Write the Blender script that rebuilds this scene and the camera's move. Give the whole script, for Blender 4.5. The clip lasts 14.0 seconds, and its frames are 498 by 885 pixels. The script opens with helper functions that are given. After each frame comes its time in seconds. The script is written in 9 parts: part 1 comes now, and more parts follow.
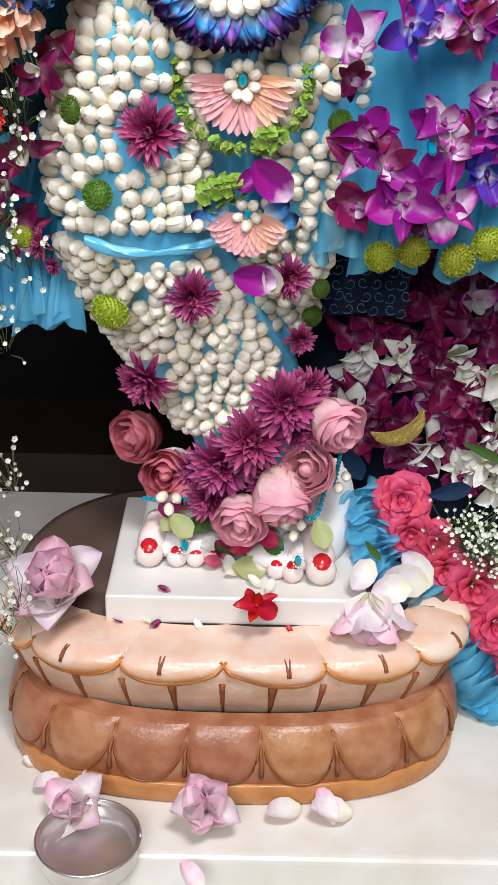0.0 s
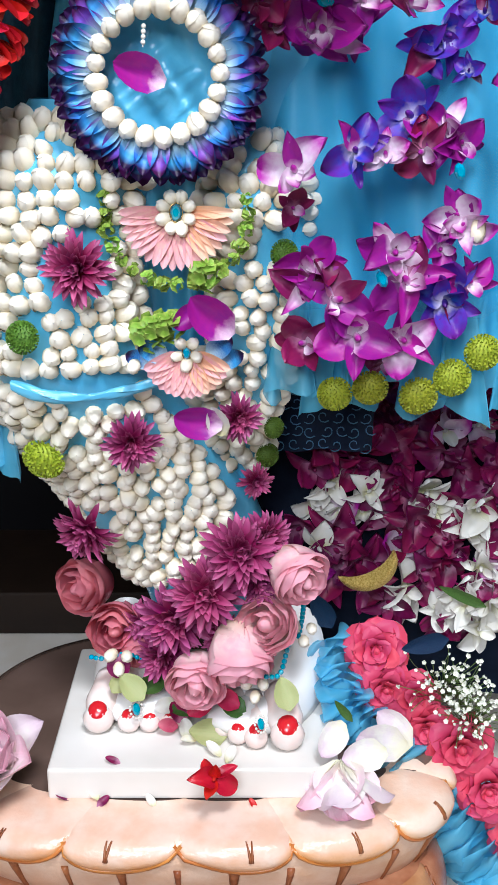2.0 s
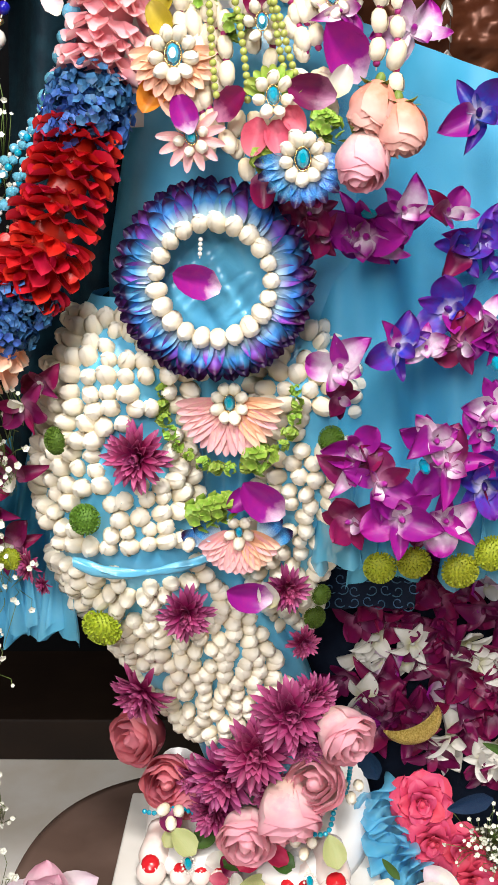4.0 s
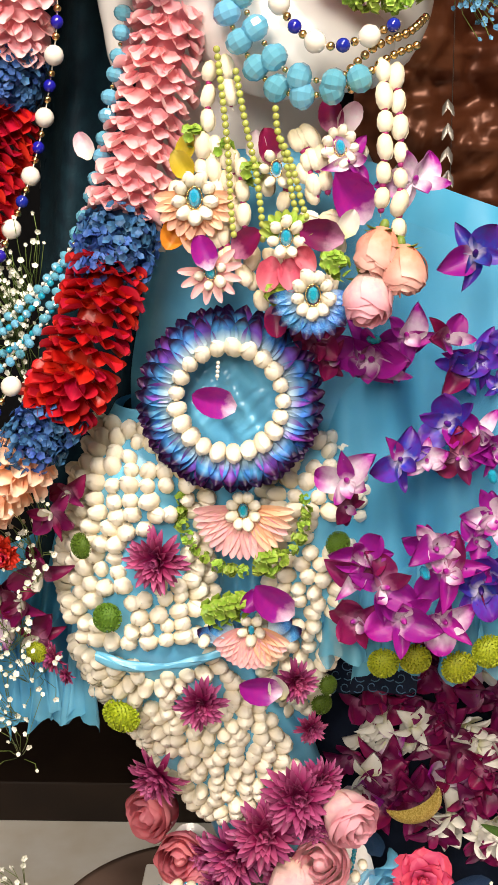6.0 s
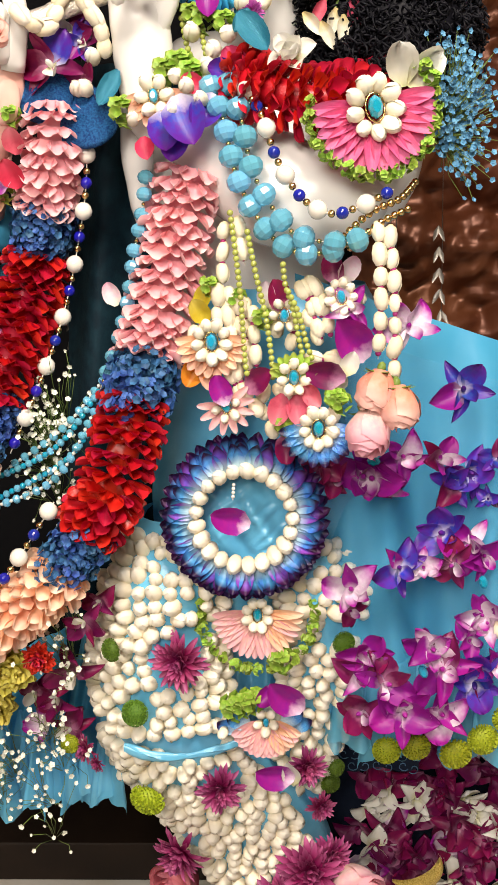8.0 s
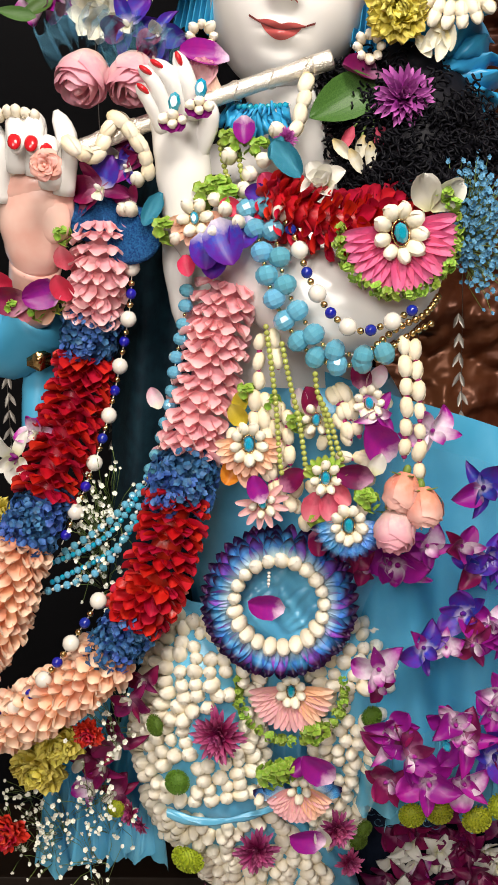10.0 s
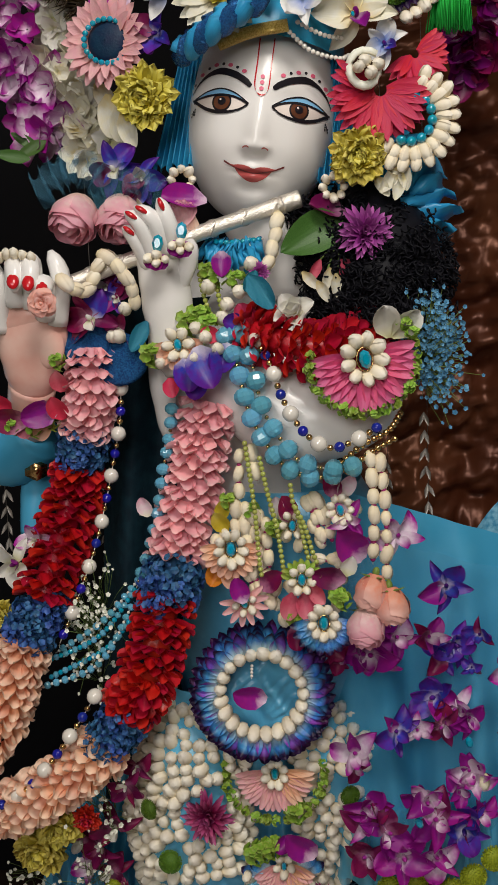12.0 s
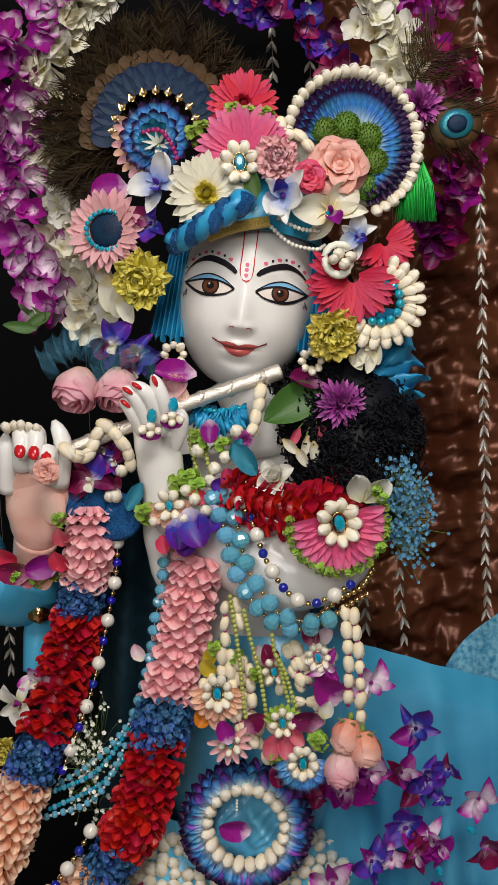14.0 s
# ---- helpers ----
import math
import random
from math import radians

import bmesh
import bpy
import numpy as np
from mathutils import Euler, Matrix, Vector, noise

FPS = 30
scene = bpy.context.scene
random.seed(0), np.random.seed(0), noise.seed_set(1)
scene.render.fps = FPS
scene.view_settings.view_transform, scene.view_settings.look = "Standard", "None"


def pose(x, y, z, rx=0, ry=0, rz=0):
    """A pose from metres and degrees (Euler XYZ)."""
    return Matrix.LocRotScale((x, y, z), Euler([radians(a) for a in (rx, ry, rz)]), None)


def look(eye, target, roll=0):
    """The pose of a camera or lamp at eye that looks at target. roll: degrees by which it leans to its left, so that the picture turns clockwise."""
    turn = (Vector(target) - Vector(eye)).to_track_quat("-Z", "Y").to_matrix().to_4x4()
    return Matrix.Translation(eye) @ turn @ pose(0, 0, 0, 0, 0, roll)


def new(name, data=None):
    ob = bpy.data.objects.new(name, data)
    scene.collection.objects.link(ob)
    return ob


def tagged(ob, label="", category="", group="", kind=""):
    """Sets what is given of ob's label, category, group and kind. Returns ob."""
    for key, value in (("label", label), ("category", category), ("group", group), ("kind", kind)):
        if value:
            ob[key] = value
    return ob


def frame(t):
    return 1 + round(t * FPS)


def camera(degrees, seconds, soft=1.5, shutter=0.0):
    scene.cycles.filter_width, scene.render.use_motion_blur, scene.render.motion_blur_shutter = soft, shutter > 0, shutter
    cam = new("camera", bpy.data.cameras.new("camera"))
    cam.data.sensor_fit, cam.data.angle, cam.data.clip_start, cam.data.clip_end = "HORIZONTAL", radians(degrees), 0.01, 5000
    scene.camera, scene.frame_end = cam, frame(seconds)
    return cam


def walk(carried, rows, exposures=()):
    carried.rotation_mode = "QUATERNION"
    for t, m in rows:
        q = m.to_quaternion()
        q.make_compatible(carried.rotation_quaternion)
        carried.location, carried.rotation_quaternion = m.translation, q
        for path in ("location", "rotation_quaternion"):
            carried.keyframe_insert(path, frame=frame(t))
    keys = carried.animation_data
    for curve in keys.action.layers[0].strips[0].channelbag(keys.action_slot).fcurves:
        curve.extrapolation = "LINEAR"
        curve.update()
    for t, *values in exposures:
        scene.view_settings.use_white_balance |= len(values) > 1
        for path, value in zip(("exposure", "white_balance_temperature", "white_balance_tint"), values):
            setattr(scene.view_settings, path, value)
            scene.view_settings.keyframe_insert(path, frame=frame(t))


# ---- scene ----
# camera and its walk
cam = camera(26.1, 14.0)
METRES, EYE, TILT, LEAN, TURN = 0.7, 0.625, -24.0, -1.5, 0.0
ROWS = [
    (0.0, 0.0, 0.0, 0.0, 0.0, 0.0, -0.0),
    (0.5, 0.016, 0.0374, -0.0095, 1.11, 0.08, 0.39),
    (1.0, 0.0419, 0.0721, 0.0265, 0.93, 3.39, 0.55),
    (1.5, 0.0536, 0.0916, 0.0371, 0.4, 4.45, 1.46),
    (2.0, 0.0584, 0.0993, 0.0523, 0.42, 5.39, 1.42),
    (2.5, 0.061, 0.1036, 0.0613, 0.61, 5.28, 1.62),
    (3.0, 0.0571, 0.0932, 0.075, 0.87, 5.79, 1.04),
    (3.5, 0.0496, 0.0625, 0.113, 2.2, 7.8, 1.45),
    (6.0, 0.0468, -0.0547, 0.2076, 2.6, 10.94, 0.92),
    (6.5, 0.0456, -0.0802, 0.225, 2.78, 11.3, 0.9),
    (7.0, 0.0452, -0.1128, 0.2394, 3.02, 11.87, 1.64),
    (9.5, 0.034, -0.2772, 0.3559, 2.64, 12.28, 1.39),
    (10.0, 0.0299, -0.2952, 0.3726, 3.71, 11.98, 1.62),
    (10.5, 0.0303, -0.3143, 0.3834, 3.99, 12.38, 1.65),
    (11.0, 0.0303, -0.3308, 0.4039, 3.62, 12.07, 1.72),
    (11.5, 0.0416, -0.3785, 0.417, 3.49, 13.58, 2.21),
    (12.0, 0.0467, -0.4218, 0.4315, 3.23, 13.87, 2.83),
    (12.5, 0.0544, -0.4659, 0.4403, 3.3, 14.93, 2.63),
    (13.0, 0.0488, -0.5078, 0.4775, 2.53, 14.87, 2.19),
    (13.5, 0.0684, -0.5519, 0.5018, 2.34, 16.16, 3.2),
    (14.0, 0.0747, -0.5747, 0.5264, 3.03, 16.75, 2.78),
]

walk(cam, [(t, pose(0, 0, EYE, TILT, LEAN, TURN) @ pose(METRES * x, METRES * y, METRES * z, 90 + pitch, roll, yaw)) for t, x, y, z, yaw, pitch, roll in ROWS],
     exposures=[(0.0, -0.34, 5850, 10), (1.5, -0.18, 5500, 9), (3.5, -0.04, 6050, 10), (6.0, -0.08, 7300, 12), (7.0, -0.08, 7300, 12), (9.5, -0.58, 6850, 11), (11.0, -0.64, 6700, 11), (11.5, -1.00, 6600, 10), (12.0, -1.58, 6600, 10), (12.6, -1.58, 6600, 10), (14.0, -1.44, 6500, 10)])

# world and lights: a hall with daylight from wide openings behind the camera, and an added fill lamp
world = bpy.data.worlds.new("hall_light")
scene.world = world
world.use_nodes = True
world.node_tree.nodes["Background"].inputs[0].default_value = (0.92, 0.96, 1.0, 1)
world.node_tree.nodes["Background"].inputs[1].default_value = 0.26


def area(name, eye, target, sx, sy, power, col):
    d = bpy.data.lights.new(name, "AREA")
    d.shape, d.size, d.size_y, d.energy, d.color = "RECTANGLE", sx, sy, power, col
    ob = new(name, d)
    ob.matrix_world = look(eye, target)
    return ob


area("window_light", (-0.40, -1.75, 1.90), (0, 0.8, 0.9), 1.1, 1.1, 76, (1.0, 0.965, 0.92))
# no real fitting: an unseen lamp added overhead to brighten face and crown
area("crown_fill_light", (0.30, -0.35, 2.20), (0.03, 0.85, 1.1), 0.6, 0.4, 56, (1.0, 0.95, 0.88))

# ---- materials ----
MATS = {}


def mk(name, c1, c2=None, tip=None, rough=0.5, metal=0.0, scale=60.0, bump=0.15, var=0.15, thin=0.0, alpha=1.0, tip_at=(0.35, 0.9), spec=0.4, root=None, coat=0.0, streak=0.0, fine=6.0, root_to=0.3, glass=0.0):
    """A surface of two colours mixed by noise; tip/root: colours towards the end or start of a petal; thin: share of light let through."""
    m = bpy.data.materials.new(name)
    m.use_nodes = True
    nt = m.node_tree
    N, L = nt.nodes, nt.links
    bsdf = N["Principled BSDF"]
    tc = N.new("ShaderNodeTexCoord")
    nz = N.new("ShaderNodeTexNoise")
    nz.inputs["Scale"].default_value, nz.inputs["Detail"].default_value = scale, 4
    L.new(tc.outputs["Object"], nz.inputs["Vector"])
    info = N.new("ShaderNodeObjectInfo")
    geo = N.new("ShaderNodeNewGeometry")
    mix = N.new("ShaderNodeMix")
    mix.data_type = "RGBA"
    mix.inputs[6].default_value = (*c1, 1)
    mix.inputs[7].default_value = (*(c2 or c1), 1)
    ramp = N.new("ShaderNodeMapRange")
    ramp.inputs[1].default_value, ramp.inputs[2].default_value = 0.35, 0.65
    L.new(nz.outputs[0], ramp.inputs[0])
    L.new(ramp.outputs[0], mix.inputs[0])
    col = mix.outputs[2]
    uv = None
    for c, a, b in ((tip, *tip_at), (root, root_to, 0.0)):
        if c is None:
            continue
        if uv is None:
            uv = N.new("ShaderNodeSeparateXYZ")
            L.new(tc.outputs["UV"], uv.inputs[0])
            wob = N.new("ShaderNodeMath")
            wob.operation = "MULTIPLY_ADD"
            L.new(nz.outputs[0], wob.inputs[0])
            wob.inputs[1].default_value = 0.25
            L.new(uv.outputs[1], wob.inputs[2])
        r2 = N.new("ShaderNodeMapRange")
        r2.inputs[1].default_value, r2.inputs[2].default_value = a + 0.12, b + 0.12
        L.new(wob.outputs[0], r2.inputs[0])
        m2 = N.new("ShaderNodeMix")
        m2.data_type = "RGBA"
        L.new(r2.outputs[0], m2.inputs[0])
        L.new(col, m2.inputs[6])
        m2.inputs[7].default_value = (*c, 1)
        col = m2.outputs[2]
    if var:
        add = N.new("ShaderNodeMath")
        L.new(info.outputs["Random"], add.inputs[0])
        L.new(geo.outputs["Random Per Island"], add.inputs[1])
        sc = N.new("ShaderNodeMapRange")
        sc.inputs[1].default_value, sc.inputs[2].default_value = 0.0, 2.0
        sc.inputs[3].default_value, sc.inputs[4].default_value = 1 - 2 * var, 1 + var
        L.new(add.outputs[0], sc.inputs[0])
        hsv = N.new("ShaderNodeHueSaturation")
        L.new(sc.outputs[0], hsv.inputs["Value"])
        L.new(col, hsv.inputs["Color"])
        hue = N.new("ShaderNodeMapRange")
        hue.inputs[3].default_value, hue.inputs[4].default_value = 0.5 - 0.06 * var, 0.5 + 0.06 * var
        L.new(info.outputs["Random"], hue.inputs[0])
        L.new(hue.outputs[0], hsv.inputs["Hue"])
        col = hsv.outputs[0]
    L.new(col, bsdf.inputs["Base Color"])
    bsdf.inputs["Roughness"].default_value, bsdf.inputs["Metallic"].default_value = rough, metal
    bsdf.inputs["Specular IOR Level"].default_value = spec
    bsdf.inputs["Coat Weight"].default_value = coat
    bsdf.inputs["Transmission Weight"].default_value = glass
    if bump:
        n2 = N.new("ShaderNodeTexNoise")
        n2.inputs["Scale"].default_value, n2.inputs["Detail"].default_value = scale * fine, 3
        L.new(tc.outputs["Object"], n2.inputs["Vector"])
        if streak:
            mp = N.new("ShaderNodeMapping")
            mp.inputs["Scale"].default_value = (streak, 0.6, 1)
            L.new(tc.outputs["UV"], mp.inputs[0])
            L.new(mp.outputs[0], n2.inputs["Vector"])
            n2.inputs["Scale"].default_value = 1.0
        bp = N.new("ShaderNodeBump")
        bp.inputs["Strength"].default_value, bp.inputs["Distance"].default_value = min(1, bump * 2), 0.001
        L.new(n2.outputs[0], bp.inputs["Height"])
        L.new(bp.outputs[0], bsdf.inputs["Normal"])
    out = bsdf.outputs[0]
    if thin:
        tr = N.new("ShaderNodeBsdfTranslucent")
        L.new(col, tr.inputs[0])
        mx = N.new("ShaderNodeMixShader")
        mx.inputs[0].default_value = thin
        L.new(out, mx.inputs[1])
        L.new(tr.outputs[0], mx.inputs[2])
        out = mx.outputs[0]
    if alpha < 1:
        tp = N.new("ShaderNodeBsdfTransparent")
        mx = N.new("ShaderNodeMixShader")
        mx.inputs[0].default_value = alpha
        L.new(tp.outputs[0], mx.inputs[1])
        L.new(out, mx.inputs[2])
        out = mx.outputs[0]
    L.new(out, N["Material Output"].inputs[0])
    MATS[name] = m
    return m


mk("white_marble", (0.80, 0.78, 0.74), (0.70, 0.66, 0.60), rough=0.22, scale=9, bump=0.03, var=0, spec=0.5)
mk("platform_marble", (0.78, 0.755, 0.71), (0.70, 0.65, 0.57), rough=0.25, scale=16, bump=0.04, var=0)
mk("statue_marble", (0.86, 0.845, 0.83), (0.82, 0.795, 0.77), rough=0.22, scale=14, bump=0.02, var=0, spec=0.5)
mk("flush_marble", (0.80, 0.40, 0.33), (0.85, 0.58, 0.50), rough=0.25, scale=26, bump=0.02, var=0, spec=0.5)
mk("toe_marble", (0.84, 0.66, 0.60), (0.86, 0.79, 0.75), rough=0.25, scale=60, bump=0.02, var=0, spec=0.5)
mk("red_paint", (0.55, 0.012, 0.02), rough=0.18, bump=0, var=0, spec=0.6)
mk("lip_paint", (0.52, 0.11, 0.10), (0.44, 0.08, 0.08), rough=0.2, bump=0, var=0)
mk("lip_line", (0.16, 0.03, 0.03), rough=0.4, bump=0, var=0)
mk("black_paint", (0.012, 0.010, 0.014), rough=0.3, bump=0, var=0)
mk("eye_white", (0.82, 0.72, 0.66), rough=0.2, bump=0, var=0)
mk("iris_paint", (0.10, 0.035, 0.02), (0.16, 0.06, 0.03), rough=0.15, bump=0, var=0)
mk("lid_paint", (0.22, 0.50, 0.78), rough=0.35, bump=0, var=0)
mk("pink_dot", (0.75, 0.12, 0.22), rough=0.4, bump=0, var=0)
mk("base_cream", (0.84, 0.66, 0.54), (0.80, 0.52, 0.37), rough=0.28, scale=42, bump=0.2, var=0.10, spec=0.5, tip=(0.72, 0.33, 0.09), tip_at=(0.72, 1.0))
mk("base_bowl", (0.74, 0.52, 0.39), (0.66, 0.40, 0.26), rough=0.3, scale=50, bump=0.2, var=0.10)
mk("base_brown", (0.47, 0.225, 0.115), (0.33, 0.12, 0.05), rough=0.3, scale=48, bump=0.2, var=0.14, tip=(0.36, 0.13, 0.04), tip_at=(0.8, 1.0))
mk("base_plinth", (0.55, 0.25, 0.08), (0.44, 0.17, 0.05), rough=0.22, scale=50, bump=0.06, var=0)
mk("groove_brown", (0.23, 0.065, 0.02), (0.32, 0.11, 0.04), rough=0.4, scale=60, bump=0.1, var=0.1)
mk("bud_cream", (0.88, 0.79, 0.62), (0.86, 0.73, 0.50), tip=(0.88, 0.83, 0.72), root=(0.72, 0.62, 0.36), rough=0.5, scale=120, bump=0.12, var=0.08, thin=0.0)
mk("satin_blue", (0.13, 0.47, 0.70), (0.08, 0.36, 0.60), rough=0.30, scale=25, bump=0.2, var=0, spec=0.6)
mk("cape_blue", (0.055, 0.36, 0.60), (0.10, 0.44, 0.68), rough=0.42, scale=14, bump=0.06, var=0, thin=0.15, spec=0.3)
mk("tulle_blue", (0.13, 0.57, 0.84), (0.22, 0.66, 0.88), rough=0.5, scale=30, bump=0.08, var=0.1, thin=0.3, alpha=0.64)
mk("veil_blue", (0.12, 0.46, 0.70), (0.18, 0.54, 0.76), rough=0.6, scale=30, bump=0.05, var=0.1, thin=0.3, alpha=0.16)
mk("turban_blue", (0.02, 0.27, 0.52), (0.03, 0.36, 0.62), rough=0.36, scale=60, bump=0.3, var=0.1, streak=40)
mk("navy_cloth", (0.004, 0.008, 0.022), (0.008, 0.015, 0.035), rough=0.7, scale=60, bump=0.2, var=0, spec=0.15)
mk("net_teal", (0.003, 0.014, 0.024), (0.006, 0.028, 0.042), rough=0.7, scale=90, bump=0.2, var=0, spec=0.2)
mk("stitch_blue", (0.07, 0.18, 0.30), rough=0.6, bump=0, var=0.2)
mk("navy_glitter", (0.01, 0.06, 0.26), (0.03, 0.22, 0.55), rough=0.22, metal=0.5, scale=700, bump=0.6, var=0)
mk("gold_glitter", (0.55, 0.36, 0.06), (0.85, 0.66, 0.22), rough=0.3, metal=0.7, scale=700, bump=0.8, var=0)
mk("copper_cloth", (0.155, 0.050, 0.020), (0.095, 0.025, 0.010), rough=0.4, metal=0.4, scale=10, bump=0.3, var=0, spec=0.5, fine=3)
# near-black: the darkness of the void behind the statue is put into the colour
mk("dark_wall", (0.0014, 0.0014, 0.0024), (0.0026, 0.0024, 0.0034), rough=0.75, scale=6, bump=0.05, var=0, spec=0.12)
mk("dark_wood", (0.012, 0.007, 0.005), (0.020, 0.012, 0.008), rough=0.5, scale=12, bump=0.1, var=0, spec=0.2)
mk("hall_wall", (0.55, 0.50, 0.44), (0.50, 0.45, 0.40), rough=0.8, scale=4, bump=0.05, var=0)
mk("pink_petal", (0.94, 0.46, 0.50), (0.90, 0.36, 0.42), tip=(0.96, 0.64, 0.64), rough=0.45, scale=60, bump=0.1, var=0.14, thin=0.2, streak=14, tip_at=(0.55, 1.0))
mk("red_petal", (0.56, 0.008, 0.022), (0.44, 0.005, 0.02), tip=(0.62, 0.02, 0.03), rough=0.36, scale=60, bump=0.1, var=0.16, thin=0.12, streak=14)
mk("peach_petal", (0.92, 0.46, 0.28), (0.88, 0.36, 0.20), tip=(0.96, 0.72, 0.56), rough=0.5, scale=60, bump=0.1, var=0.14, thin=0.2, streak=14)
mk("blue_floret", (0.03, 0.11, 0.34), (0.07, 0.22, 0.50), rough=0.55, scale=90, bump=0.1, var=0.35, thin=0.1)
mk("sky_floret", (0.10, 0.32, 0.58), (0.16, 0.42, 0.66), rough=0.55, scale=90, bump=0.1, var=0.3, thin=0.1)
mk("mum_magenta", (0.36, 0.016, 0.13), (0.25, 0.010, 0.09), tip=(0.54, 0.12, 0.30), rough=0.45, scale=7, bump=0.12, var=0.2, thin=0.15, streak=10)
mk("mum_violet", (0.42, 0.05, 0.36), (0.36, 0.03, 0.30), tip=(0.55, 0.15, 0.48), rough=0.5, scale=7, bump=0.12, var=0.2, thin=0.15, streak=10)
mk("rose_pink", (0.92, 0.52, 0.60), (0.93, 0.68, 0.68), tip=(0.90, 0.44, 0.54), tip_at=(0.7, 1.0), root=(0.84, 0.62, 0.48), root_to=0.5, rough=0.5, scale=7, bump=0.1, var=0.1, thin=0.32, streak=12)
mk("rose_coral", (0.70, 0.12, 0.19), (0.62, 0.08, 0.14), tip=(0.82, 0.28, 0.34), rough=0.5, scale=7, bump=0.1, var=0.12, thin=0.28, streak=12)
mk("rose_salmon", (0.85, 0.30, 0.20), (0.82, 0.36, 0.26), tip=(0.90, 0.52, 0.46), rough=0.5, scale=7, bump=0.1, var=0.1, thin=0.2, streak=12)
mk("rose_deep", (0.66, 0.035, 0.11), (0.60, 0.025, 0.09), tip=(0.74, 0.08, 0.17), rough=0.5, scale=7, bump=0.1, var=0.15, thin=0.15, streak=12)
mk("orchid_petal", (0.40, 0.012, 0.29), (0.30, 0.010, 0.30), tip=(0.34, 0.008, 0.27), root=(0.86, 0.66, 0.82), root_to=0.22, rough=0.42, scale=7, bump=0.1, var=0.25, thin=0.2, streak=16)
mk("orchid_dark", (0.22, 0.006, 0.07), (0.15, 0.004, 0.07), tip=(0.28, 0.008, 0.10), root=(0.55, 0.22, 0.38), rough=0.42, scale=7, bump=0.1, var=0.3, thin=0.15, streak=16)
mk("orchid_blue", (0.11, 0.015, 0.36), (0.03, 0.06, 0.50), tip=(0.13, 0.01, 0.26), root=(0.80, 0.76, 0.90), rough=0.42, scale=7, bump=0.1, var=0.25, thin=0.2, streak=16, root_to=0.25)
mk("orchid_white", (0.84, 0.82, 0.76), (0.80, 0.78, 0.68), tip=(0.86, 0.84, 0.80), root=(0.62, 0.60, 0.30), rough=0.5, scale=7, bump=0.1, var=0.1, thin=0.2, streak=16)
mk("orchid_tinted", (0.86, 0.76, 0.84), (0.80, 0.58, 0.76), tip=(0.42, 0.015, 0.34), rough=0.45, scale=7, bump=0.1, var=0.15, thin=0.2, streak=16, tip_at=(0.30, 0.72))
mk("orchid_dipped", (0.86, 0.85, 0.82), (0.84, 0.84, 0.84), tip=(0.86, 0.86, 0.84), root=(0.03, 0.16, 0.62), root_to=0.5, rough=0.5, scale=7, bump=0.1, var=0.1, thin=0.2, streak=16)
mk("brocade_blue", (0.03, 0.22, 0.38), (0.22, 0.48, 0.62), rough=0.4, scale=170, bump=0.2, var=0)
mk("ring_petal", (0.10, 0.42, 0.76), (0.03, 0.16, 0.62), tip=(0.022, 0.004, 0.05), tip_at=(0.50, 0.74), root=(0.74, 0.90, 0.90), rough=0.45, scale=35, bump=0.1, var=0.25, thin=0.12, streak=16, root_to=0.42)
mk("ring_petal_violet", (0.20, 0.10, 0.62), (0.30, 0.06, 0.44), tip=(0.05, 0.004, 0.06), tip_at=(0.50, 0.76), root=(0.60, 0.82, 0.90), root_to=0.42, rough=0.45, scale=35, bump=0.1, var=0.25, thin=0.12, streak=16)
mk("gerbera_pink", (0.87, 0.40, 0.47), (0.87, 0.52, 0.44), tip=(0.88, 0.50, 0.54), root=(0.72, 0.28, 0.30), rough=0.5, scale=7, bump=0.25, var=0.12, thin=0.2, streak=18)
mk("gerbera_hot", (0.78, 0.07, 0.22), (0.80, 0.12, 0.28), tip=(0.80, 0.20, 0.40), rough=0.5, scale=7, bump=0.25, var=0.14, thin=0.2, streak=18)
mk("gerbera_red", (0.66, 0.02, 0.06), (0.62, 0.02, 0.09), tip=(0.70, 0.05, 0.12), rough=0.5, scale=7, bump=0.25, var=0.14, thin=0.15, streak=18)
mk("gerbera_orange", (0.88, 0.50, 0.32), (0.84, 0.42, 0.24), tip=(0.90, 0.58, 0.46), rough=0.5, scale=7, bump=0.25, var=0.14, thin=0.2, streak=18)
mk("daisy_white", (0.84, 0.80, 0.62), (0.84, 0.82, 0.72), root=(0.78, 0.62, 0.25), rough=0.5, scale=7, bump=0.2, var=0.1, thin=0.2, streak=18)
mk("yellow_petal", (0.70, 0.56, 0.05), (0.62, 0.50, 0.03), tip=(0.80, 0.70, 0.15), rough=0.5, scale=7, bump=0.1, var=0.18, thin=0.2, streak=12)
mk("orange_petal", (0.78, 0.30, 0.03), (0.74, 0.24, 0.02), rough=0.5, scale=7, bump=0.1, var=0.18, thin=0.2, streak=12)
mk("lotus_petal", (0.92, 0.76, 0.81), (0.91, 0.66, 0.75), tip=(0.88, 0.42, 0.58), root=(0.80, 0.78, 0.62), rough=0.5, scale=7, bump=0.15, var=0.12, thin=0.15, streak=26, tip_at=(0.45, 1.0))
mk("lotus_pale", (0.88, 0.85, 0.78), (0.82, 0.74, 0.76), tip=(0.72, 0.56, 0.66), root=(0.74, 0.70, 0.50), rough=0.55, scale=7, bump=0.15, var=0.12, thin=0.12, streak=26)
mk("green_mum", (0.13, 0.24, 0.02), (0.08, 0.18, 0.015), rough=0.6, scale=12, bump=0.15, var=0.3)
mk("lime_mum", (0.40, 0.42, 0.02), (0.28, 0.34, 0.015), rough=0.6, scale=12, bump=0.15, var=0.3)
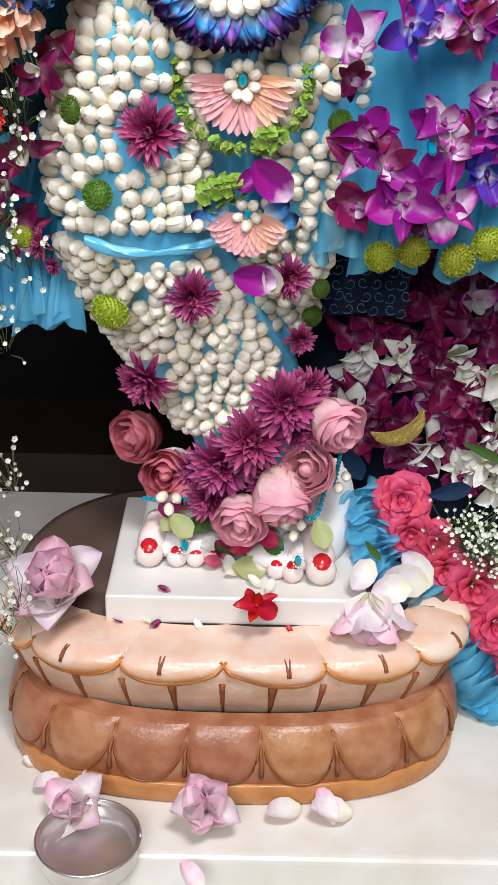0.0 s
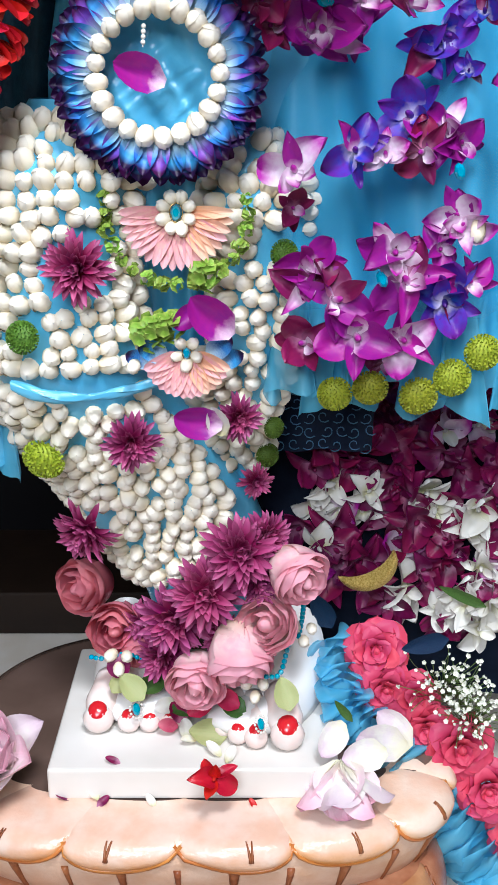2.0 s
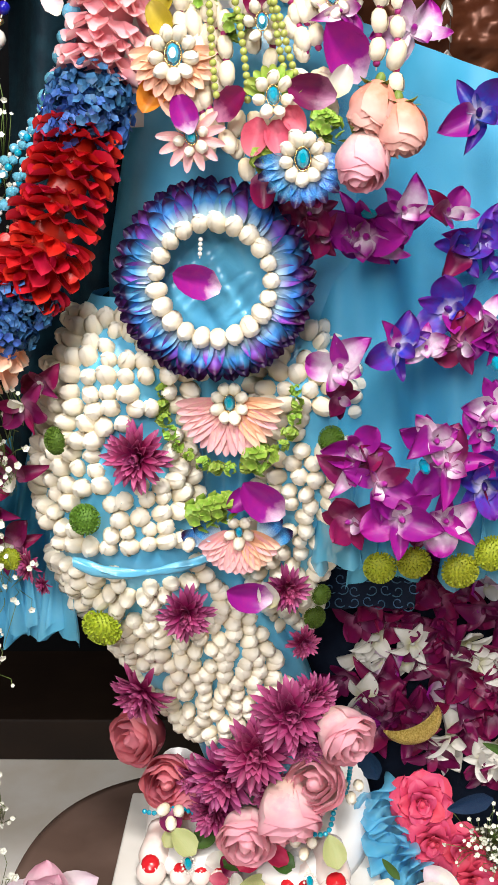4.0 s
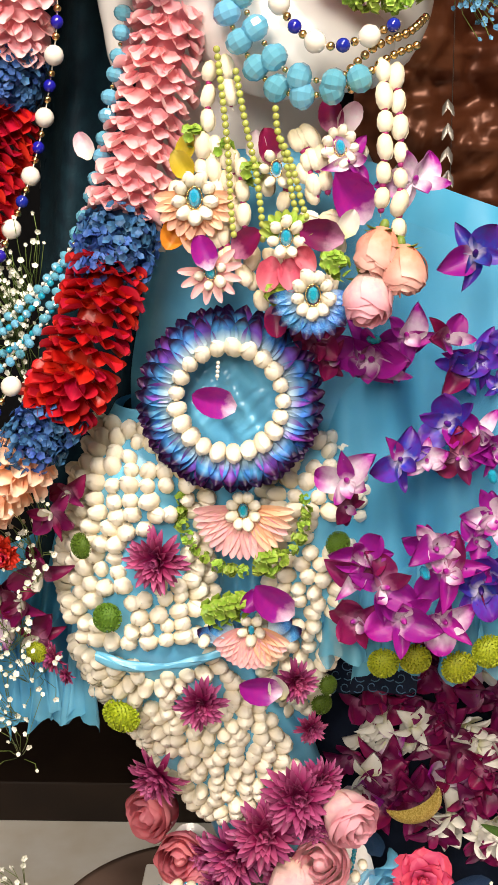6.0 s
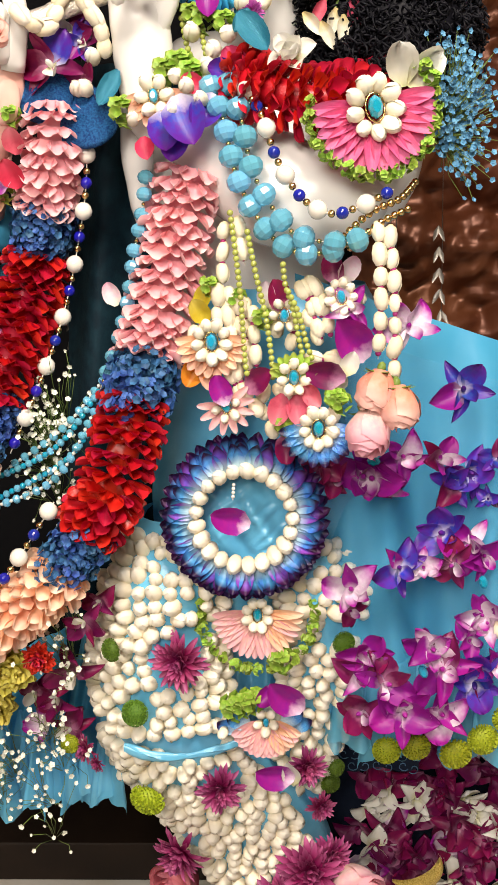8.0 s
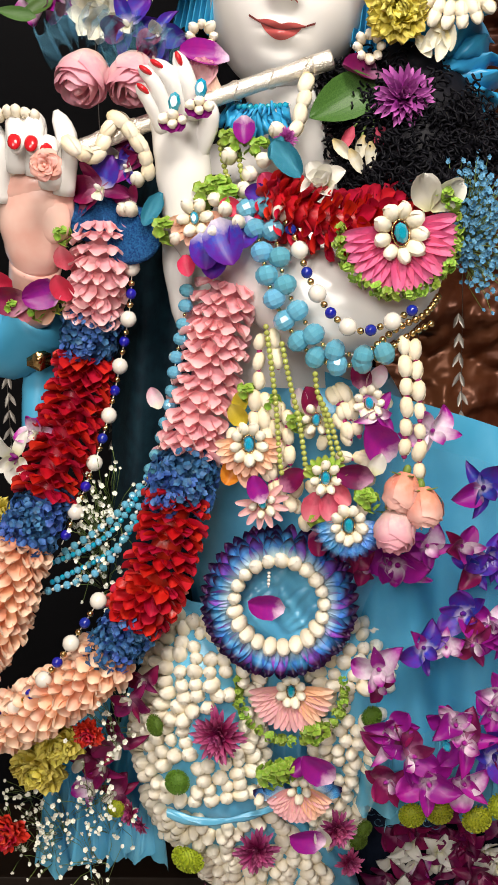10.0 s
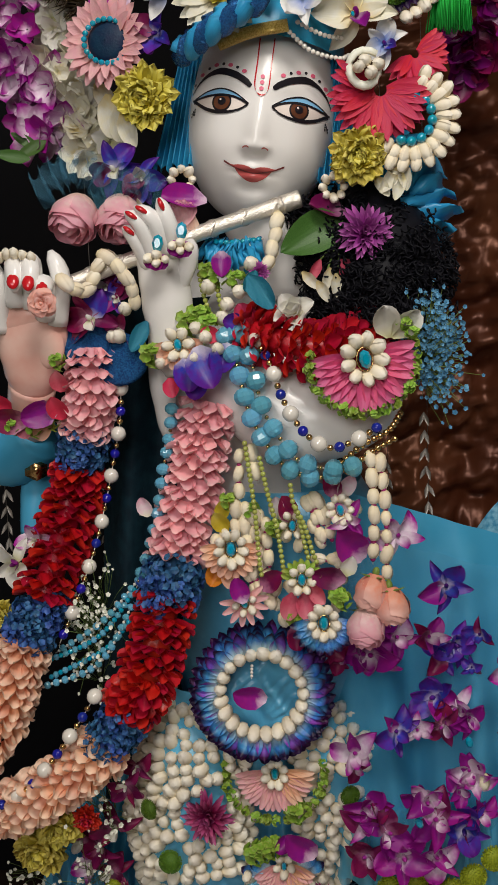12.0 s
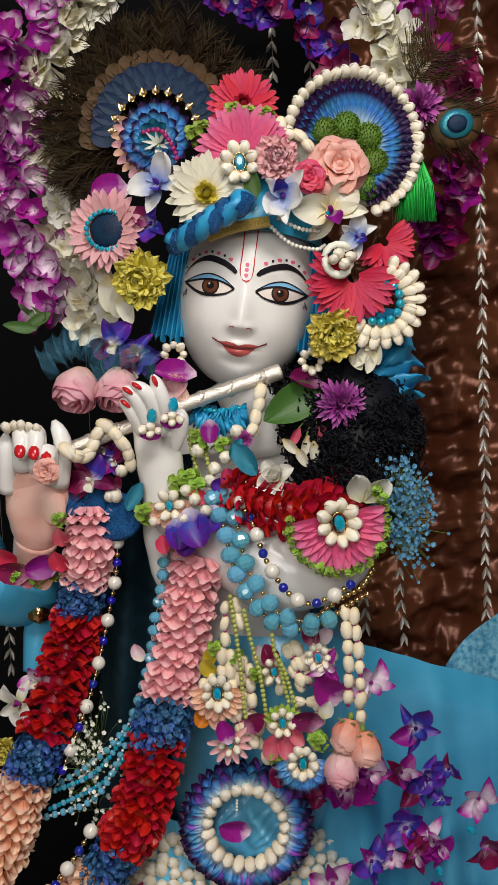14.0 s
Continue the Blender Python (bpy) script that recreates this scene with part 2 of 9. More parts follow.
mk("green_floret", (0.22, 0.40, 0.03), (0.30, 0.48, 0.06), rough=0.5, scale=150, bump=0.1, var=0.3, tip=(0.42, 0.52, 0.10))
mk("leaf_green", (0.045, 0.12, 0.02), (0.08, 0.18, 0.035), rough=0.45, scale=60, bump=0.15, var=0.25, thin=0.15, streak=20)
mk("leaf_fresh", (0.16, 0.26, 0.04), (0.24, 0.34, 0.07), rough=0.5, scale=10, bump=0.1, var=0.2, thin=0.1, streak=20)
mk("leaf_pale", (0.36, 0.44, 0.16), (0.50, 0.46, 0.22), rough=0.5, scale=60, bump=0.15, var=0.2, thin=0.2, streak=20)
mk("stem_green", (0.15, 0.22, 0.05), rough=0.5, bump=0, var=0.2)
mk("baby_white", (0.82, 0.82, 0.74), (0.74, 0.74, 0.62), rough=0.6, scale=300, bump=0.05, var=0.15)
mk("pearl", (0.82, 0.78, 0.70), (0.78, 0.74, 0.68), rough=0.16, scale=60, bump=0, var=0.06, spec=0.7, coat=0.5)
mk("gold", (0.72, 0.50, 0.22), (0.62, 0.40, 0.16), rough=0.22, metal=1.0, scale=60, bump=0.05, var=0.1)
mk("silver", (0.92, 0.87, 0.80), (0.84, 0.78, 0.70), rough=0.38, metal=0.85, scale=120, bump=0.5, var=0.05)
mk("steel", (0.74, 0.72, 0.70), (0.66, 0.64, 0.62), rough=0.36, metal=1.0, scale=30, bump=0.04, var=0)
mk("royal_bead", (0.01, 0.015, 0.32), rough=0.12, bump=0, var=0.15, spec=0.7)
mk("crystal_blue", (0.30, 0.80, 1.0), (0.16, 0.62, 0.94), rough=0.02, scale=160, bump=0, var=0.2, spec=1.0, thin=0.0, glass=0.5)
mk("turquoise_gem", (0.0, 0.25, 0.42), (0.0, 0.38, 0.55), rough=0.06, scale=200, bump=0, var=0.2, spec=0.9, coat=0.6)
mk("lime_bead", (0.36, 0.40, 0.06), (0.44, 0.48, 0.14), rough=0.2, bump=0, var=0.15, spec=0.6)
mk("magenta_bead", (0.34, 0.02, 0.15), rough=0.5, bump=0, var=0.2)
mk("hair_black", (0.003, 0.003, 0.006), (0.006, 0.006, 0.010), rough=0.6, scale=60, bump=0.1, var=0.2, spec=0.2)
mk("feather_brown", (0.036, 0.021, 0.007), (0.018, 0.011, 0.004), rough=0.6, scale=60, bump=0.1, var=0.4, tip=(0.04, 0.025, 0.012), spec=0.1)
mk("peacock_blue", (0.004, 0.012, 0.05), (0.004, 0.030, 0.07), rough=0.55, metal=0.0, scale=90, bump=0.2, var=0.1, spec=0.25)
mk("peacock_teal", (0.02, 0.22, 0.26), (0.02, 0.16, 0.30), rough=0.35, metal=0.3, scale=90, bump=0.2, var=0.1)
mk("peacock_bronze", (0.09, 0.045, 0.018), (0.05, 0.035, 0.015), rough=0.6, metal=0.0, scale=90, bump=0.2, var=0.1, spec=0.2)
mk("ribbon_silver", (0.30, 0.27, 0.24), (0.24, 0.22, 0.20), rough=0.35, metal=0.4, scale=90, bump=0.1, var=0.2)
mk("tassel_green", (0.03, 0.62, 0.08), (0.02, 0.52, 0.06), rough=0.5, scale=90, bump=0.1, var=0.2)
mk("thread", (0.70, 0.66, 0.60), rough=0.6, bump=0, var=0)
mk("base_top", (0.16, 0.105, 0.085), (0.11, 0.07, 0.055), rough=0.14, scale=12, bump=0.03, var=0, spec=0.5)
mk("groove_orange", (0.62, 0.24, 0.05), (0.50, 0.17, 0.04), rough=0.3, scale=60, bump=0.08, var=0.1)

# ---- building helpers ----
RND = random.Random(7)


class Geo:
    """Gathers grids and shells into one mesh."""

    def __init__(self):
        self.v, self.f, self.uv, self.mi = [], [], [], []

    def add(self, vs, fs, uvs=None, m=None, mi=0):
        o = len(self.v)
        self.v += [tuple(m @ Vector(p)) for p in vs] if m is not None else [tuple(p) for p in vs]
        self.uv += uvs if uvs else [(0.5, 0.5)] * len(vs)
        self.f += [tuple(i + o for i in f) for f in fs]
        self.mi += [mi] * len(fs)
        return self

    def mesh(self, name, mats, smooth=True):
        me = bpy.data.meshes.new(name)
        me.from_pydata(self.v, [], self.f)
        layer = me.uv_layers.new(name="UVMap")
        idx = np.empty(len(me.loops), dtype=np.int32)
        me.loops.foreach_get("vertex_index", idx)
        layer.data.foreach_set("uv", np.array(self.uv, dtype=np.float32)[idx].ravel())
        for k in mats if isinstance(mats, (list, tuple)) else [mats]:
            me.materials.append(MATS[k])
        me.polygons.foreach_set("material_index", self.mi)
        me.polygons.foreach_set("use_smooth", [smooth] * len(me.polygons))
        me.update()
        return me


def grid(fn, nu, nv, wrap=False):
    """A grid of fn(u, v), u and v from 0 to 1."""
    cols = nu if wrap else nu + 1
    vs, uvs = [], []
    for j in range(nv + 1):
        for i in range(cols):
            u, v = i / nu, j / nv
            vs.append(fn(u, v))
            uvs.append((u, v))
    fs = []
    for j in range(nv):
        for i in range(nu):
            a, b = j * cols + i, j * cols + (i + 1) % cols
            fs.append((a, b, b + cols, a + cols))
    return vs, fs, uvs


def petal(length, width, cup=0.2, bend=0.2, point=0.5, wave=0.0, nu=4, nv=5, neck=0.15, ph=0.0):
    """A petal along +y that opens to +z: cup rolls its sides up, bend lifts (+) or drops (-) its end, point 0 is round and 1 sharp."""
    ea, eb = 0.55, 0.40 + 0.65 * point
    top = (ea / (ea + eb)) ** ea * (eb / (ea + eb)) ** eb

    def fn(u, v):
        s = 2 * u - 1
        v = 1 - (1 - v) ** 1.5
        prof = neck * 0.8 * (1 - v) ** 1.6 + (v + 0.001) ** ea * max(0.0, 1 - v) ** eb / top
        w = width * 0.5 * prof
        z = cup * width * s * s * min(1, prof) * (0.4 + 0.6 * v) + bend * length * v * v + wave * width * math.sin(5 * s + 7 * v + ph) * v
        return (s * w, length * v * (1 - 0.12 * abs(bend) * v), z)
    return grid(fn, nu, nv)


def ball(rx, ry, rz, nu=8, nv=5, tip=0.0, twist=0.0):
    """A ball; tip draws its top (+z) out to a point."""
    def fn(u, v):
        a = math.pi * (v * 0.98 + 0.01)
        r = math.sin(a) * (1 - tip * 0.45 * (1 - math.cos(a + math.pi)) / 2)
        th = 2 * math.pi * u + twist * v
        return (rx * r * math.cos(th), ry * r * math.sin(th), -rz * math.cos(a) * (1 + tip * 0.25 * v))
    return grid(fn, nu, nv, wrap=True)


def tube(pts, r, n=6, r1=None):
    """A round bar along points, radius r (to r1 at its end)."""
    pts = [Vector(p) for p in pts]
    vs, uvs, fs = [], [], []
    up = Vector((0.31, 0.22, 0.93))
    for i, p in enumerate(pts):
        d = (pts[min(i + 1, len(pts) - 1)] - pts[max(i - 1, 0)]).normalized()
        a = d.cross(up)
        a = a.normalized() if a.length > 1e-4 else Vector((1, 0, 0))
        b = a.cross(d)
        q = i / max(1, len(pts) - 1)
        rr = r if r1 is None else r + (r1 - r) * q
        rr = rr[i] if isinstance(rr, (list, tuple)) else rr
        for k in range(n):
            th = 2 * math.pi * k / n
            vs.append(tuple(p + rr * (a * math.cos(th) + b * math.sin(th))))
            uvs.append((k / n, q))
    for i in range(len(pts) - 1):
        for k in range(n):
            x, y = i * n + k, i * n + (k + 1) % n
            fs.append((x, y, y + n, x + n))
    fs += [tuple(range(n))[::-1], tuple(range(len(vs) - n, len(vs)))]
    return vs, fs, uvs


def curve(pts, n):
    """n + 1 points on a smooth line through pts, evenly spaced."""
    pts = [Vector(p) for p in pts]
    out = []
    ext = [pts[0] * 2 - pts[1], *pts, pts[-1] * 2 - pts[-2]]
    for i in range(1, len(ext) - 2):
        a, b, c, d = ext[i - 1:i + 3]
        for k in range(16):
            t = k / 16
            out.append(0.5 * ((2 * b) + (c - a) * t + (2 * a - 5 * b + 4 * c - d) * t * t + (3 * b - a - 3 * c + d) * t ** 3))
    out.append(pts[-1])
    ln = [0]
    for p, q in zip(out, out[1:]):
        ln.append(ln[-1] + (q - p).length)
    res, j = [], 0
    for k in range(n + 1):
        s = ln[-1] * k / n
        while j < len(ln) - 2 and ln[j + 1] < s:
            j += 1
        f = (s - ln[j]) / max(1e-9, ln[j + 1] - ln[j])
        res.append(out[j].lerp(out[j + 1], min(1, f)))
    return res


def face(p, n=(0, -1, 0.15), spin=0.0, size=1.0):
    """The pose of a thing whose +z looks along n, turned by spin degrees about it."""
    q = Vector(n).normalized().to_track_quat("Z", "Y").to_matrix().to_4x4()
    return Matrix.Translation(p) @ q @ Matrix.Rotation(radians(spin), 4, "Z") @ Matrix.Scale(size, 4)


def thing(name, at=(0, 0, 0), label="", category="", group="", m=None):
    ob = new(name)
    ob.empty_display_size = 0.01
    ob.matrix_basis = m if m is not None else Matrix.Translation(at)
    return tagged(ob, label, category, group)


def piece(name, me, parent, m=None, label=""):
    """One mesh object under a thing or part, at its place in the world."""
    ob = new(name, me)
    ob.parent = parent
    ob.matrix_basis = m if m is not None else Matrix.Identity(4)
    return tagged(ob, label)


def part(name, geo, mats, parent, label="", smooth=True, m=None):
    return piece(name, geo.mesh(name, mats, smooth), parent, m, label)


def solo(name, geo, mats, label, category, kind="", smooth=True, group=""):
    return tagged(new(name, geo.mesh(name, mats, smooth)), label, category, group, kind)


def box(x0, x1, y0, y1, z0, z1, bev=0.003):
    bm = bmesh.new()
    bmesh.ops.create_cube(bm, size=1)
    for v in bm.verts:
        v.co = Vector(((x0 + x1) / 2 + v.co.x * (x1 - x0), (y0 + y1) / 2 + v.co.y * (y1 - y0), (z0 + z1) / 2 + v.co.z * (z1 - z0)))
    if bev:
        bmesh.ops.bevel(bm, geom=list(bm.edges), offset=bev, segments=3, affect="EDGES", profile=0.6)
    bm.verts.index_update()
    r = ([tuple(v.co) for v in bm.verts], [tuple(v.index for v in f.verts) for f in bm.faces])
    bm.free()
    return r


# ---- setting ----
def slab_of(name, args, mat, label, category, bev=0.003):
    return solo(name, Geo().add(*box(*args, bev)), mat, label, category, kind="structure", smooth=False)


slab_of("platform", (-1.2, 1.2, 0.622, 1.5, -0.05, 0.0), "platform_marble", "polished cream white marble altar platform with soft edge", "platform", 0.006)
slab_of("platform_step", (-1.2, 1.2, 0.50, 0.70, -0.85, -0.052), "platform_marble", "cream marble altar front below the platform", "platform", 0.006)
slab_of("floor", (-3, 3, -4, 2.0, -0.95, -0.852), "platform_marble", "polished marble hall floor before the altar", "floor", 0)
slab_of("wall_north", (-3, 3, 1.9, 2.0, -0.85, 3.2), "dark_wall", "near-black wall closing the dark void behind the altar", "wall", 0)
# unseen walls and ceiling, added to close the hall and bounce light
slab_of("wall_south", (-3, 3, -4.1, -4.0, -0.85, 3.2), "hall_wall", "unseen beige wall added behind the visitors to bounce light", "wall", 0)
slab_of("wall_west", (-3.1, -3.0, -4, 2.0, -0.85, 3.2), "hall_wall", "unseen beige side wall added to bounce light", "wall", 0)
slab_of("wall_east", (3.0, 3.1, -4, 2.0, -0.85, 3.2), "hall_wall", "unseen beige side wall added to bounce light", "wall", 0)
slab_of("ceiling", (-3, 3, -4, 2.0, 3.2, 3.3), "hall_wall", "unseen pale ceiling added to bounce light", "ceiling", 0)
slab_of("back_shelf", (-1.2, 1.2, 1.23, 1.50, 0.0, 0.055), "dark_wood", "dark brown wooden step behind the statue", "step", 0.004)
# added panel whose colour holds the darkness behind the statue
slab_of("back_panel", (-1.2, 1.2, 1.42, 1.46, 0.0, 2.6), "dark_wall", "near-black panel standing for the dark void behind the statue", "panel", 0.0)


def curtain():
    def fn(u, v):
        x = 0.10 + 0.62 * u
        z = 0.30 + 1.5 * v
        y = 1.22 + 0.014 * math.sin(24 * u + 3 * math.sin(2.3 * v))
        y += 0.035 * noise.noise((x * 12, z * 20, 1.3)) + 0.016 * noise.noise((x * 34, z * 60, 5.3)) + 0.010 * noise.noise((x * 70, z * 90, 9.1))
        return (x, y - 0.05 * u, z)
    g = Geo().add(*grid(fn, 130, 260))
    solo("curtain", g, "copper_cloth", "crumpled shiny copper brown backdrop curtain", "curtain", kind="structure")


curtain()


# ---- lotus base under the statue ----
BCX, BCY, BRX, BRY, BN = 0.002, 0.802, 0.197, 0.125, 2.7


def oval(a, s, ry=None):
    """Point at angle a on the base's oblong outline scaled by s."""
    c, d = math.cos(a), math.sin(a)
    inset = (s - 1) * 0.15
    ry = BRY if ry is None else ry
    if d > 0:
        ry += 0.095
    return (BCX + (BRX + inset) * math.copysign(abs(c) ** (2 / BN), c), BCY + (ry + inset) * math.copysign(abs(d) ** (2 / BN), d))


def even_angles(n, off=0.0):
    """n angles that cut the outline into equal lengths."""
    fine = [2 * math.pi * i / 720 for i in range(721)]
    ln = [0.0]
    for a, b in zip(fine, fine[1:]):
        ln.append(ln[-1] + (Vector(oval(a, 1)) - Vector(oval(b, 1))).length)
    res = []
    for k in range(n):
        s = ((k + off) % n) / n * ln[-1]
        j = max(i for i in range(720) if ln[i] <= s)
        res.append(fine[j] + (s - ln[j]) / (ln[j + 1] - ln[j]) * (fine[1]))
    return res


UP = 0.104
LOBE_TURN = 0.60


def lotus_base():
    b = thing("lotus_pedestal", (0, 0, 0), "orange-brown and cream carved stone lotus pedestal of two tiers", "pedestal")

    def lathe(prof, nu=96, ry=None):
        def fn(u, v):
            q = v * (len(prof) - 1)
            i = min(int(q), len(prof) - 2)
            f = q - i
            s = prof[i][0] + (prof[i + 1][0] - prof[i][0]) * f
            z = prof[i][1] + (prof[i + 1][1] - prof[i][1]) * f
            x, y = oval(2 * math.pi * u, s, ry)
            return (x, y, z)
        return grid(fn, nu, (len(prof) - 1) * 3, wrap=True)
    g = Geo().add(*lathe([(0.84, 0.058), (0.885, 0.064), (0.93, 0.078), (0.972, 0.096), (0.985, 0.112), (0.95, 0.119), (0.86, 0.124), (0.80, 0.1252)], 96, UP))
    part("upper_bowl", g, "base_bowl", b, "cream stone bowl with brown grooves")

    def top_plate(u, v):
        """The flat top, which reaches over the lobes at the back."""
        a = 2 * math.pi * u
        back = min(1.0, max(0.0, (math.sin(a) + 0.25) / 0.35))
        s = 0.30 + (0.47 + 0.235 * back) * min(1.0, v / 0.94)
        x, y = oval(a, s, UP)
        return (x, y, 0.1266 + 0.0034 * back - (0.004 * back if v > 0.96 else 0.0))
    part("pedestal_top", Geo().add(*grid(top_plate, 120, 16, wrap=True)), "base_top", b, "polished dark brown stone top")
    g = Geo().add(*lathe([(0.80, 0.070), (0.90, 0.068), (0.955, 0.058), (0.985, 0.038), (0.985, 0.021)]))
    part("lower_tier", g, "base_brown", b, "orange-brown carved lower tier")
    g = Geo().add(*lathe([(0.97, 0.022), (1.0, 0.020), (1.0, 0.003), (0.985, 0.0), (0.0, 0.0)]))
    part("plinth", g, "base_plinth", b)

    def shell(angs, k, zs, rs, proud, over, nu=16, nv=10, flat=False, ry=None):
        a0, a1 = angs[k], angs[(k + 1) % len(angs)]
        if a1 < a0:
            a1 += 2 * math.pi

        def fn(u, v):
            s = 2 * u - 1
            reach = (1 - abs(s) ** 2.3) ** 0.5
            ext = 0.55 + 0.45 * reach if not flat else 0.25 + 0.75 * reach
            w = v * ext
            q = w * (len(zs) - 1)
            i = min(int(q), len(zs) - 2)
            f = q - i
            z, r = zs[i] + (zs[i + 1] - zs[i]) * f, rs[i] + (rs[i + 1] - rs[i]) * f
            fall = proud * max(0.0, 1 - abs(s) ** 4) * (1 - max(0.0, (v - 0.86) / 0.14) ** 2)
            x, y = oval(a0 + (a1 - a0) * (0.5 + s * (0.5 + over)), r, ry)
            n = Vector((x - BCX, (y - BCY) * 2.2)).normalized()
            return (x + n.x * fall, y + n.y * fall, z + 0.25 * fall)
        return grid(fn, nu, nv)
    angs = even_angles(15, LOBE_TURN)
    for k in range(15):
        g = Geo().add(*shell(angs, k, (0.1275, 0.127, 0.124, 0.116, 0.103), (0.66, 0.84, 0.965, 1.005, 1.0), 0.006, 0.02, ry=UP))
        edge = g.v[-17:]
        lobe = part("lotus_lobe", g, "base_cream", b)
        part("lobe_edge", Geo().add(*tube(edge, 0.0017, 5)), "groove_orange", lobe, "orange stained edge")
        am = angs[k] + ((angs[(k + 1) % 15] - angs[k]) % (2 * math.pi)) / 2
        g = Geo()
        for d in (-0.008, 0.008):
            pts = []
            for i in range(5):
                x, y = oval(am + d * (1 - i / 5), (0.985, 1.002, 1.02, 1.035, 1.042)[i], UP)
                pts.append((x, y, (0.1275, 0.126, 0.1235, 0.120, 0.116)[i]))
            g.add(*tube(pts, 0.0005, 4, 0.0016))
        part("carved_mark", g, "groove_brown", lobe)
    for k, a in enumerate(even_angles(30, 2 * LOBE_TURN)):
        pts = []
        for i in range(6):
            x, y = oval(a, (0.980, 0.968, 0.950, 0.93, 0.908, 0.885)[i], UP)
            pts.append((x, y, (0.102, 0.095, 0.087, 0.078, 0.070, 0.064)[i]))
        part("groove", Geo().add(*tube(pts, 0.0045 if k % 2 else 0.003, 5, 0.0008)), "groove_brown", b)
    angs = even_angles(20, 0.0)
    for k in range(20):
        g = Geo().add(*shell(angs, k, (0.069, 0.066, 0.054, 0.038, 0.022), (0.89, 0.92, 0.965, 0.992, 1.0), 0.003, 0.0, flat=True))
        edge = g.v[-17:]
        lobe = part("lotus_lobe", g, "base_brown", b)
        part("lobe_edge", Geo().add(*tube(edge, 0.0013, 5)), "groove_brown", lobe, "dark brown carved edge")
        am = angs[k]
        pts = [(*oval(am, (0.95, 0.985, 1.0, 1.004)[i]), (0.057, 0.049, 0.040, 0.030)[i]) for i in range(4)]
        part("groove", Geo().add(*tube(pts, 0.0012, 5, 0.0024)), "groove_brown", b)


lotus_base()
solo("foot_slab", Geo().add(*box(-0.105, 0.110, 0.747, 0.925, 0.1275, 0.1535, 0.003)), "white_marble", "polished white marble slab under the statue's feet", "slab", smooth=False)


# ---- clothes ----
def loft(secs, flat=2.2, deep=0.06):
    """A closed tube of oval cross sections (centre x, height, half width, front y); returns a function of angle share and height share."""
    zs = [s[1] for s in secs]

    def at(u, v):
        q = v * (len(secs) - 1)
        i = min(int(q), len(secs) - 2)
        f = q - i
        p0, p1, p2, p3 = secs[max(0, i - 1)], secs[i], secs[i + 1], secs[min(len(secs) - 1, i + 2)]
        c = [0.5 * (2 * b + (cc - a) * f + (2 * a - 5 * b + 4 * cc - d) * f * f + (3 * b - a - 3 * cc + d) * f ** 3) for a, b, cc, d in zip(p0, p1, p2, p3)]
        th = 2 * math.pi * u
        cs, sn = math.cos(th), math.sin(th)
        dep = min(deep, c[2])
        return (c[0] + c[2] * math.copysign(abs(cs) ** (2 / flat), cs), c[3] + dep - dep * math.copysign(abs(sn) ** (2 / flat), sn), c[1])
    return at


LEG_A = [(-0.0645, 0.6202, 0.0374, 0.7896), (-0.0695, 0.5781, 0.0536, 0.7572), (-0.0765, 0.5499, 0.051, 0.7562), (-0.0819, 0.497, 0.058, 0.7558), (-0.0764, 0.4401, 0.0584, 0.7617), (-0.059, 0.3933, 0.0689, 0.7836), (-0.033, 0.3481, 0.0688, 0.801), (-0.0118, 0.2992, 0.0669, 0.8166), (0.0072, 0.2655, 0.0561, 0.8177), (0.0115, 0.2344, 0.0472, 0.8217)]
LEG_B = [(0.037, 0.6063, 0.0369, 0.8109), (0.0467, 0.5625, 0.0339, 0.7825), (0.051, 0.522, 0.0292, 0.7841), (0.0472, 0.4829, 0.0279, 0.7877), (0.0393, 0.441, 0.0308, 0.7992), (0.0333, 0.3994, 0.0278, 0.8184), (0.035, 0.3642, 0.0199, 0.8399), (0.0382, 0.3395, 0.0135, 0.8506)]
WAIST = [(0.0190, 0.8040, 0.0700, 0.800), (0.0190, 0.7800, 0.0820, 0.789), (0.0174, 0.7545, 0.0899, 0.7851), (0.0169, 0.6814, 0.1067, 0.7944), (0.0129, 0.6291, 0.1124, 0.7939), (0.0064, 0.5716, 0.1088, 0.8125)]
leg_a, leg_b, waist = loft(LEG_A), loft(LEG_B), loft(WAIST, 2.2, 0.09)


def cloth_tube(at, name, mat, parent, label, folds, nu=72, nv=60):
    def fn(u, v):
        p = Vector(at(u, v))
        k = folds * (math.sin(26 * u + 5 * v) * 0.5 + noise.noise((p.x * 30, p.y * 30, p.z * 18)))
        return tuple(p + Vector((0, -k, 0)))
    return part(name, Geo().add(*grid(fn, nu, nv, wrap=True)), mat, parent, label)


dhoti = thing("dhoti", (0, 0, 0), "pale blue satin dhoti covered with rows of cream flower buds", "garment")
leg_left = cloth_tube(leg_a, "leg_cloth", "satin_blue", dhoti, "", 0.0032)
leg_right = cloth_tube(leg_b, "leg_cloth", "satin_blue", dhoti, "", 0.0032)
cloth_tube(waist, "waist_cloth", "satin_blue", dhoti, "smooth blue satin at the hips", 0.004)


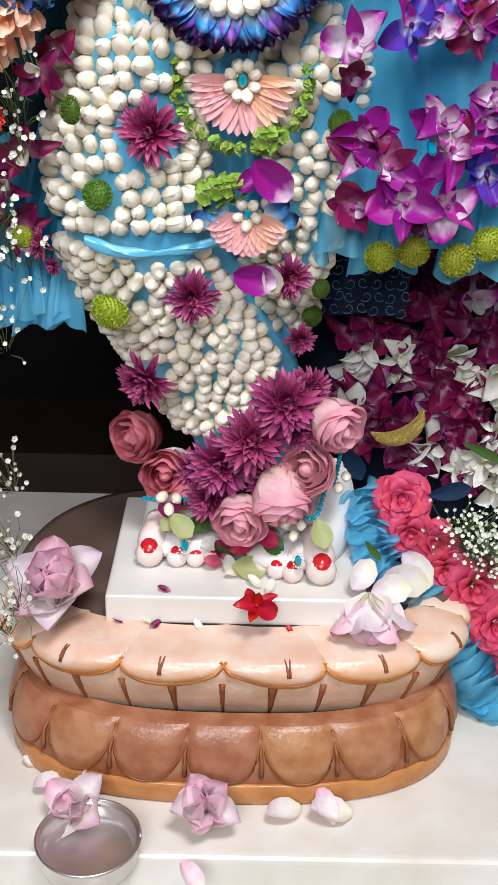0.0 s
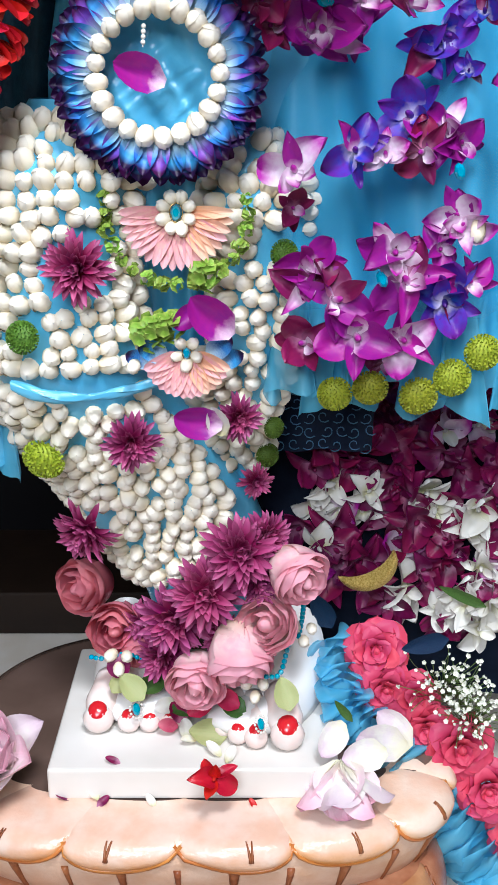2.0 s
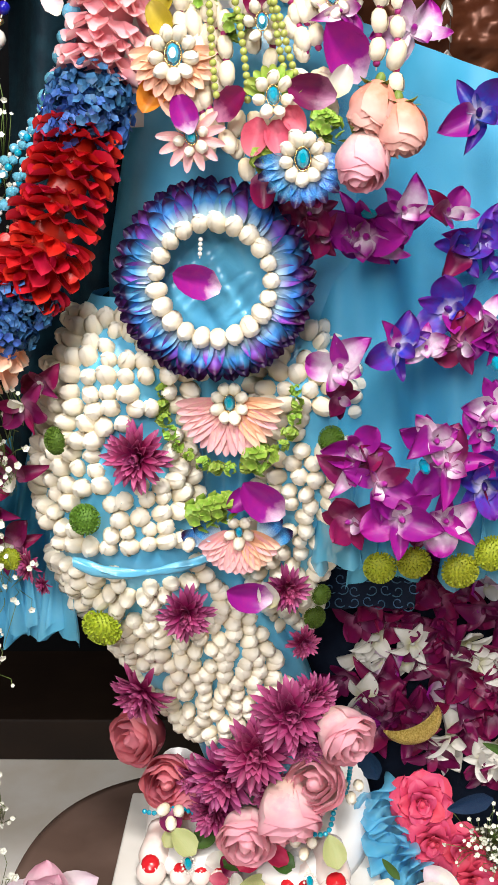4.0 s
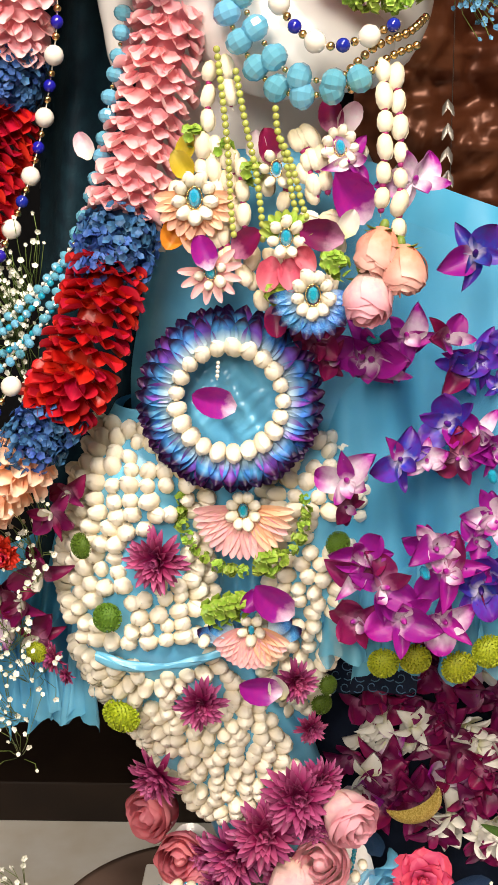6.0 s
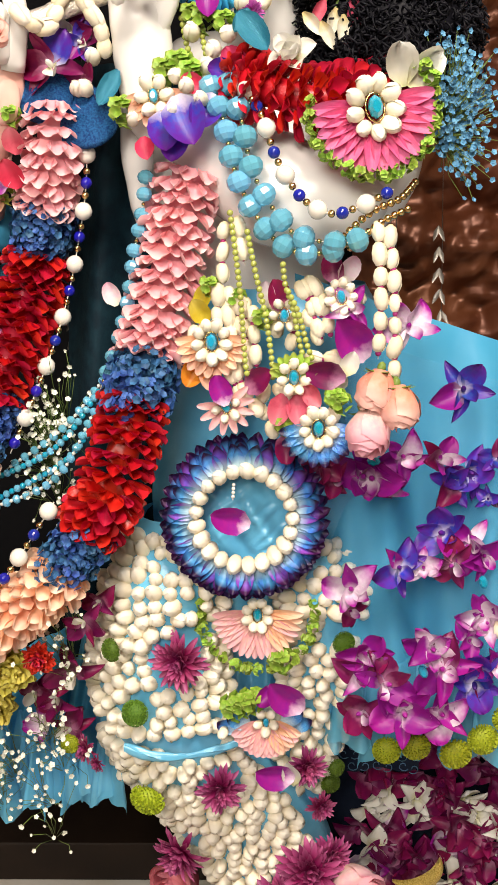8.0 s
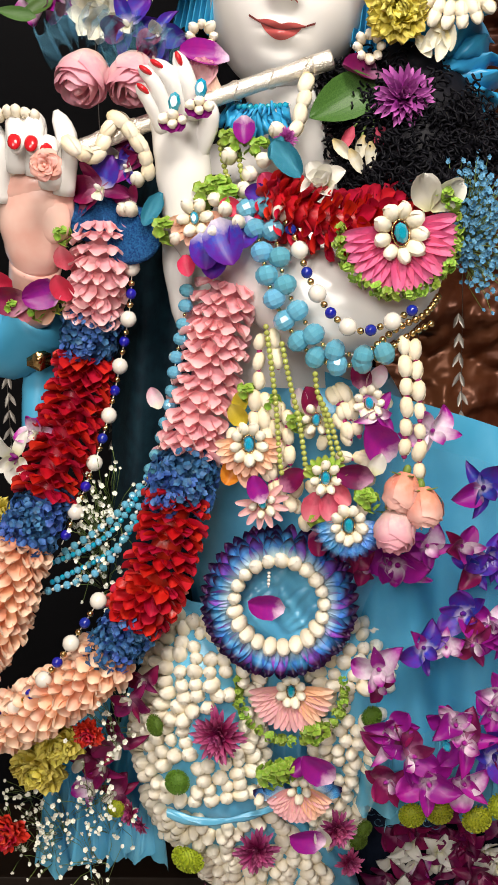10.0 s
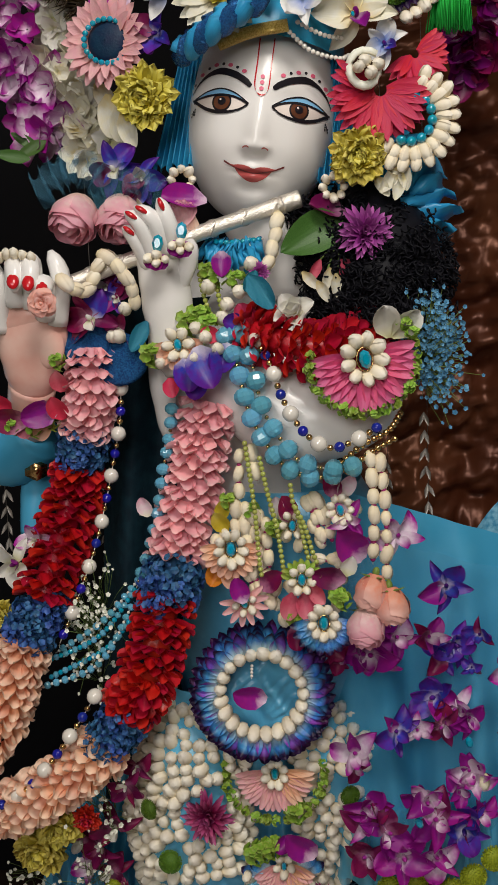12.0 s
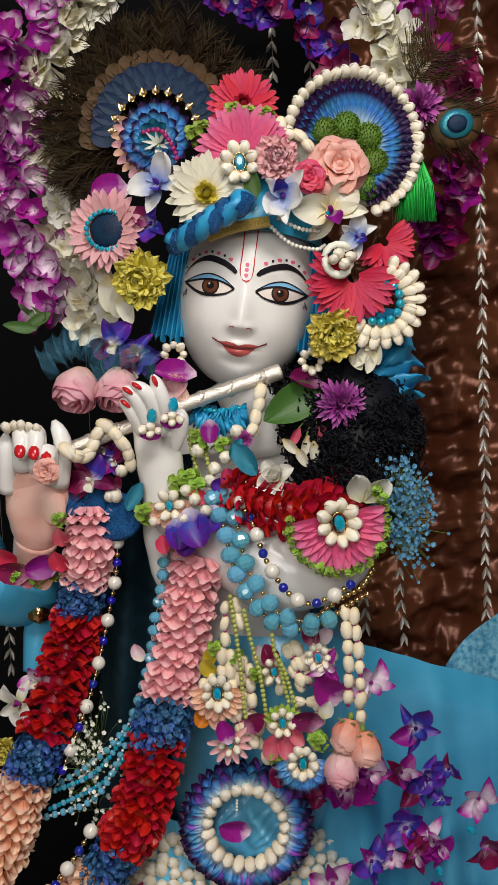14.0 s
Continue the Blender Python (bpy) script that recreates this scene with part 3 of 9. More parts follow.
def cape(sign, x0, x1, ztop0, ztop1, zhem, y0, y1, name, label, hem_mat, seed):
    """One side of the wide skirt: a stiff blue sheet with folds and a ruffled tulle hem."""
    ob = thing(name, (0, 0, 0), label, "skirt")

    def fn(u, v):
        x = x0 + (x1 - x0) * u
        zt = ztop0 + (ztop1 - ztop0) * u
        z = zt + (zhem - 0.01 * u - zt) * v
        amp = 0.003 + 0.012 * v
        y = y0 + (y1 - y0) * u + amp * math.sin(23 * u + seed + 1.4 * v) + 0.5 * amp * math.sin(51 * u + 2 * seed) - 0.02 * v
        return (x + sign * 0.02 * v, y + 0.006 * noise.noise((x * 22, z * 16, seed)), z)
    part("sheet", Geo().add(*grid(fn, 90, 50)), "cape_blue", ob)

    def hem(u, v):
        x, y, z = fn(u, 0.9)
        w = 0.010 * math.sin(140 * u + seed) + 0.006 * math.sin(310 * u)
        return (x + 0.012 * math.sin(90 * u) * v, y - 0.006 + w * v - 0.012 * v, z + 0.012 - 0.075 * v - 0.008 * v * math.sin(61 * u))
    part("ruffle", Geo().add(*grid(hem, 220, 6)), hem_mat, ob, "gathered sheer tulle ruffle")
    if sign > 0:
        def veil(u, v):
            x, y, z = fn(u, 0.10 + 0.80 * v)
            slant = x * 34 + (z - 0.6) * 20
            return (x, y - 0.011 - 0.006 * abs(math.sin(slant + 2.2 * noise.noise((x * 9, z * 9, 4.0)))) ** 3 - 0.004 * noise.noise((x * 30, z * 14, 8.0)), z)
        part("veil", Geo().add(*grid(veil, 120, 70)), "veil_blue", ob, "sheer pale blue net laid over the skirt")
    return ob


cape(1, 0.03, 0.36, 0.815, 0.70, 0.455, 0.815, 0.84, "skirt_side", "flared sky blue organza skirt side with tulle hem", "tulle_blue", 0.4)
cape(-1, -0.11, -0.225, 0.54, 0.48, 0.42, 0.85, 0.86, "skirt_side", "flared sky blue organza skirt side with tulle hem", "tulle_blue", 2.1)


# ---- garlands ----
def scroll_petal(name, mat, length, width, roll, lift):
    """A short petal whose sides roll up round its length, its rounded rim open outwards."""
    def fn(u, v):
        q = 2 * u - 1
        w = width * (0.42 + 0.58 * min(1.0, v * 1.8)) * math.sqrt(max(0.02, 1 - max(0.0, (v - 0.55) / 0.45) ** 2.6 * 0.75))
        a = roll * (0.55 + 0.45 * v)
        r = w / (2 * a)
        y = length * (v - 0.10 * q * q * v)
        return (r * math.sin(a * q), y, r * (1 - math.cos(a * q)) + lift * length * v * v)
    return Geo().add(*grid(fn, 8, 6)).mesh(name, mat)


def shell_petal(name, mat, length, width, cup, bend, point, nu=4, nv=4, wave=0.0):
    return Geo().add(*petal(length, width, cup, bend, point, wave, nu, nv)).mesh(name, mat)


PET = {"pink_petal": [scroll_petal("petal", "pink_petal", 0.0150 + 0.0012 * i, 0.0235, 1.05 + 0.25 * i, 0.22) for i in range(3)],
       "peach_petal": [scroll_petal("petal", "peach_petal", 0.0165 + 0.0012 * i, 0.0235, 1.45 + 0.35 * i, 0.25) for i in range(3)]}
PET["red_petal"] = [shell_petal("petal", "red_petal", 0.019 + 0.002 * i, 0.0165, 0.50, 0.34 - 0.1 * i, 0.22, 6, 6) for i in range(3)]


def floret_mesh(mat, n, r, size, seed):
    """A tuft of n tiny five-lobed blossoms within radius r."""
    rd = random.Random(seed)
    g = Geo()
    for i in range(n):
        d = Vector((rd.gauss(0, 1), rd.gauss(0, 1), rd.gauss(0, 1))).normalized()
        p = d * r * rd.uniform(0.72, 1.05)
        m = face(p, d + Vector((rd.uniform(-.5, .5), rd.uniform(-.5, .5), rd.uniform(-.5, .5))), rd.uniform(0, 360), size * rd.uniform(0.7, 1.2))
        for k in range(5):
            g.add(*petal(1.0, 0.9, 0.2, 0.25, 0.1, 0, 2, 2), m=m @ Matrix.Rotation(k * 1.2566, 4, "Z"))
    return g.mesh("floret_tuft", mat)


TUFT = {k: [floret_mesh(k, 46, 0.0145, 0.0042, i) for i in range(2)] for k in ("blue_floret", "sky_floret")}


def garland(path, plan, label, radius=0.0205):
    """A thick tube of overlapping petals along a path; plan: (share of the path where it ends, kind, width factor)."""
    ob = thing("flower_garland", (0, 0, 0), label, "garland")
    n = 200
    pts = curve(path, n)
    total = sum((b - a).length for a, b in zip(pts, pts[1:]))
    start = 0.0
    names = {"pink_petal": "pink_section", "red_petal": "red_section", "peach_petal": "peach_section", "blue_floret": "blue_section"}
    for end, kind, wf in plan:
        i0, i1 = int(start * n), int(end * n)
        seg = pts[i0:i1 + 1]
        r0 = radius * wf
        core = part(names[kind], Geo().add(*tube(seg[::6] + [seg[-1]], r0 * 0.62, 10)), kind, ob)
        length = total * (end - start)
        if kind == "blue_floret":
            step = 0.013
            rows = max(1, round(length / step))
            for k in range(rows):
                p = seg[min(len(seg) - 1, int((k + 0.5) / rows * len(seg)))]
                for a in range(8):
                    th = a / 8 * 6.283 + k
                    q = p + Vector((math.cos(th) * r0 * 0.75, math.sin(th) * r0 * 0.75, RND.uniform(-.004, .004)))
                    piece("floret_tuft", TUFT[kind][a % 2], core, face(q, (RND.uniform(-1, 1), -1, RND.uniform(-1, 1)), RND.uniform(0, 360), 0.85 * wf))
        else:
            red = kind == "red_petal"
            step = 0.0085 if red else 0.0092
            around = 15 if red else 13
            rows = round(length / step)
            for k in range(rows):
                i = min(len(seg) - 2, int((k + 0.5) / rows * len(seg)))
                p, d = seg[i], (seg[min(i + 3, len(seg) - 1)] - seg[max(0, i - 3)]).normalized()
                a = d.cross(Vector((0, 1, 0))).normalized()
                b = a.cross(d)
                for j in range(around):
                    th = (j + 0.5 * (k % 2) + RND.uniform(-.15, .15)) / around * 6.283
                    o = a * math.cos(th) + b * math.sin(th)
                    if o.y > 0.55:
                        continue
                    out = (o * (0.85 if red else 0.50) + d * (0.75 if red else 0.80) + Vector([RND.uniform(-.22, .22) for _ in range(3)])).normalized()
                    nrm = (o * 0.9 - d * 0.4).normalized()
                    x = out.cross(nrm).normalized()
                    z = x.cross(out)
                    q = p + o * r0 * (0.60 if red else 0.72) - d * 0.004
                    m = Matrix(((x.x, out.x, z.x, q.x), (x.y, out.y, z.y, q.y), (x.z, out.z, z.z, q.z), (0, 0, 0, 1)))
                    piece("petal", PET[kind][(j + k) % 3], core, m @ Matrix.Scale(wf * RND.uniform(0.68, 0.98), 4))
        start = end
    return ob


G1 = [(-0.0462, 0.7762, 0.8923), (-0.0632, 0.7698, 0.8258), (-0.0799, 0.7614, 0.7653), (-0.0891, 0.7398, 0.7269), (-0.1056, 0.7203, 0.6674), (-0.1236, 0.7226, 0.6376), (-0.1579, 0.7227, 0.5905), (-0.1983, 0.7256, 0.5613), (-0.2445, 0.7472, 0.532), (-0.3021, 0.7524, 0.5159)]
G2 = [(-0.1475, 0.782, 0.9436), (-0.1494, 0.7809, 0.9084), (-0.1613, 0.7949, 0.8608), (-0.1751, 0.7989, 0.8089), (-0.1931, 0.7649, 0.7476), (-0.2052, 0.7509, 0.7142), (-0.221, 0.7437, 0.6785), (-0.2395, 0.7398, 0.63), (-0.2714, 0.7443, 0.5824)]
garland(G1, [(0.282, "pink_petal", 1.04), (0.350, "blue_floret", 1.05), (0.562, "red_petal", 0.96), (0.632, "blue_floret", 0.95), (1.0, "peach_petal", 0.95)], "thick flower garland of pink, blue, red and peach petals")
garland(G2, [(0.20, "pink_petal", 0.92), (0.285, "blue_floret", 0.9), (0.60, "red_petal", 0.95), (0.69, "blue_floret", 0.95), (1.0, "peach_petal", 0.95)], "second flower garland of pink, blue, red and peach petals")

# ---- the statue: one plain mesh ----
HEAD = Matrix.Translation((0.0043, 0.86, 1.1215)) @ Matrix.Rotation(radians(9), 4, (0, 1, 0)) @ Matrix.Rotation(radians(-3), 4, (1, 0, 0))


HEAD_PROFILE = ((-0.0775, 0.002), (-0.0765, 0.014), (-0.0725, 0.0255), (-0.065, 0.0365), (-0.052, 0.0485), (-0.034, 0.0585), (-0.008, 0.0648), (0.02, 0.0655), (0.05, 0.062), (0.078, 0.054), (0.098, 0.036), (0.108, 0.004))


def smooth_line(pts, x):
    """The height at x of a smooth line through (x, height) points."""
    i = 0
    while i < len(pts) - 2 and pts[i + 1][0] < x:
        i += 1
    slope = lambda k: (pts[min(k + 1, len(pts) - 1)][1] - pts[max(k - 1, 0)][1]) / (pts[min(k + 1, len(pts) - 1)][0] - pts[max(k - 1, 0)][0])
    (x0, y0), (x1, y1) = pts[i], pts[i + 1]
    h = x1 - x0
    f = min(1, max(0, (x - x0) / h))
    return y0 * (1 + 2 * f) * (1 - f) ** 2 + h * slope(i) * f * (1 - f) ** 2 + y1 * f * f * (3 - 2 * f) + h * slope(i + 1) * f * f * (f - 1)


def head_at(a, z):
    """The head's surface at azimuth a (0 is ahead, towards -y) and height z, both local."""
    r = smooth_line(HEAD_PROFILE, z)
    x, y = r * math.sin(a), -r * 1.10 * math.cos(a)
    if math.cos(a) > 0:
        gs = lambda cx, cz, sx, sz: math.exp(-((x - cx) / sx) ** 2 - ((z - cz) / sz) ** 2)
        t = max(0.0, min(1.0, (0.028 - z) / 0.046))
        nose = math.exp(-(x / (0.0072 + 0.0022 * t)) ** 2) * (0.0016 + 0.0072 * t * t * (3 - 2 * t))
        nose *= math.exp(-((z + 0.0185) / 0.0062) ** 2) if z < -0.0185 else 1
        nose *= math.exp(-((z - 0.02) / 0.014) ** 2) if z > 0.02 else 1
        y -= nose + 0.0034 * (gs(-0.0085, -0.0190, 0.0048, 0.0045) + gs(0.0085, -0.0190, 0.0048, 0.0045))
        y -= 0.0036 * gs(0, -0.0362, 0.013, 0.0042) + 0.0042 * gs(0, -0.0438, 0.010, 0.0042) - 0.0022 * gs(0, -0.0398, 0.016, 0.0016)
        y -= 0.0052 * gs(0.001, -0.066, 0.017, 0.011) - 0.0016 * gs(0, -0.0525, 0.013, 0.004)
        y -= 0.0030 * (gs(-0.034, -0.020, 0.017, 0.017) + gs(0.034, -0.020, 0.017, 0.017))
        y += 0.0040 * (gs(-0.026, 0.021, 0.016, 0.010) + gs(0.026, 0.021, 0.016, 0.010))
        y -= 0.0030 * (gs(-0.034, 0.0165, 0.015, 0.0065) + gs(0.034, 0.0165, 0.015, 0.0065))
    return Vector((x, y, z))


def paint(g, fn, mi, nu=14, nv=4, lift=0.0006):
    """A painted patch: fn(u, v) gives face x and z; it lies on the head."""
    def at(u, v):
        x, z = fn(u, v)
        a = 0.0
        for _ in range(7):
            p = head_at(a, z)
            a += (x - p.x) / 0.062
            a = max(-1.4, min(1.4, a))
        return HEAD @ (head_at(a, z) + Vector((0, -lift, 0)))
    g.add(*grid(at, nu, nv), mi=mi)


def statue():
    g = Geo()
    g.add(*grid(lambda u, v: HEAD @ head_at(2 * math.pi * u, -0.0775 + 0.1855 * v), 160, 120, wrap=True))
    # painted face
    LOW = ((0.0110, 0.0148), (0.0170, 0.0108), (0.0260, 0.0086), (0.0370, 0.0086), (0.0480, 0.0120), (0.0575, 0.0184))
    OPEN = ((0.0110, 0.0148), (0.0170, 0.0182), (0.0250, 0.0208), (0.0340, 0.0218), (0.0440, 0.0208), (0.0575, 0.0184))
    TOP = ((0.0098, 0.0150), (0.0160, 0.0198), (0.0240, 0.0244), (0.0350, 0.0270), (0.0460, 0.0248), (0.0590, 0.0188))
    BROW = ((0.0100, 0.0308), (0.0160, 0.0348), (0.0240, 0.0388), (0.0370, 0.0418), (0.0480, 0.0388), (0.0560, 0.0325), (0.0618, 0.0250))

    def between(s, lo, hi, x0, x1, mi, nu, nv, lift):
        paint(g, lambda u, v: (s * (x0 + (x1 - x0) * u), lo(x0 + (x1 - x0) * u) * (1 - v) + hi(x0 + (x1 - x0) * u) * v), mi, nu, nv, lift)

    def dot(x, z, rx, rz, mi, lift=0.0009):
        paint(g, lambda u, v: (x + rx * v * math.cos(6.2832 * u), z + rz * v * math.sin(6.2832 * u)), mi, 14, 2, lift)
    low, opening, top = (lambda x: smooth_line(LOW, x)), (lambda x: smooth_line(OPEN, x)), (lambda x: smooth_line(TOP, x))
    brow = lambda x: smooth_line(BROW, x)
    for s in (-1, 1):
        between(s, low, opening, 0.0112, 0.0573, 2, 30, 6, 0.0005)
        ix, iz, ir = 0.0330, 0.0160, 0.0084
        paint(g, lambda u, v: (s * ix + ir * v * math.cos(6.2832 * u), min(opening(ix + s * ir * v * math.cos(6.2832 * u)) - 0.0004, max(low(ix + s * ir * v * math.cos(6.2832 * u)) + 0.0004, iz + ir * v * math.sin(6.2832 * u)))), 4, 28, 4, 0.0008)
        paint(g, lambda u, v: (s * ix + 0.0070 * v * math.cos(6.2832 * u), min(opening(ix) - 0.0012, max(low(ix) + 0.0008, iz + 0.0068 * v * math.sin(6.2832 * u)))), 3, 24, 3, 0.0011)
        dot(s * ix, iz + 0.0004, 0.0036, 0.0034, 4, 0.0014)
        # small white dot: a glint painted onto the pupil
        dot(s * ix - 0.0012, iz + 0.0018, 0.0009, 0.0009, 2, 0.0017)
        between(s, opening, lambda x: top(x) + 0.0002, 0.0105, 0.0580, 5, 30, 3, 0.0007)
        between(s, lambda x: opening(x) - 0.0006, lambda x: opening(x) + 0.0013, 0.0098, 0.0600, 4, 30, 1, 0.0013)
        between(s, lambda x: low(x) - 0.0014 - 0.0012 * min(1, max(0, (x - 0.02) / 0.02)), lambda x: low(x) + 0.0004, 0.0104, 0.0590, 4, 30, 1, 0.0013)
        between(s, lambda x: top(x) - 0.0003, lambda x: top(x) + 0.0009, 0.0098, 0.0605, 4, 30, 1, 0.0013)
        half = lambda x: 0.0030 * min(1, max(0.0, (x - 0.0088)) / 0.0030) ** 0.5 * min(1.0, 0.22 + max(0, 0.0618 - x) / 0.035)
        between(s, lambda x: brow(x) - half(x), lambda x: brow(x) + half(x), 0.0090, 0.0618, 4, 34, 3, 0.0009)
        for k in range(8):
            x = 0.0165 + 0.0062 * k
            pink = k % 2 == 0
            dot(s * x, brow(x) + 0.0068 - 0.0002 * k, 0.0021 if pink else 0.0013, 0.0017 if pink else 0.0013, 6 if pink else 4)
        for k in range(7):
            dot(s * (0.0585 + 0.0014 * (k % 3 - 1)), 0.0110 - 0.0022 * (k // 3) - 0.0016 * (k % 3), 0.0006, 0.0011, 4)
        between(s, lambda x: -0.0216 + 0.0012 * math.sin((x - 0.005) * 520), lambda x: -0.0206 + 0.0012 * math.sin((x - 0.005) * 520), 0.0055, 0.0108, 1, 8, 1, 0.0008)
    # the mark on the forehead: two lines that join in a loop between the brows
    loop = curve([(-0.0066, 0, 0.071), (-0.0064, 0, 0.050), (-0.0066, 0, 0.033), (-0.0046, 0, 0.0256), (0, 0, 0.0229), (0.0042, 0, 0.0256), (0.0056, 0, 0.033), (0.0056, 0, 0.050), (0.0058, 0, 0.072)], 40)
    paint(g, lambda u, v: (loop[min(40, int(u * 40 + 0.5))].x * (1 + 0.18 * (v - 0.5)), loop[min(40, int(u * 40 + 0.5))].z + (0.0014 * (v - 0.5) if 0.3 < u < 0.7 else 0)), 7, 40, 1, 0.0009)
    for z in (0.0386, 0.0338, 0.0286):
        dot(-0.0005, z, 0.0019, 0.0018, 6)
    # lips
    UPPER = ((-0.0245, -0.0326), (-0.0180, -0.0345), (-0.0115, -0.0340), (-0.0050, -0.0350), (0.0, -0.0366), (0.0050, -0.0350), (0.0115, -0.0342), (0.0180, -0.0347), (0.0255, -0.0328))
    part_line = lambda x: -0.0400 + 0.0072 * (abs(x) / 0.0247) ** 1.7
    bottom = lambda x: part_line(x) - 0.0072 * max(0.0, 1 - (abs(x) / 0.0165) ** 2.2)
    between(1, part_line, lambda x: max(part_line(x), smooth_line(UPPER, x)), -0.0240, 0.0245, 1, 40, 4, 0.0006)
    between(1, bottom, part_line, -0.0190, 0.0190, 1, 40, 5, 0.0006)
    between(1, lambda x: part_line(x) - 0.0005, lambda x: part_line(x) + 0.0005 + 0.0005 * (abs(x) > 0.02), -0.0258, 0.0262, 9, 44, 1, 0.0010)
    # neck, torso, arms
    neck = [HEAD @ Vector((0, 0.012, -0.06)), Vector((0.012, 0.87, 1.03)), Vector((0.02, 0.88, 0.985))]
    g.add(*tube(curve(neck, 8), 0.034, 20, 0.042))
    torso = loft([(0.008, 1.0095, 0.0829, 0.8843), (0.0045, 0.9593, 0.1033, 0.8356), (-0.0065, 0.8935, 0.0909, 0.808), (-0.0152, 0.8359, 0.0771, 0.8177), (-0.0179, 0.7319, 0.0764, 0.8107)], 2.2, 0.10)
    g.add(*grid(torso, 48, 40, wrap=True))
    # his left arm: elbow under the armlet, forearm, and the slender hand on the flute
    def limb(secs, n=24, mi=0):
        """Oval sections (x, y, z, half width across, half depth) joined along a smooth line."""
        path = curve([q[:3] for q in secs], n)
        vs, uvs, fs = [], [], []
        for i, p in enumerate(path):
            q = i / n * (len(secs) - 1)
            k = min(int(q), len(secs) - 2)
            f = q - k
            f = f * f * (3 - 2 * f)
            w, dep = (secs[k][j] + (secs[k + 1][j] - secs[k][j]) * f for j in (3, 4))
            d = (path[min(i + 1, n)] - path[max(i - 1, 0)]).normalized()
            a = d.cross(Vector((0, 1, 0))).normalized()
            b = a.cross(d)
            for m in range(24):
                th = 6.2832 * m / 24
                vs.append(tuple(p + a * w * math.cos(th) + b * dep * math.sin(th)))
                uvs.append((m / 24, i / n))
        for i in range(n):
            for m in range(24):
                x, y = i * 24 + m, i * 24 + (m + 1) % 24
                fs.append((x, y, y + 24, x + 24))
        fs += [tuple(range(24))[::-1], tuple(range(len(vs) - 24, len(vs)))]
        g.add(vs, fs, uvs, mi=mi)
    limb([(0.098, 0.868, 0.965, 0.034, 0.034), (0.098, 0.830, 0.925, 0.035, 0.035), (0.086, 0.800, 0.885, 0.036, 0.034), (0.070, 0.795, 0.872, 0.034, 0.032)], 14)
    limb([(0.096, 0.792, 0.876, 0.012, 0.014), (0.082, 0.784, 0.871, 0.031, 0.034), (0.055, 0.782, 0.871, 0.038, 0.037), (0.024, 0.785, 0.876, 0.0425, 0.036), (-0.006, 0.790, 0.893, 0.0395, 0.034), (-0.034, 0.796, 0.912, 0.032, 0.028), (-0.058, 0.797, 0.929, 0.024, 0.021), (-0.076, 0.797, 0.938, 0.016, 0.016)], 36)
    limb([(-0.074, 0.794, 0.918, 0.012, 0.014), (-0.0785, 0.792, 0.936, 0.0185, 0.017), (-0.0795, 0.788, 0.962, 0.0195, 0.0165), (-0.0800, 0.784, 0.990, 0.0222, 0.0165), (-0.0835, 0.780, 1.012, 0.0218, 0.0150), (-0.0865, 0.776, 1.028, 0.0190, 0.0115), (-0.0875, 0.773, 1.036, 0.012, 0.006)], 30)
    # bare side of the chest below the wrist
    limb([(-0.088, 0.810, 0.945, 0.013, 0.014), (-0.090, 0.812, 0.905, 0.013, 0.014), (-0.089, 0.818, 0.865, 0.009, 0.012), (-0.085, 0.825, 0.845, 0.004, 0.006)], 12)

    def finger(pts, r, nail=None):
        c = curve(pts, 10)
        rr = [r * q for q in (1.0, 1.02, 1.0, 0.96, 0.95, 0.95, 0.92, 0.88, 0.82, 0.66, 0.25)]
        g.add(*tube(c, rr, 10))
        if nail:
            d = (c[-1] - c[-3]).normalized()
            g.add(*ball(r * 0.55, r * 0.3, r * 0.75, 10, 6), m=Matrix.Translation(c[-1] - d * r * 0.9 + Vector((0, -r * 0.62, 0.001))) @ d.to_track_quat("Z", "Y").to_matrix().to_4x4(), mi=7)
    for a, b, c in (((-0.0914, 0.776, 1.0126), (-0.1013, 0.764, 1.0353), (-0.1104, 0.762, 1.0447)), ((-0.0864, 0.772, 1.0182), (-0.0957, 0.758, 1.0461), (-0.1074, 0.757, 1.0564)), ((-0.0778, 0.772, 1.0216), (-0.0841, 0.757, 1.0483), (-0.0988, 0.756, 1.0603)), ((-0.0686, 0.774, 1.021), (-0.0716, 0.76, 1.045), (-0.0791, 0.758, 1.0666))):
        finger([a, b, c], 0.0080, True)
    finger([(-0.0697, 0.782, 0.9923), (-0.0587, 0.778, 1.0138), (-0.0555, 0.776, 1.0325)], 0.009)
    # his right hand, palm forward, and wrist
    limb([(-0.2180, 0.820, 0.868, 0.020, 0.018), (-0.2110, 0.806, 0.890, 0.0205, 0.018), (-0.2030, 0.790, 0.913, 0.0215, 0.018)], 10, 8)
    limb([(-0.2040, 0.792, 0.908, 0.019, 0.017), (-0.2020, 0.786, 0.922, 0.0245, 0.018), (-0.1990, 0.779, 0.940, 0.0290, 0.0165), (-0.1950, 0.774, 0.962, 0.0305, 0.0150), (-0.1935, 0.774, 0.980, 0.0280, 0.0135), (-0.1930, 0.776, 0.992, 0.0200, 0.0100)], 20, 8)
    g.add(*ball(0.0255, 0.0080, 0.0125, 18, 12), m=Matrix.Translation((-0.1955, 0.7668, 0.9735)) @ Matrix.Rotation(radians(-14), 4, "Y"), mi=8)
    g.add(*ball(0.0175, 0.0080, 0.0270, 18, 12), m=Matrix.Translation((-0.1860, 0.7690, 0.9540)) @ Matrix.Rotation(radians(-16), 4, "Y"), mi=8)
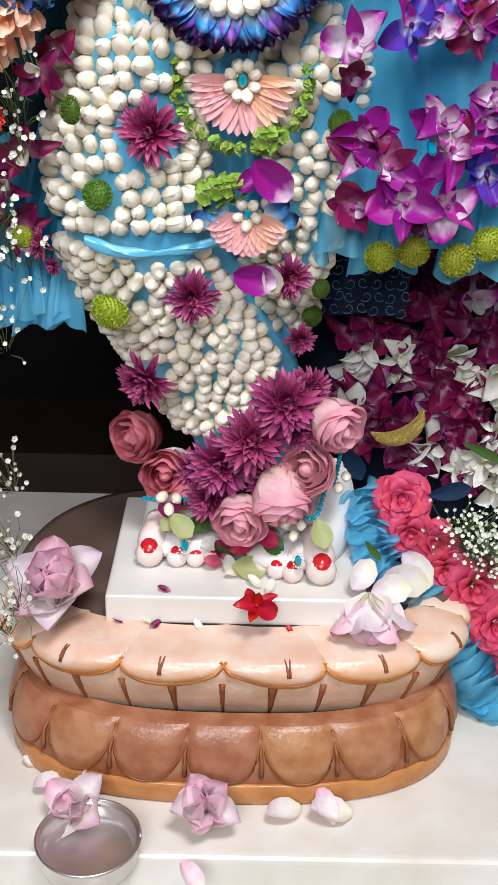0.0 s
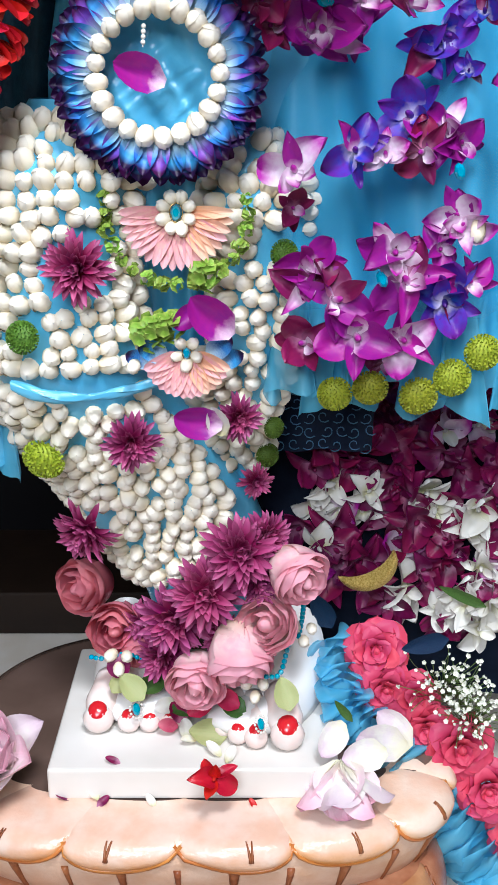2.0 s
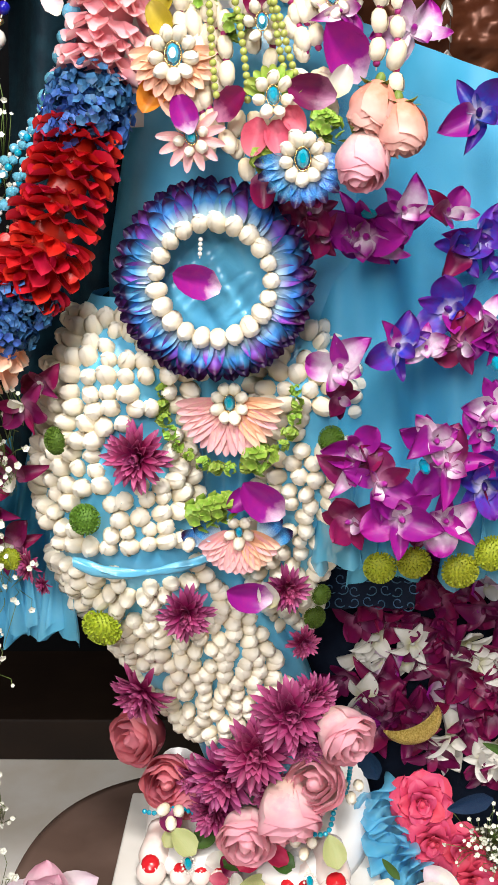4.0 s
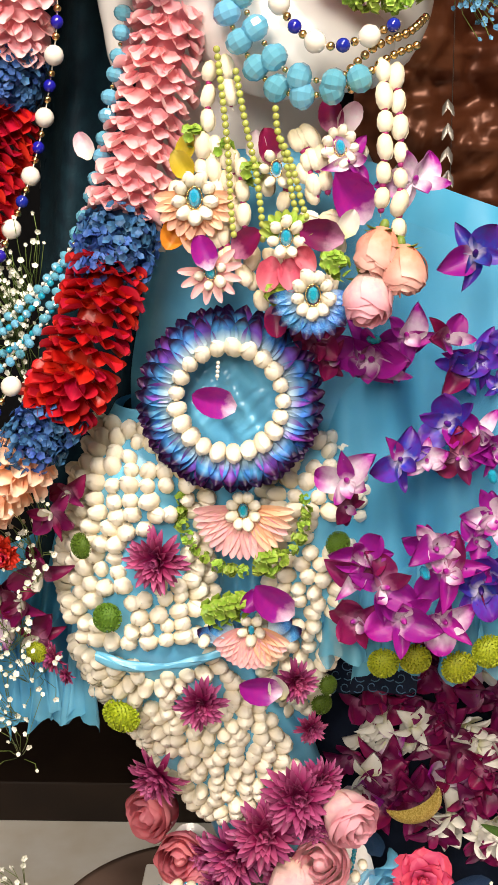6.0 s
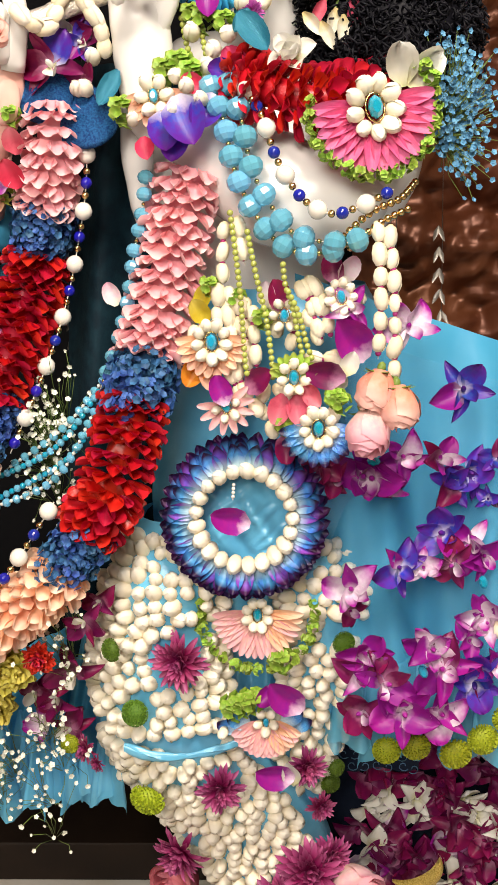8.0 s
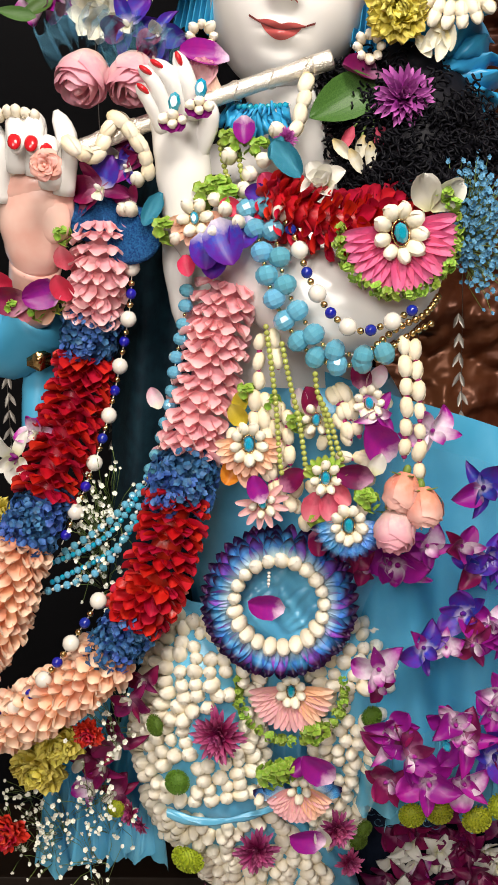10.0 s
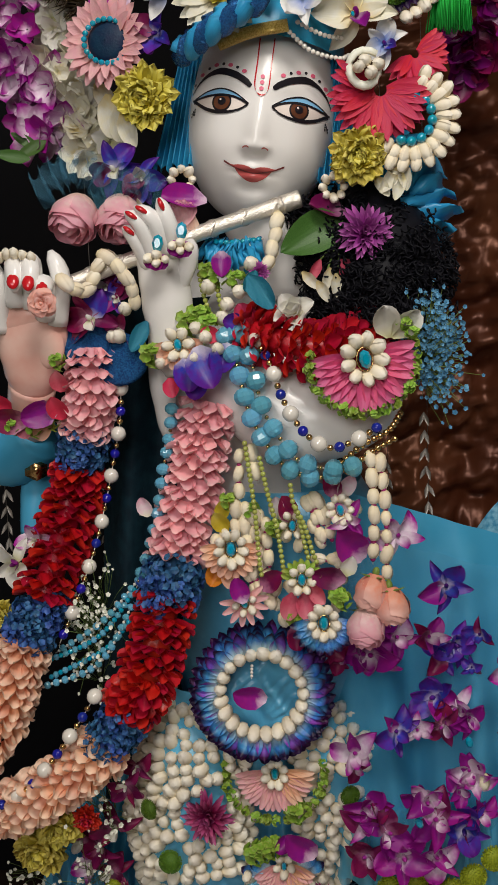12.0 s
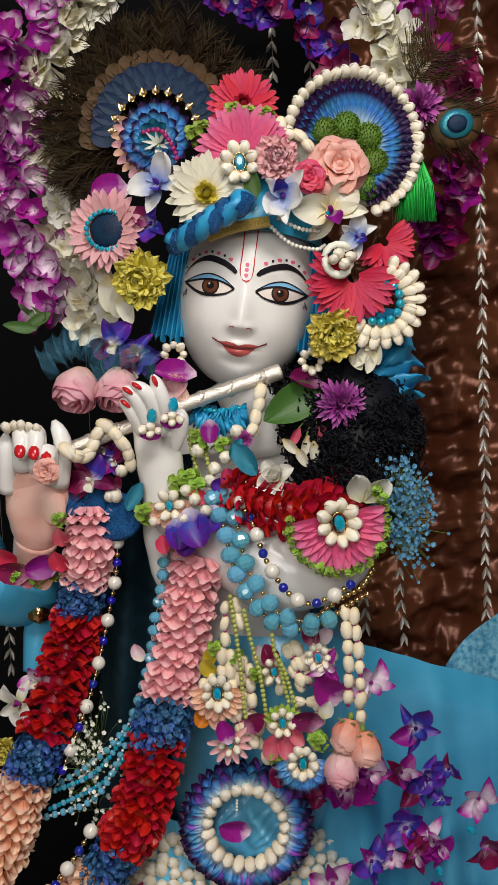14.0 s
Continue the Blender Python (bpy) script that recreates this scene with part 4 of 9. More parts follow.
    for pts, nl in (([(-0.205, 0.7624, 0.984), (-0.201, 0.7506, 1.017), (-0.1988, 0.7354, 0.9957)], True), ([(-0.1903, 0.762, 0.9809), (-0.1875, 0.7513, 1.019), (-0.1865, 0.7351, 0.9937)], True), ([(-0.1804, 0.7623, 0.9725), (-0.1762, 0.7464, 1.001), (-0.1766, 0.7353, 0.9882)], True), ([(-0.1731, 0.7687, 0.9658), (-0.1657, 0.762, 1.0038), (-0.1734, 0.7635, 1.0276)], False), ([(-0.2218, 0.7704, 0.9619), (-0.219, 0.7597, 1.0007), (-0.2175, 0.7585, 1.0177)], False)):
        finger(pts, 0.0095, nl)
    # feet and toes
    for toes, heel, big in (
        ((((-0.0727, 0.793, 0.1645), 0.0125), ((-0.0493, 0.7931, 0.1579), 0.0092), ((-0.0335, 0.7935, 0.1581), 0.0085), ((-0.0205, 0.7975, 0.1605), 0.0076), ((-0.0102, 0.8004, 0.1646), 0.006)), (-0.056, 0.872, 0.20), 0),
        ((((0.0722, 0.77, 0.1617), 0.0135), ((0.0487, 0.7716, 0.1579), 0.0094), ((0.0352, 0.7768, 0.1611), 0.0086), ((0.0240, 0.786, 0.1647), 0.0076), ((0.0173, 0.7929, 0.1669), 0.006)), (0.082, 0.858, 0.20), 0)):
        first = Vector(toes[0][0])
        mid = sum((Vector(t[0]) for t in toes), Vector()) / 5
        zf = 0.1535
        hl = Vector(heel)

        side = -1 if hl.x < 0 else 1
        STEP = ((0.0, 0.0345, 0.0135), (0.18, 0.0365, 0.0200), (0.40, 0.0360, 0.0300), (0.62, 0.0335, 0.0440), (0.82, 0.0300, 0.0600), (1.0, 0.0260, 0.0760))
        wid, high = [(a, b) for a, b, _ in STEP], [(a, c) for a, _, c in STEP]

        def foot(u, v):
            th = 2 * math.pi * u
            front = Vector((mid.x + side * 0.004, mid.y + 0.018, 0))
            c = front.lerp(Vector((hl.x, hl.y, 0)), v)
            cs, sn = math.cos(th), math.sin(th)
            big_side = 1 + 0.16 * max(0.0, cs * side) * (1 - v)
            rise = smooth_line(high, v) * (1 + 0.18 * cs * side * (1 - v))
            return (c.x + smooth_line(wid, v) * math.copysign(abs(cs) ** 0.8, cs), c.y, zf + 0.0012 + (rise * big_side * sn ** 0.85 if sn > 0 else 0.0))
        g.add(*grid(foot, 36, 24, wrap=True))
        g.add(*ball(0.034, 0.022, 0.0125, 20, 10), m=Matrix.Translation((mid.x + side * 0.004, mid.y + 0.020, zf + 0.0122)))
        for (tp, r) in toes:
            t0 = Vector(tp)
            base = Vector((t0.x * 0.86 + mid.x * 0.14, t0.y + 0.044, zf + r * 1.25 + 0.006))
            tip = Vector((t0.x, t0.y + 0.004, zf + r * 0.92))
            c = curve([base, base.lerp(tip, 0.55) + Vector((0, 0, r * 0.25)), tip], 8)
            g.add(*tube(c, [r * q for q in (0.95, 0.95, 0.92, 0.92, 0.96, 1.02, 1.02, 0.86, 0.45)], 14), mi=10)
            g.add(*ball(r * 0.98, r * 0.8, r * 0.92, 12, 8), m=Matrix.Translation(tip + Vector((0, -0.001, 0))), mi=10)
            g.add(*ball(r * 0.60, r * 0.66, r * 0.26, 12, 6), m=Matrix.Translation(tip + Vector((0, -r * 0.25, r * 0.68))) @ Matrix.Rotation(radians(38), 4, "X"), mi=7)
    ob = solo("statue", g, ["statue_marble", "lip_paint", "eye_white", "iris_paint", "black_paint", "lid_paint", "pink_dot", "red_paint", "flush_marble", "lip_line", "toe_marble"], "white marble standing statue with painted face playing a flute", "statue")
    return ob


statue()

# ---- kinds of flowers and ornaments ----
def U(name, mat, *a, **k):
    return Geo().add(*petal(*a, **k)).mesh(name, mat)


CACHE = {}


def once(key, make):
    if key not in CACHE:
        CACHE[key] = make()
    return CACHE[key]


def make_bud(i):
    """A closed flower bud: three petals wrapped round a pointed heart."""
    g = Geo().add(*ball(0.42, 0.42, 0.55, 8, 5, 0.6))
    for k in range(3):
        def fn(u, v, k=k):
            a = math.pi * (0.06 + 0.93 * v)
            th = 2.0944 * k + (u - 0.5) * 2.7 + 0.9 * v + 0.3 * i
            r = 0.50 * max(0.02, math.sin(a)) ** 0.8 * (0.90 + 0.34 * u * v) * (1 - 0.20 * v)
            return (r * math.cos(th), r * math.sin(th), -0.60 * math.cos(a) * (1.0 + 0.1 * i) + 0.05 * u * v)
        g.add(*grid(fn, 5, 5))
    return g.mesh("bud", "bud_cream")


BUD = [make_bud(i) for i in range(3)]


def bud_at(parent, p, n, size, spin=None):
    n = Vector(n) + Vector((RND.uniform(-.25, .25), 0, RND.uniform(-.25, .25)))
    return piece("bud", BUD[RND.randrange(3)], parent, face(p, n, RND.uniform(0, 360) if spin is None else spin, size * RND.uniform(0.88, 1.1)))


def orchid(p, n=(0, -1, 0.1), spin=0, mat="orchid_petal", lip="orchid_blue", label="purple dendrobium orchid blossom", group="orchids"):
    """Two broad petals, three narrow sepals and a lip."""
    ob = thing("orchid", label=label, category="flower", group=group, m=face(p[:3], n, spin, p[3] * 1.02))
    others = {"orchid_petal": ("orchid_tinted", "orchid_petal", "orchid_dark"), "orchid_blue": ("orchid_petal", "orchid_blue", "orchid_dark"), "orchid_tinted": ("orchid_tinted", "orchid_petal", "orchid_tinted")}.get(mat, (mat,))
    for k, (a, L, W) in enumerate(((90, 0.54, 0.25), (212, 0.54, 0.24), (328, 0.54, 0.24), (24, 0.54, 0.42), (156, 0.54, 0.42))):
        v = RND.randrange(3)
        tint = mat if RND.random() < 0.62 else RND.choice(others)
        me = once(("orch", tint, k > 2, v), lambda: U("petal", tint, L, W, cup=0.16 + 0.26 * v, bend=0.26 - 0.34 * v, point=0.62 if k < 3 else 0.28, wave=0.09, nu=6, nv=7, ph=v))
        piece("petal" if k > 2 else "sepal", me, ob, Matrix.Rotation(radians(a - 90 + RND.uniform(-16, 16)), 4, "Z") @ Matrix.Rotation(radians(RND.uniform(-14, 48)), 4, "X") @ Matrix.Rotation(radians(RND.uniform(-24, 24)), 4, "Y"))
    me = once(("lip", lip), lambda: Geo().add(*petal(0.36, 0.24, 0.8, 0.5, 0.4, 0.05, 5, 5)).add(*ball(0.05, 0.05, 0.10, 7, 5, 0.4), m=Matrix.Translation((0, 0.02, 0.07))).mesh("lip", lip))
    piece("lip", me, ob, Matrix.Rotation(radians(180), 4, "Z") @ Matrix.Rotation(radians(28), 4, "X"))
    return ob


def whorl(mat, n, L, W, tilt, r0=0.0, cup=0.3, bend=0.1, point=0.4, seed=0, nu=2, nv=4, jit=9):
    rd = random.Random(seed)
    g = Geo()
    for k in range(n):
        m = Matrix.Rotation(6.2832 * (k + rd.uniform(-.25, .25)) / n, 4, "Z") @ Matrix.Translation((0, r0, 0)) @ Matrix.Rotation(radians(tilt + rd.uniform(-jit, jit)), 4, "X")
        g.add(*petal(L * rd.uniform(0.80, 1.12), W, cup, bend + rd.uniform(-.22, .22), point, 0, nu, nv), m=m)
    return g.mesh("petals", mat)


def mum(p, n=(0, -1, 0.15), spin=0, mat="mum_magenta", label="magenta chrysanthemum with narrow layered petals", group="chrysanthemums"):
    ob = thing("chrysanthemum", label=label, category="flower", group=group, m=face(p[:3], n, spin, p[3]))
    for k, (cnt, L, tilt, bend) in enumerate(((26, 0.50, 6, -0.05), (28, 0.46, 24, 0.05), (24, 0.40, 44, 0.15), (16, 0.30, 62, 0.2), (8, 0.19, 76, 0.2))):
        me = once(("mum", mat, k), lambda: whorl(mat, cnt, L, 0.115, tilt, 0.02, 0.55, bend, 0.3, k, jit=28))
        piece(("outer_petals", "petals", "petals", "inner_petals", "heart")[k], me, ob, Matrix.Translation((0, 0, 0.02 * k)) @ Matrix.Rotation(RND.uniform(0, 6), 4, "Z"))
    return ob


def pompon(p, n=(0, -1, 0.2), mat="green_mum", flat=0.6, label="round green button chrysanthemum bloom", group="button flowers"):
    ob = thing("button_flower", label=label, category="flower", group=group, m=face(p[:3], n, RND.uniform(0, 360), p[3]))

    def make():
        rd = random.Random(3)
        g = Geo().add(*ball(0.44, 0.44, 0.44 * flat, 14, 8))
        for i in range(170):
            z = 1 - 1.35 * (i + 0.5) / 170
            r, a = math.sqrt(max(0, 1 - z * z)), i * 2.39996
            d = Vector((r * math.cos(a), r * math.sin(a), z))
            g.add(*petal(0.10, 0.10, 0.6, 0.5, 0.1, 0, 2, 2), m=face((d.x * 0.41, d.y * 0.41, d.z * 0.41 * flat), d, rd.uniform(0, 360)) @ Matrix.Rotation(radians(60), 4, "X"))
        return g.mesh("florets", mat)
    piece("floret_head", once(("pom", mat, flat), make), ob)
    return ob


def rose_petal(mat, L, W, wrap, roll, v):
    """A broad petal wrapped round the flower's axis, its rim rolled outwards."""
    def fn(a, b):
        s, t = 2 * a - 1, 1 - (1 - b) ** 1.6
        w = W * (0.35 + 0.65 * min(1, t * 2.2)) * max(0.0, 1 - max(0.0, (t - 0.45) / 0.55) ** 3) ** 0.5
        th = s * 1.05 * w / max(W, 1e-6)
        R = wrap * W
        rim = max(0.0, t - 0.66 - 0.05 * math.sin(3 * s + 2 * v))
        return (R * 1.25 * math.sin(th), L * t - 0.5 * roll * L * rim, R * (1 - math.cos(th)) + 0.10 * L * math.sin(math.pi * t) - roll * L * 9.0 * rim * rim + 0.012 * math.sin(6 * s + 5 * v) * t)
    return Geo().add(*grid(fn, 8, 8)).mesh("petal", mat)


def rose(p, n=(0, -1, 0.3), spin=0, mat="rose_pink", open_=0.5, label="pale pink rose with rolled petals", group="roses", leaves=0):
    """A rose of spiralling cupped petals, tighter towards its heart."""
    ob = thing("rose", label=label, category="flower", group=group, m=face(p[:3], n, spin, p[3]))
    rows = ((3, 0.10, 84, 0.44), (4, 0.15, 76, 0.46), (5, 0.21, 66 - 8 * open_, 0.48), (6, 0.26, 54 - 14 * open_, 0.50), (6, 0.29, 38 - 22 * open_, 0.46))
    for k, (cnt, r, tilt, L) in enumerate(rows):
        for j in range(cnt):
            v = (j + k) % 2
            me = once(("rose", mat, k, v), lambda: rose_petal(mat, L, 0.34 + 0.075 * k, 0.40 + 0.02 * k, 0.10 + 0.05 * k + 0.05 * v, v))
            m = Matrix.Rotation(6.2832 * j / cnt + 0.7 * k + RND.uniform(-.15, .15), 4, "Z") @ Matrix.Translation((0, r * 0.55, -0.05)) @ Matrix.Rotation(radians(tilt + RND.uniform(-6, 6)), 4, "X")
            piece("petal", me, ob, m)
    me = once(("heart", mat), lambda: Geo().add(*ball(0.12, 0.12, 0.22, 10, 7, 0.4)).mesh("heart", mat))
    piece("heart", me, ob, Matrix.Translation((0, 0, 0.10)))
    return ob


def rosebud(p, axis, mat="rose_pink", turn=0.0, label="pale pink rosebud", group="rosebuds", sepals=False, loose=0.12):
    """A half-closed rose: an egg of wrapped petals whose rims stand off; p[3] is its length, axis points to its tip."""
    ob = thing("rosebud", label=label, category="flower", group=group, m=face(p[:3], axis, turn, p[3]))

    def wrap(k, ring):
        R, z1, span = ((0.40, 0.30, 2.5), (0.36, 0.40, 2.3), (0.29, 0.47, 2.6), (0.19, 0.50, 3.0))[ring]

        def fn(u, v):
            q = 2 * u - 1
            rim = 1 - 0.16 * q * q + 0.03 * math.sin(5 * q + k + 2 * ring)
            h = v * rim
            z = -0.5 + (z1 + 0.5) * h
            body = (max(0.0, math.sin(math.pi * (0.06 + 0.74 * h)))) ** 0.62
            r = R * body * (1 + loose * (0.25 + max(0.0, h - 0.72) * 4.0 * (1.2 - ring * 0.3))) + 0.040 * q * (0.3 + h) + 0.016 * math.sin(3 * q + 9 * h + 2 * k) + 0.05 * loose * math.sin(7 * q + 4 * k) * h * h
            th = q * span / 2
            return (r * math.cos(th), r * math.sin(th), z)
        return Geo().add(*grid(fn, 12, 10)).mesh("petal", mat)
    piece("heart", once(("rbh", mat), lambda: Geo().add(*ball(0.17, 0.17, 0.44, 12, 8, 0.3)).mesh("heart", mat)), ob)
    for ring, cnt in ((3, 2), (2, 3), (1, 4), (0, 5)):
        for k in range(cnt):
            me = once(("rb", mat, ring, k % 2, loose), lambda: wrap(k % 2, ring))
            piece("petal", me, ob, Matrix.Rotation(6.2832 * k / cnt + 1.1 * ring + RND.uniform(-.15, .15), 4, "Z"))
    if sepals:
        for k in range(5):
            me = once(("rbs",), lambda: Geo().add(*petal(0.46, 0.17, 0.3, -0.35, 0.8, 0.03, 3, 6, 0.7)).mesh("sepal", "leaf_fresh"))
            piece("sepal", me, ob, Matrix.Translation((0, 0, -0.53)) @ Matrix.Rotation(6.2832 * k / 5, 4, "Z") @ Matrix.Rotation(radians(30), 4, "X"))
        piece("stalk", once(("rbt",), lambda: Geo().add(*ball(0.10, 0.10, 0.14, 8, 6)).mesh("stalk", "leaf_fresh")), ob, Matrix.Translation((0, 0, -0.56)))
    return ob


def gerbera(p, n=(0, -1, 0.15), spin=0, mat="gerbera_pink", count=26, arc=360, centre="bud_cream", W=0.105, label="pink gerbera with long ray petals", group="gerberas", name="gerbera", second=True, r0=0.06, L=0.44):
    ob = thing(name, label=label, category="flower", group=group, m=face(p[:3], n, spin, p[3]))
    for layer in range(2 if second else 1):
        for k in range(count):
            a = (k + 0.5 * layer) / count * arc - arc / 2
            v = RND.randrange(3)
            me = once(("ger", mat, W, L, v), lambda: U("ray_petal", mat, L, W, cup=0.25, bend=-0.05 + 0.07 * v, point=0.35, nu=2, nv=5, neck=0.55))
            m = Matrix.Rotation(radians(a + 180 + RND.uniform(-3, 3)), 4, "Z") @ Matrix.Translation((0, r0, 0.012 + 0.03 * layer)) @ Matrix.Rotation(radians(4 + 9 * layer + RND.uniform(-4, 4)), 4, "X") @ Matrix.Scale(RND.uniform(0.9, 1.05) * (0.92 if layer else 1), 4)
            piece("ray_petal", me, ob, m)
    if centre:
        me = once(("gcen", centre), lambda: whorl(centre, 40, 0.10, 0.05, 60, 0.03, 0.3, 0.2, 0.2, 4, jit=30))
        piece("flower_centre", me, ob, Matrix.Translation((0, 0, 0.05)) @ Matrix.Scale(1.5, 4))
    return ob


def carnation(p, n=(0, -1, 0.15), mat="yellow_petal", label="ruffled yellow carnation", group="carnations"):
    ob = thing("carnation", label=label, category="flower", group=group, m=face(p[:3], n, RND.uniform(0, 360), p[3]))
    for k, (cnt, L, tilt) in enumerate(((18, 0.48, 6), (18, 0.45, 22), (16, 0.41, 40), (14, 0.36, 58), (10, 0.30, 76))):
        def make():
            rd = random.Random(k)
            g = Geo()
            for j in range(cnt):
                m = Matrix.Rotation(6.2832 * (j + rd.uniform(-.2, .2)) / cnt, 4, "Z") @ Matrix.Rotation(radians(tilt + rd.uniform(-10, 10)), 4, "X")
                g.add(*petal(L * rd.uniform(.86, 1.1), 0.21, 0.15, rd.uniform(-.25, .25), 0.0, 0.20, 7, 4, 0.3, rd.uniform(0, 6)), m=m)
            return g.mesh("petals", mat)
        piece("petals", once(("carn", mat, k), make), ob, Matrix.Rotation(RND.uniform(0, 6), 4, "Z"))
    return ob


def lotus(p, n=(0, -0.6, 1), spin=0, mat="lotus_petal", label="wilting pink lotus flower", open_=0.5, counts=(6, 6, 5), name="lotus_flower", group="lotus flowers"):
    ob = thing(name, label=label, category="flower", group=group, m=face(p[:3], n, spin, p[3]))
    for k, cnt in enumerate(counts):
        for j in range(cnt):
            v = j % 2
            me = once(("lot", mat, k, v), lambda: U("petal", mat if k or mat[:5] != "lotus" else ("lotus_pale" if v else mat), 0.62 - 0.06 * k, 0.46, cup=0.45, bend=0.22 - 0.25 * v * (k == 0), point=0.3, wave=0.03, nu=6, nv=7, neck=0.3))
            piece("petal", me, ob, Matrix.Rotation(6.2832 * (j + 0.5 * k) / cnt + RND.uniform(-.2, .2), 4, "Z") @ Matrix.Rotation(radians((24, 50, 70)[k] * (1.3 - 0.6 * open_) + RND.uniform(-9, 9)), 4, "X"))
    return ob


def single(p, n=(0, -1, 0.1), spin=0, mat="orchid_petal", wide=0.62, cup=0.5, bend=0.25, point=0.3, name="loose_petal", label="single magenta orchid petal", group="loose petals"):
    v = RND.randrange(2)
    me = once(("one", mat, wide, cup, bend, point, v), lambda: Geo().add(*petal(1.0, wide, cup, bend, point, 0.04 * v, 6, 6, 0.25), m=Matrix.Translation((0, -0.5, 0))).mesh("petal", mat))
    ob = new(name, me)
    ob.matrix_basis = face(p[:3], n, spin, p[3])
    return tagged(ob, label, "petal", group)


def leaf(p, n=(0, -1, 0.2), spin=0, mat="leaf_green", label="dark green leaf", wide=0.45):
    me = once(("leaf", mat, wide), lambda: Geo().add(*petal(1.0, wide, 0.25, 0.12, 0.6, 0.03, 6, 8, 0.08), m=Matrix.Translation((0, -0.5, 0))).mesh("leaf", mat))
    ob = new("leaf", me)
    ob.matrix_basis = face(p[:3], n, spin, p[3])
    return tagged(ob, label, "leaf", "leaves")


def gem_mesh(mat="turquoise_gem"):
    def make():
        g = Geo()
        for zz, s in ((0.0, 1.0), (0.18, 0.95), (0.34, 0.55)):
            g.v += [(0.32 * s * math.cos(k * 0.7854), 0.5 * s * math.sin(k * 0.7854), zz) for k in range(8)]
            g.uv += [(0.5, 0.5)] * 8
        for r in (0, 8):
            for k in range(8):
                g.f.append((r + k, r + (k + 1) % 8, r + 8 + (k + 1) % 8, r + 8 + k))
                g.mi.append(0)
        g.f.append(tuple(range(16, 24)))
        g.mi.append(0)
        return g.mesh("gem", mat, smooth=False)
    return once(("gem", mat), make)


def jewel(p, n=(0, -1, 0.1), spin=0, buds=7, bud_size=0.36, label="turquoise jewel ringed with cream buds", fan=None, rim=None, parent=None, name="jewelled_flower"):
    """A faceted stone in a gold setting with a ring of buds, maybe over a fan of petals and a rim of green florets. p[3] is the width of the bud ring."""
    ob = thing(name, label=label, category="ornament", group="jewelled flowers", m=face(p[:3], n, spin, p[3]))
    piece("gem", gem_mesh(), ob, Matrix.Translation((0, 0, 0.20)) @ Matrix.Scale(0.42, 4), "faceted turquoise stone")
    rimm = once("setting", lambda: Geo().add(*tube([(0.17 * math.cos(k / 20 * 6.2832), 0.25 * math.sin(k / 20 * 6.2832), 0.19) for k in range(21)], 0.017, 6)).mesh("setting", "gold"))
    piece("setting", rimm, ob)
    for k in range(buds):
        a = 6.2832 * (k + 0.5) / buds + 1.5708
        bud_at(ob, (0.36 * math.cos(a), 0.42 * math.sin(a), 0.14), (0.5 * math.cos(a), 0.5 * math.sin(a), 0.8), bud_size)
    if fan:
        mat, cnt, arc, L, W = fan
        for k in range(cnt):
            a = (k + 0.5) / cnt * arc - arc / 2
            tint = "gerbera_orange" if mat == "gerbera_pink" and cnt > 12 and k > cnt * 0.6 and k % 4 else mat
            me = once(("fan", tint, L, W, k % 3), lambda: U("fan_petal", tint, L, W, cup=0.45, bend=0.03 * (k % 3), point=0.12, nu=3, nv=6, neck=0.6))
            piece("fan_petal", me, ob, Matrix.Rotation(radians(a + 180), 4, "Z") @ Matrix.Translation((0, 0.22, 0.02 + 0.02 * (k % 2))) @ Matrix.Rotation(radians(3 + RND.uniform(-2, 4)), 4, "X"))
    if rim:
        arc, r, cnt, shift = rim
        for k in range(cnt):
            a = radians((k + 0.5) / cnt * arc - arc / 2 + 180 + shift)
            me = once(("green", k % 2), lambda: floret_mesh("green_floret", 20, 0.22, 0.13, 20 + k))
            piece("floret_head", me, ob, Matrix.Translation((-r * math.sin(a), r * math.cos(a), 0.06)) @ Matrix.Rotation(k, 4, "Z") @ Matrix.Scale(RND.uniform(0.7, 1.1) * 0.0235 / p[3], 4))
    return ob


def bead_mesh(mat, facet=False):
    if facet:
        return once(("bead", mat), lambda: Geo().add(*ball(0.52, 0.52, 0.45, 10, 6)).mesh("bead", mat, smooth=False))
    return once(("bead", mat), lambda: Geo().add(*ball(0.5, 0.5, 0.5, 10, 7)).mesh("bead", mat))


def beads(path, plan, label, name="bead_string", gap=1.0, facet=(), group=""):
    """Beads threaded along a path; plan: (material, width) in turn."""
    ob = thing(name, label=label, category="beads", group=group)
    pts = curve(path, 300)
    ln = [0.0]
    for a, b in zip(pts, pts[1:]):
        ln.append(ln[-1] + (b - a).length)
    part("thread", Geo().add(*tube(pts[::10], 0.0005, 4)), "thread", ob)
    s, k, i = 0.0, 0, 0
    while True:
        mat, w = plan[k % len(plan)]
        s += w * gap / 2
        if s > ln[-1]:
            break
        while ln[i + 1] < s and i < 298:
            i += 1
        d = (pts[i + 1] - pts[i]).normalized()
        if mat == "bud_cream":
            bud_at(ob, pts[i], d, w * 1.02)
        else:
            piece("bead", bead_mesh(mat, mat in facet), ob, face(pts[i], d, RND.uniform(0, 360), w))
        s += w * gap / 2
        k += 1
    return ob


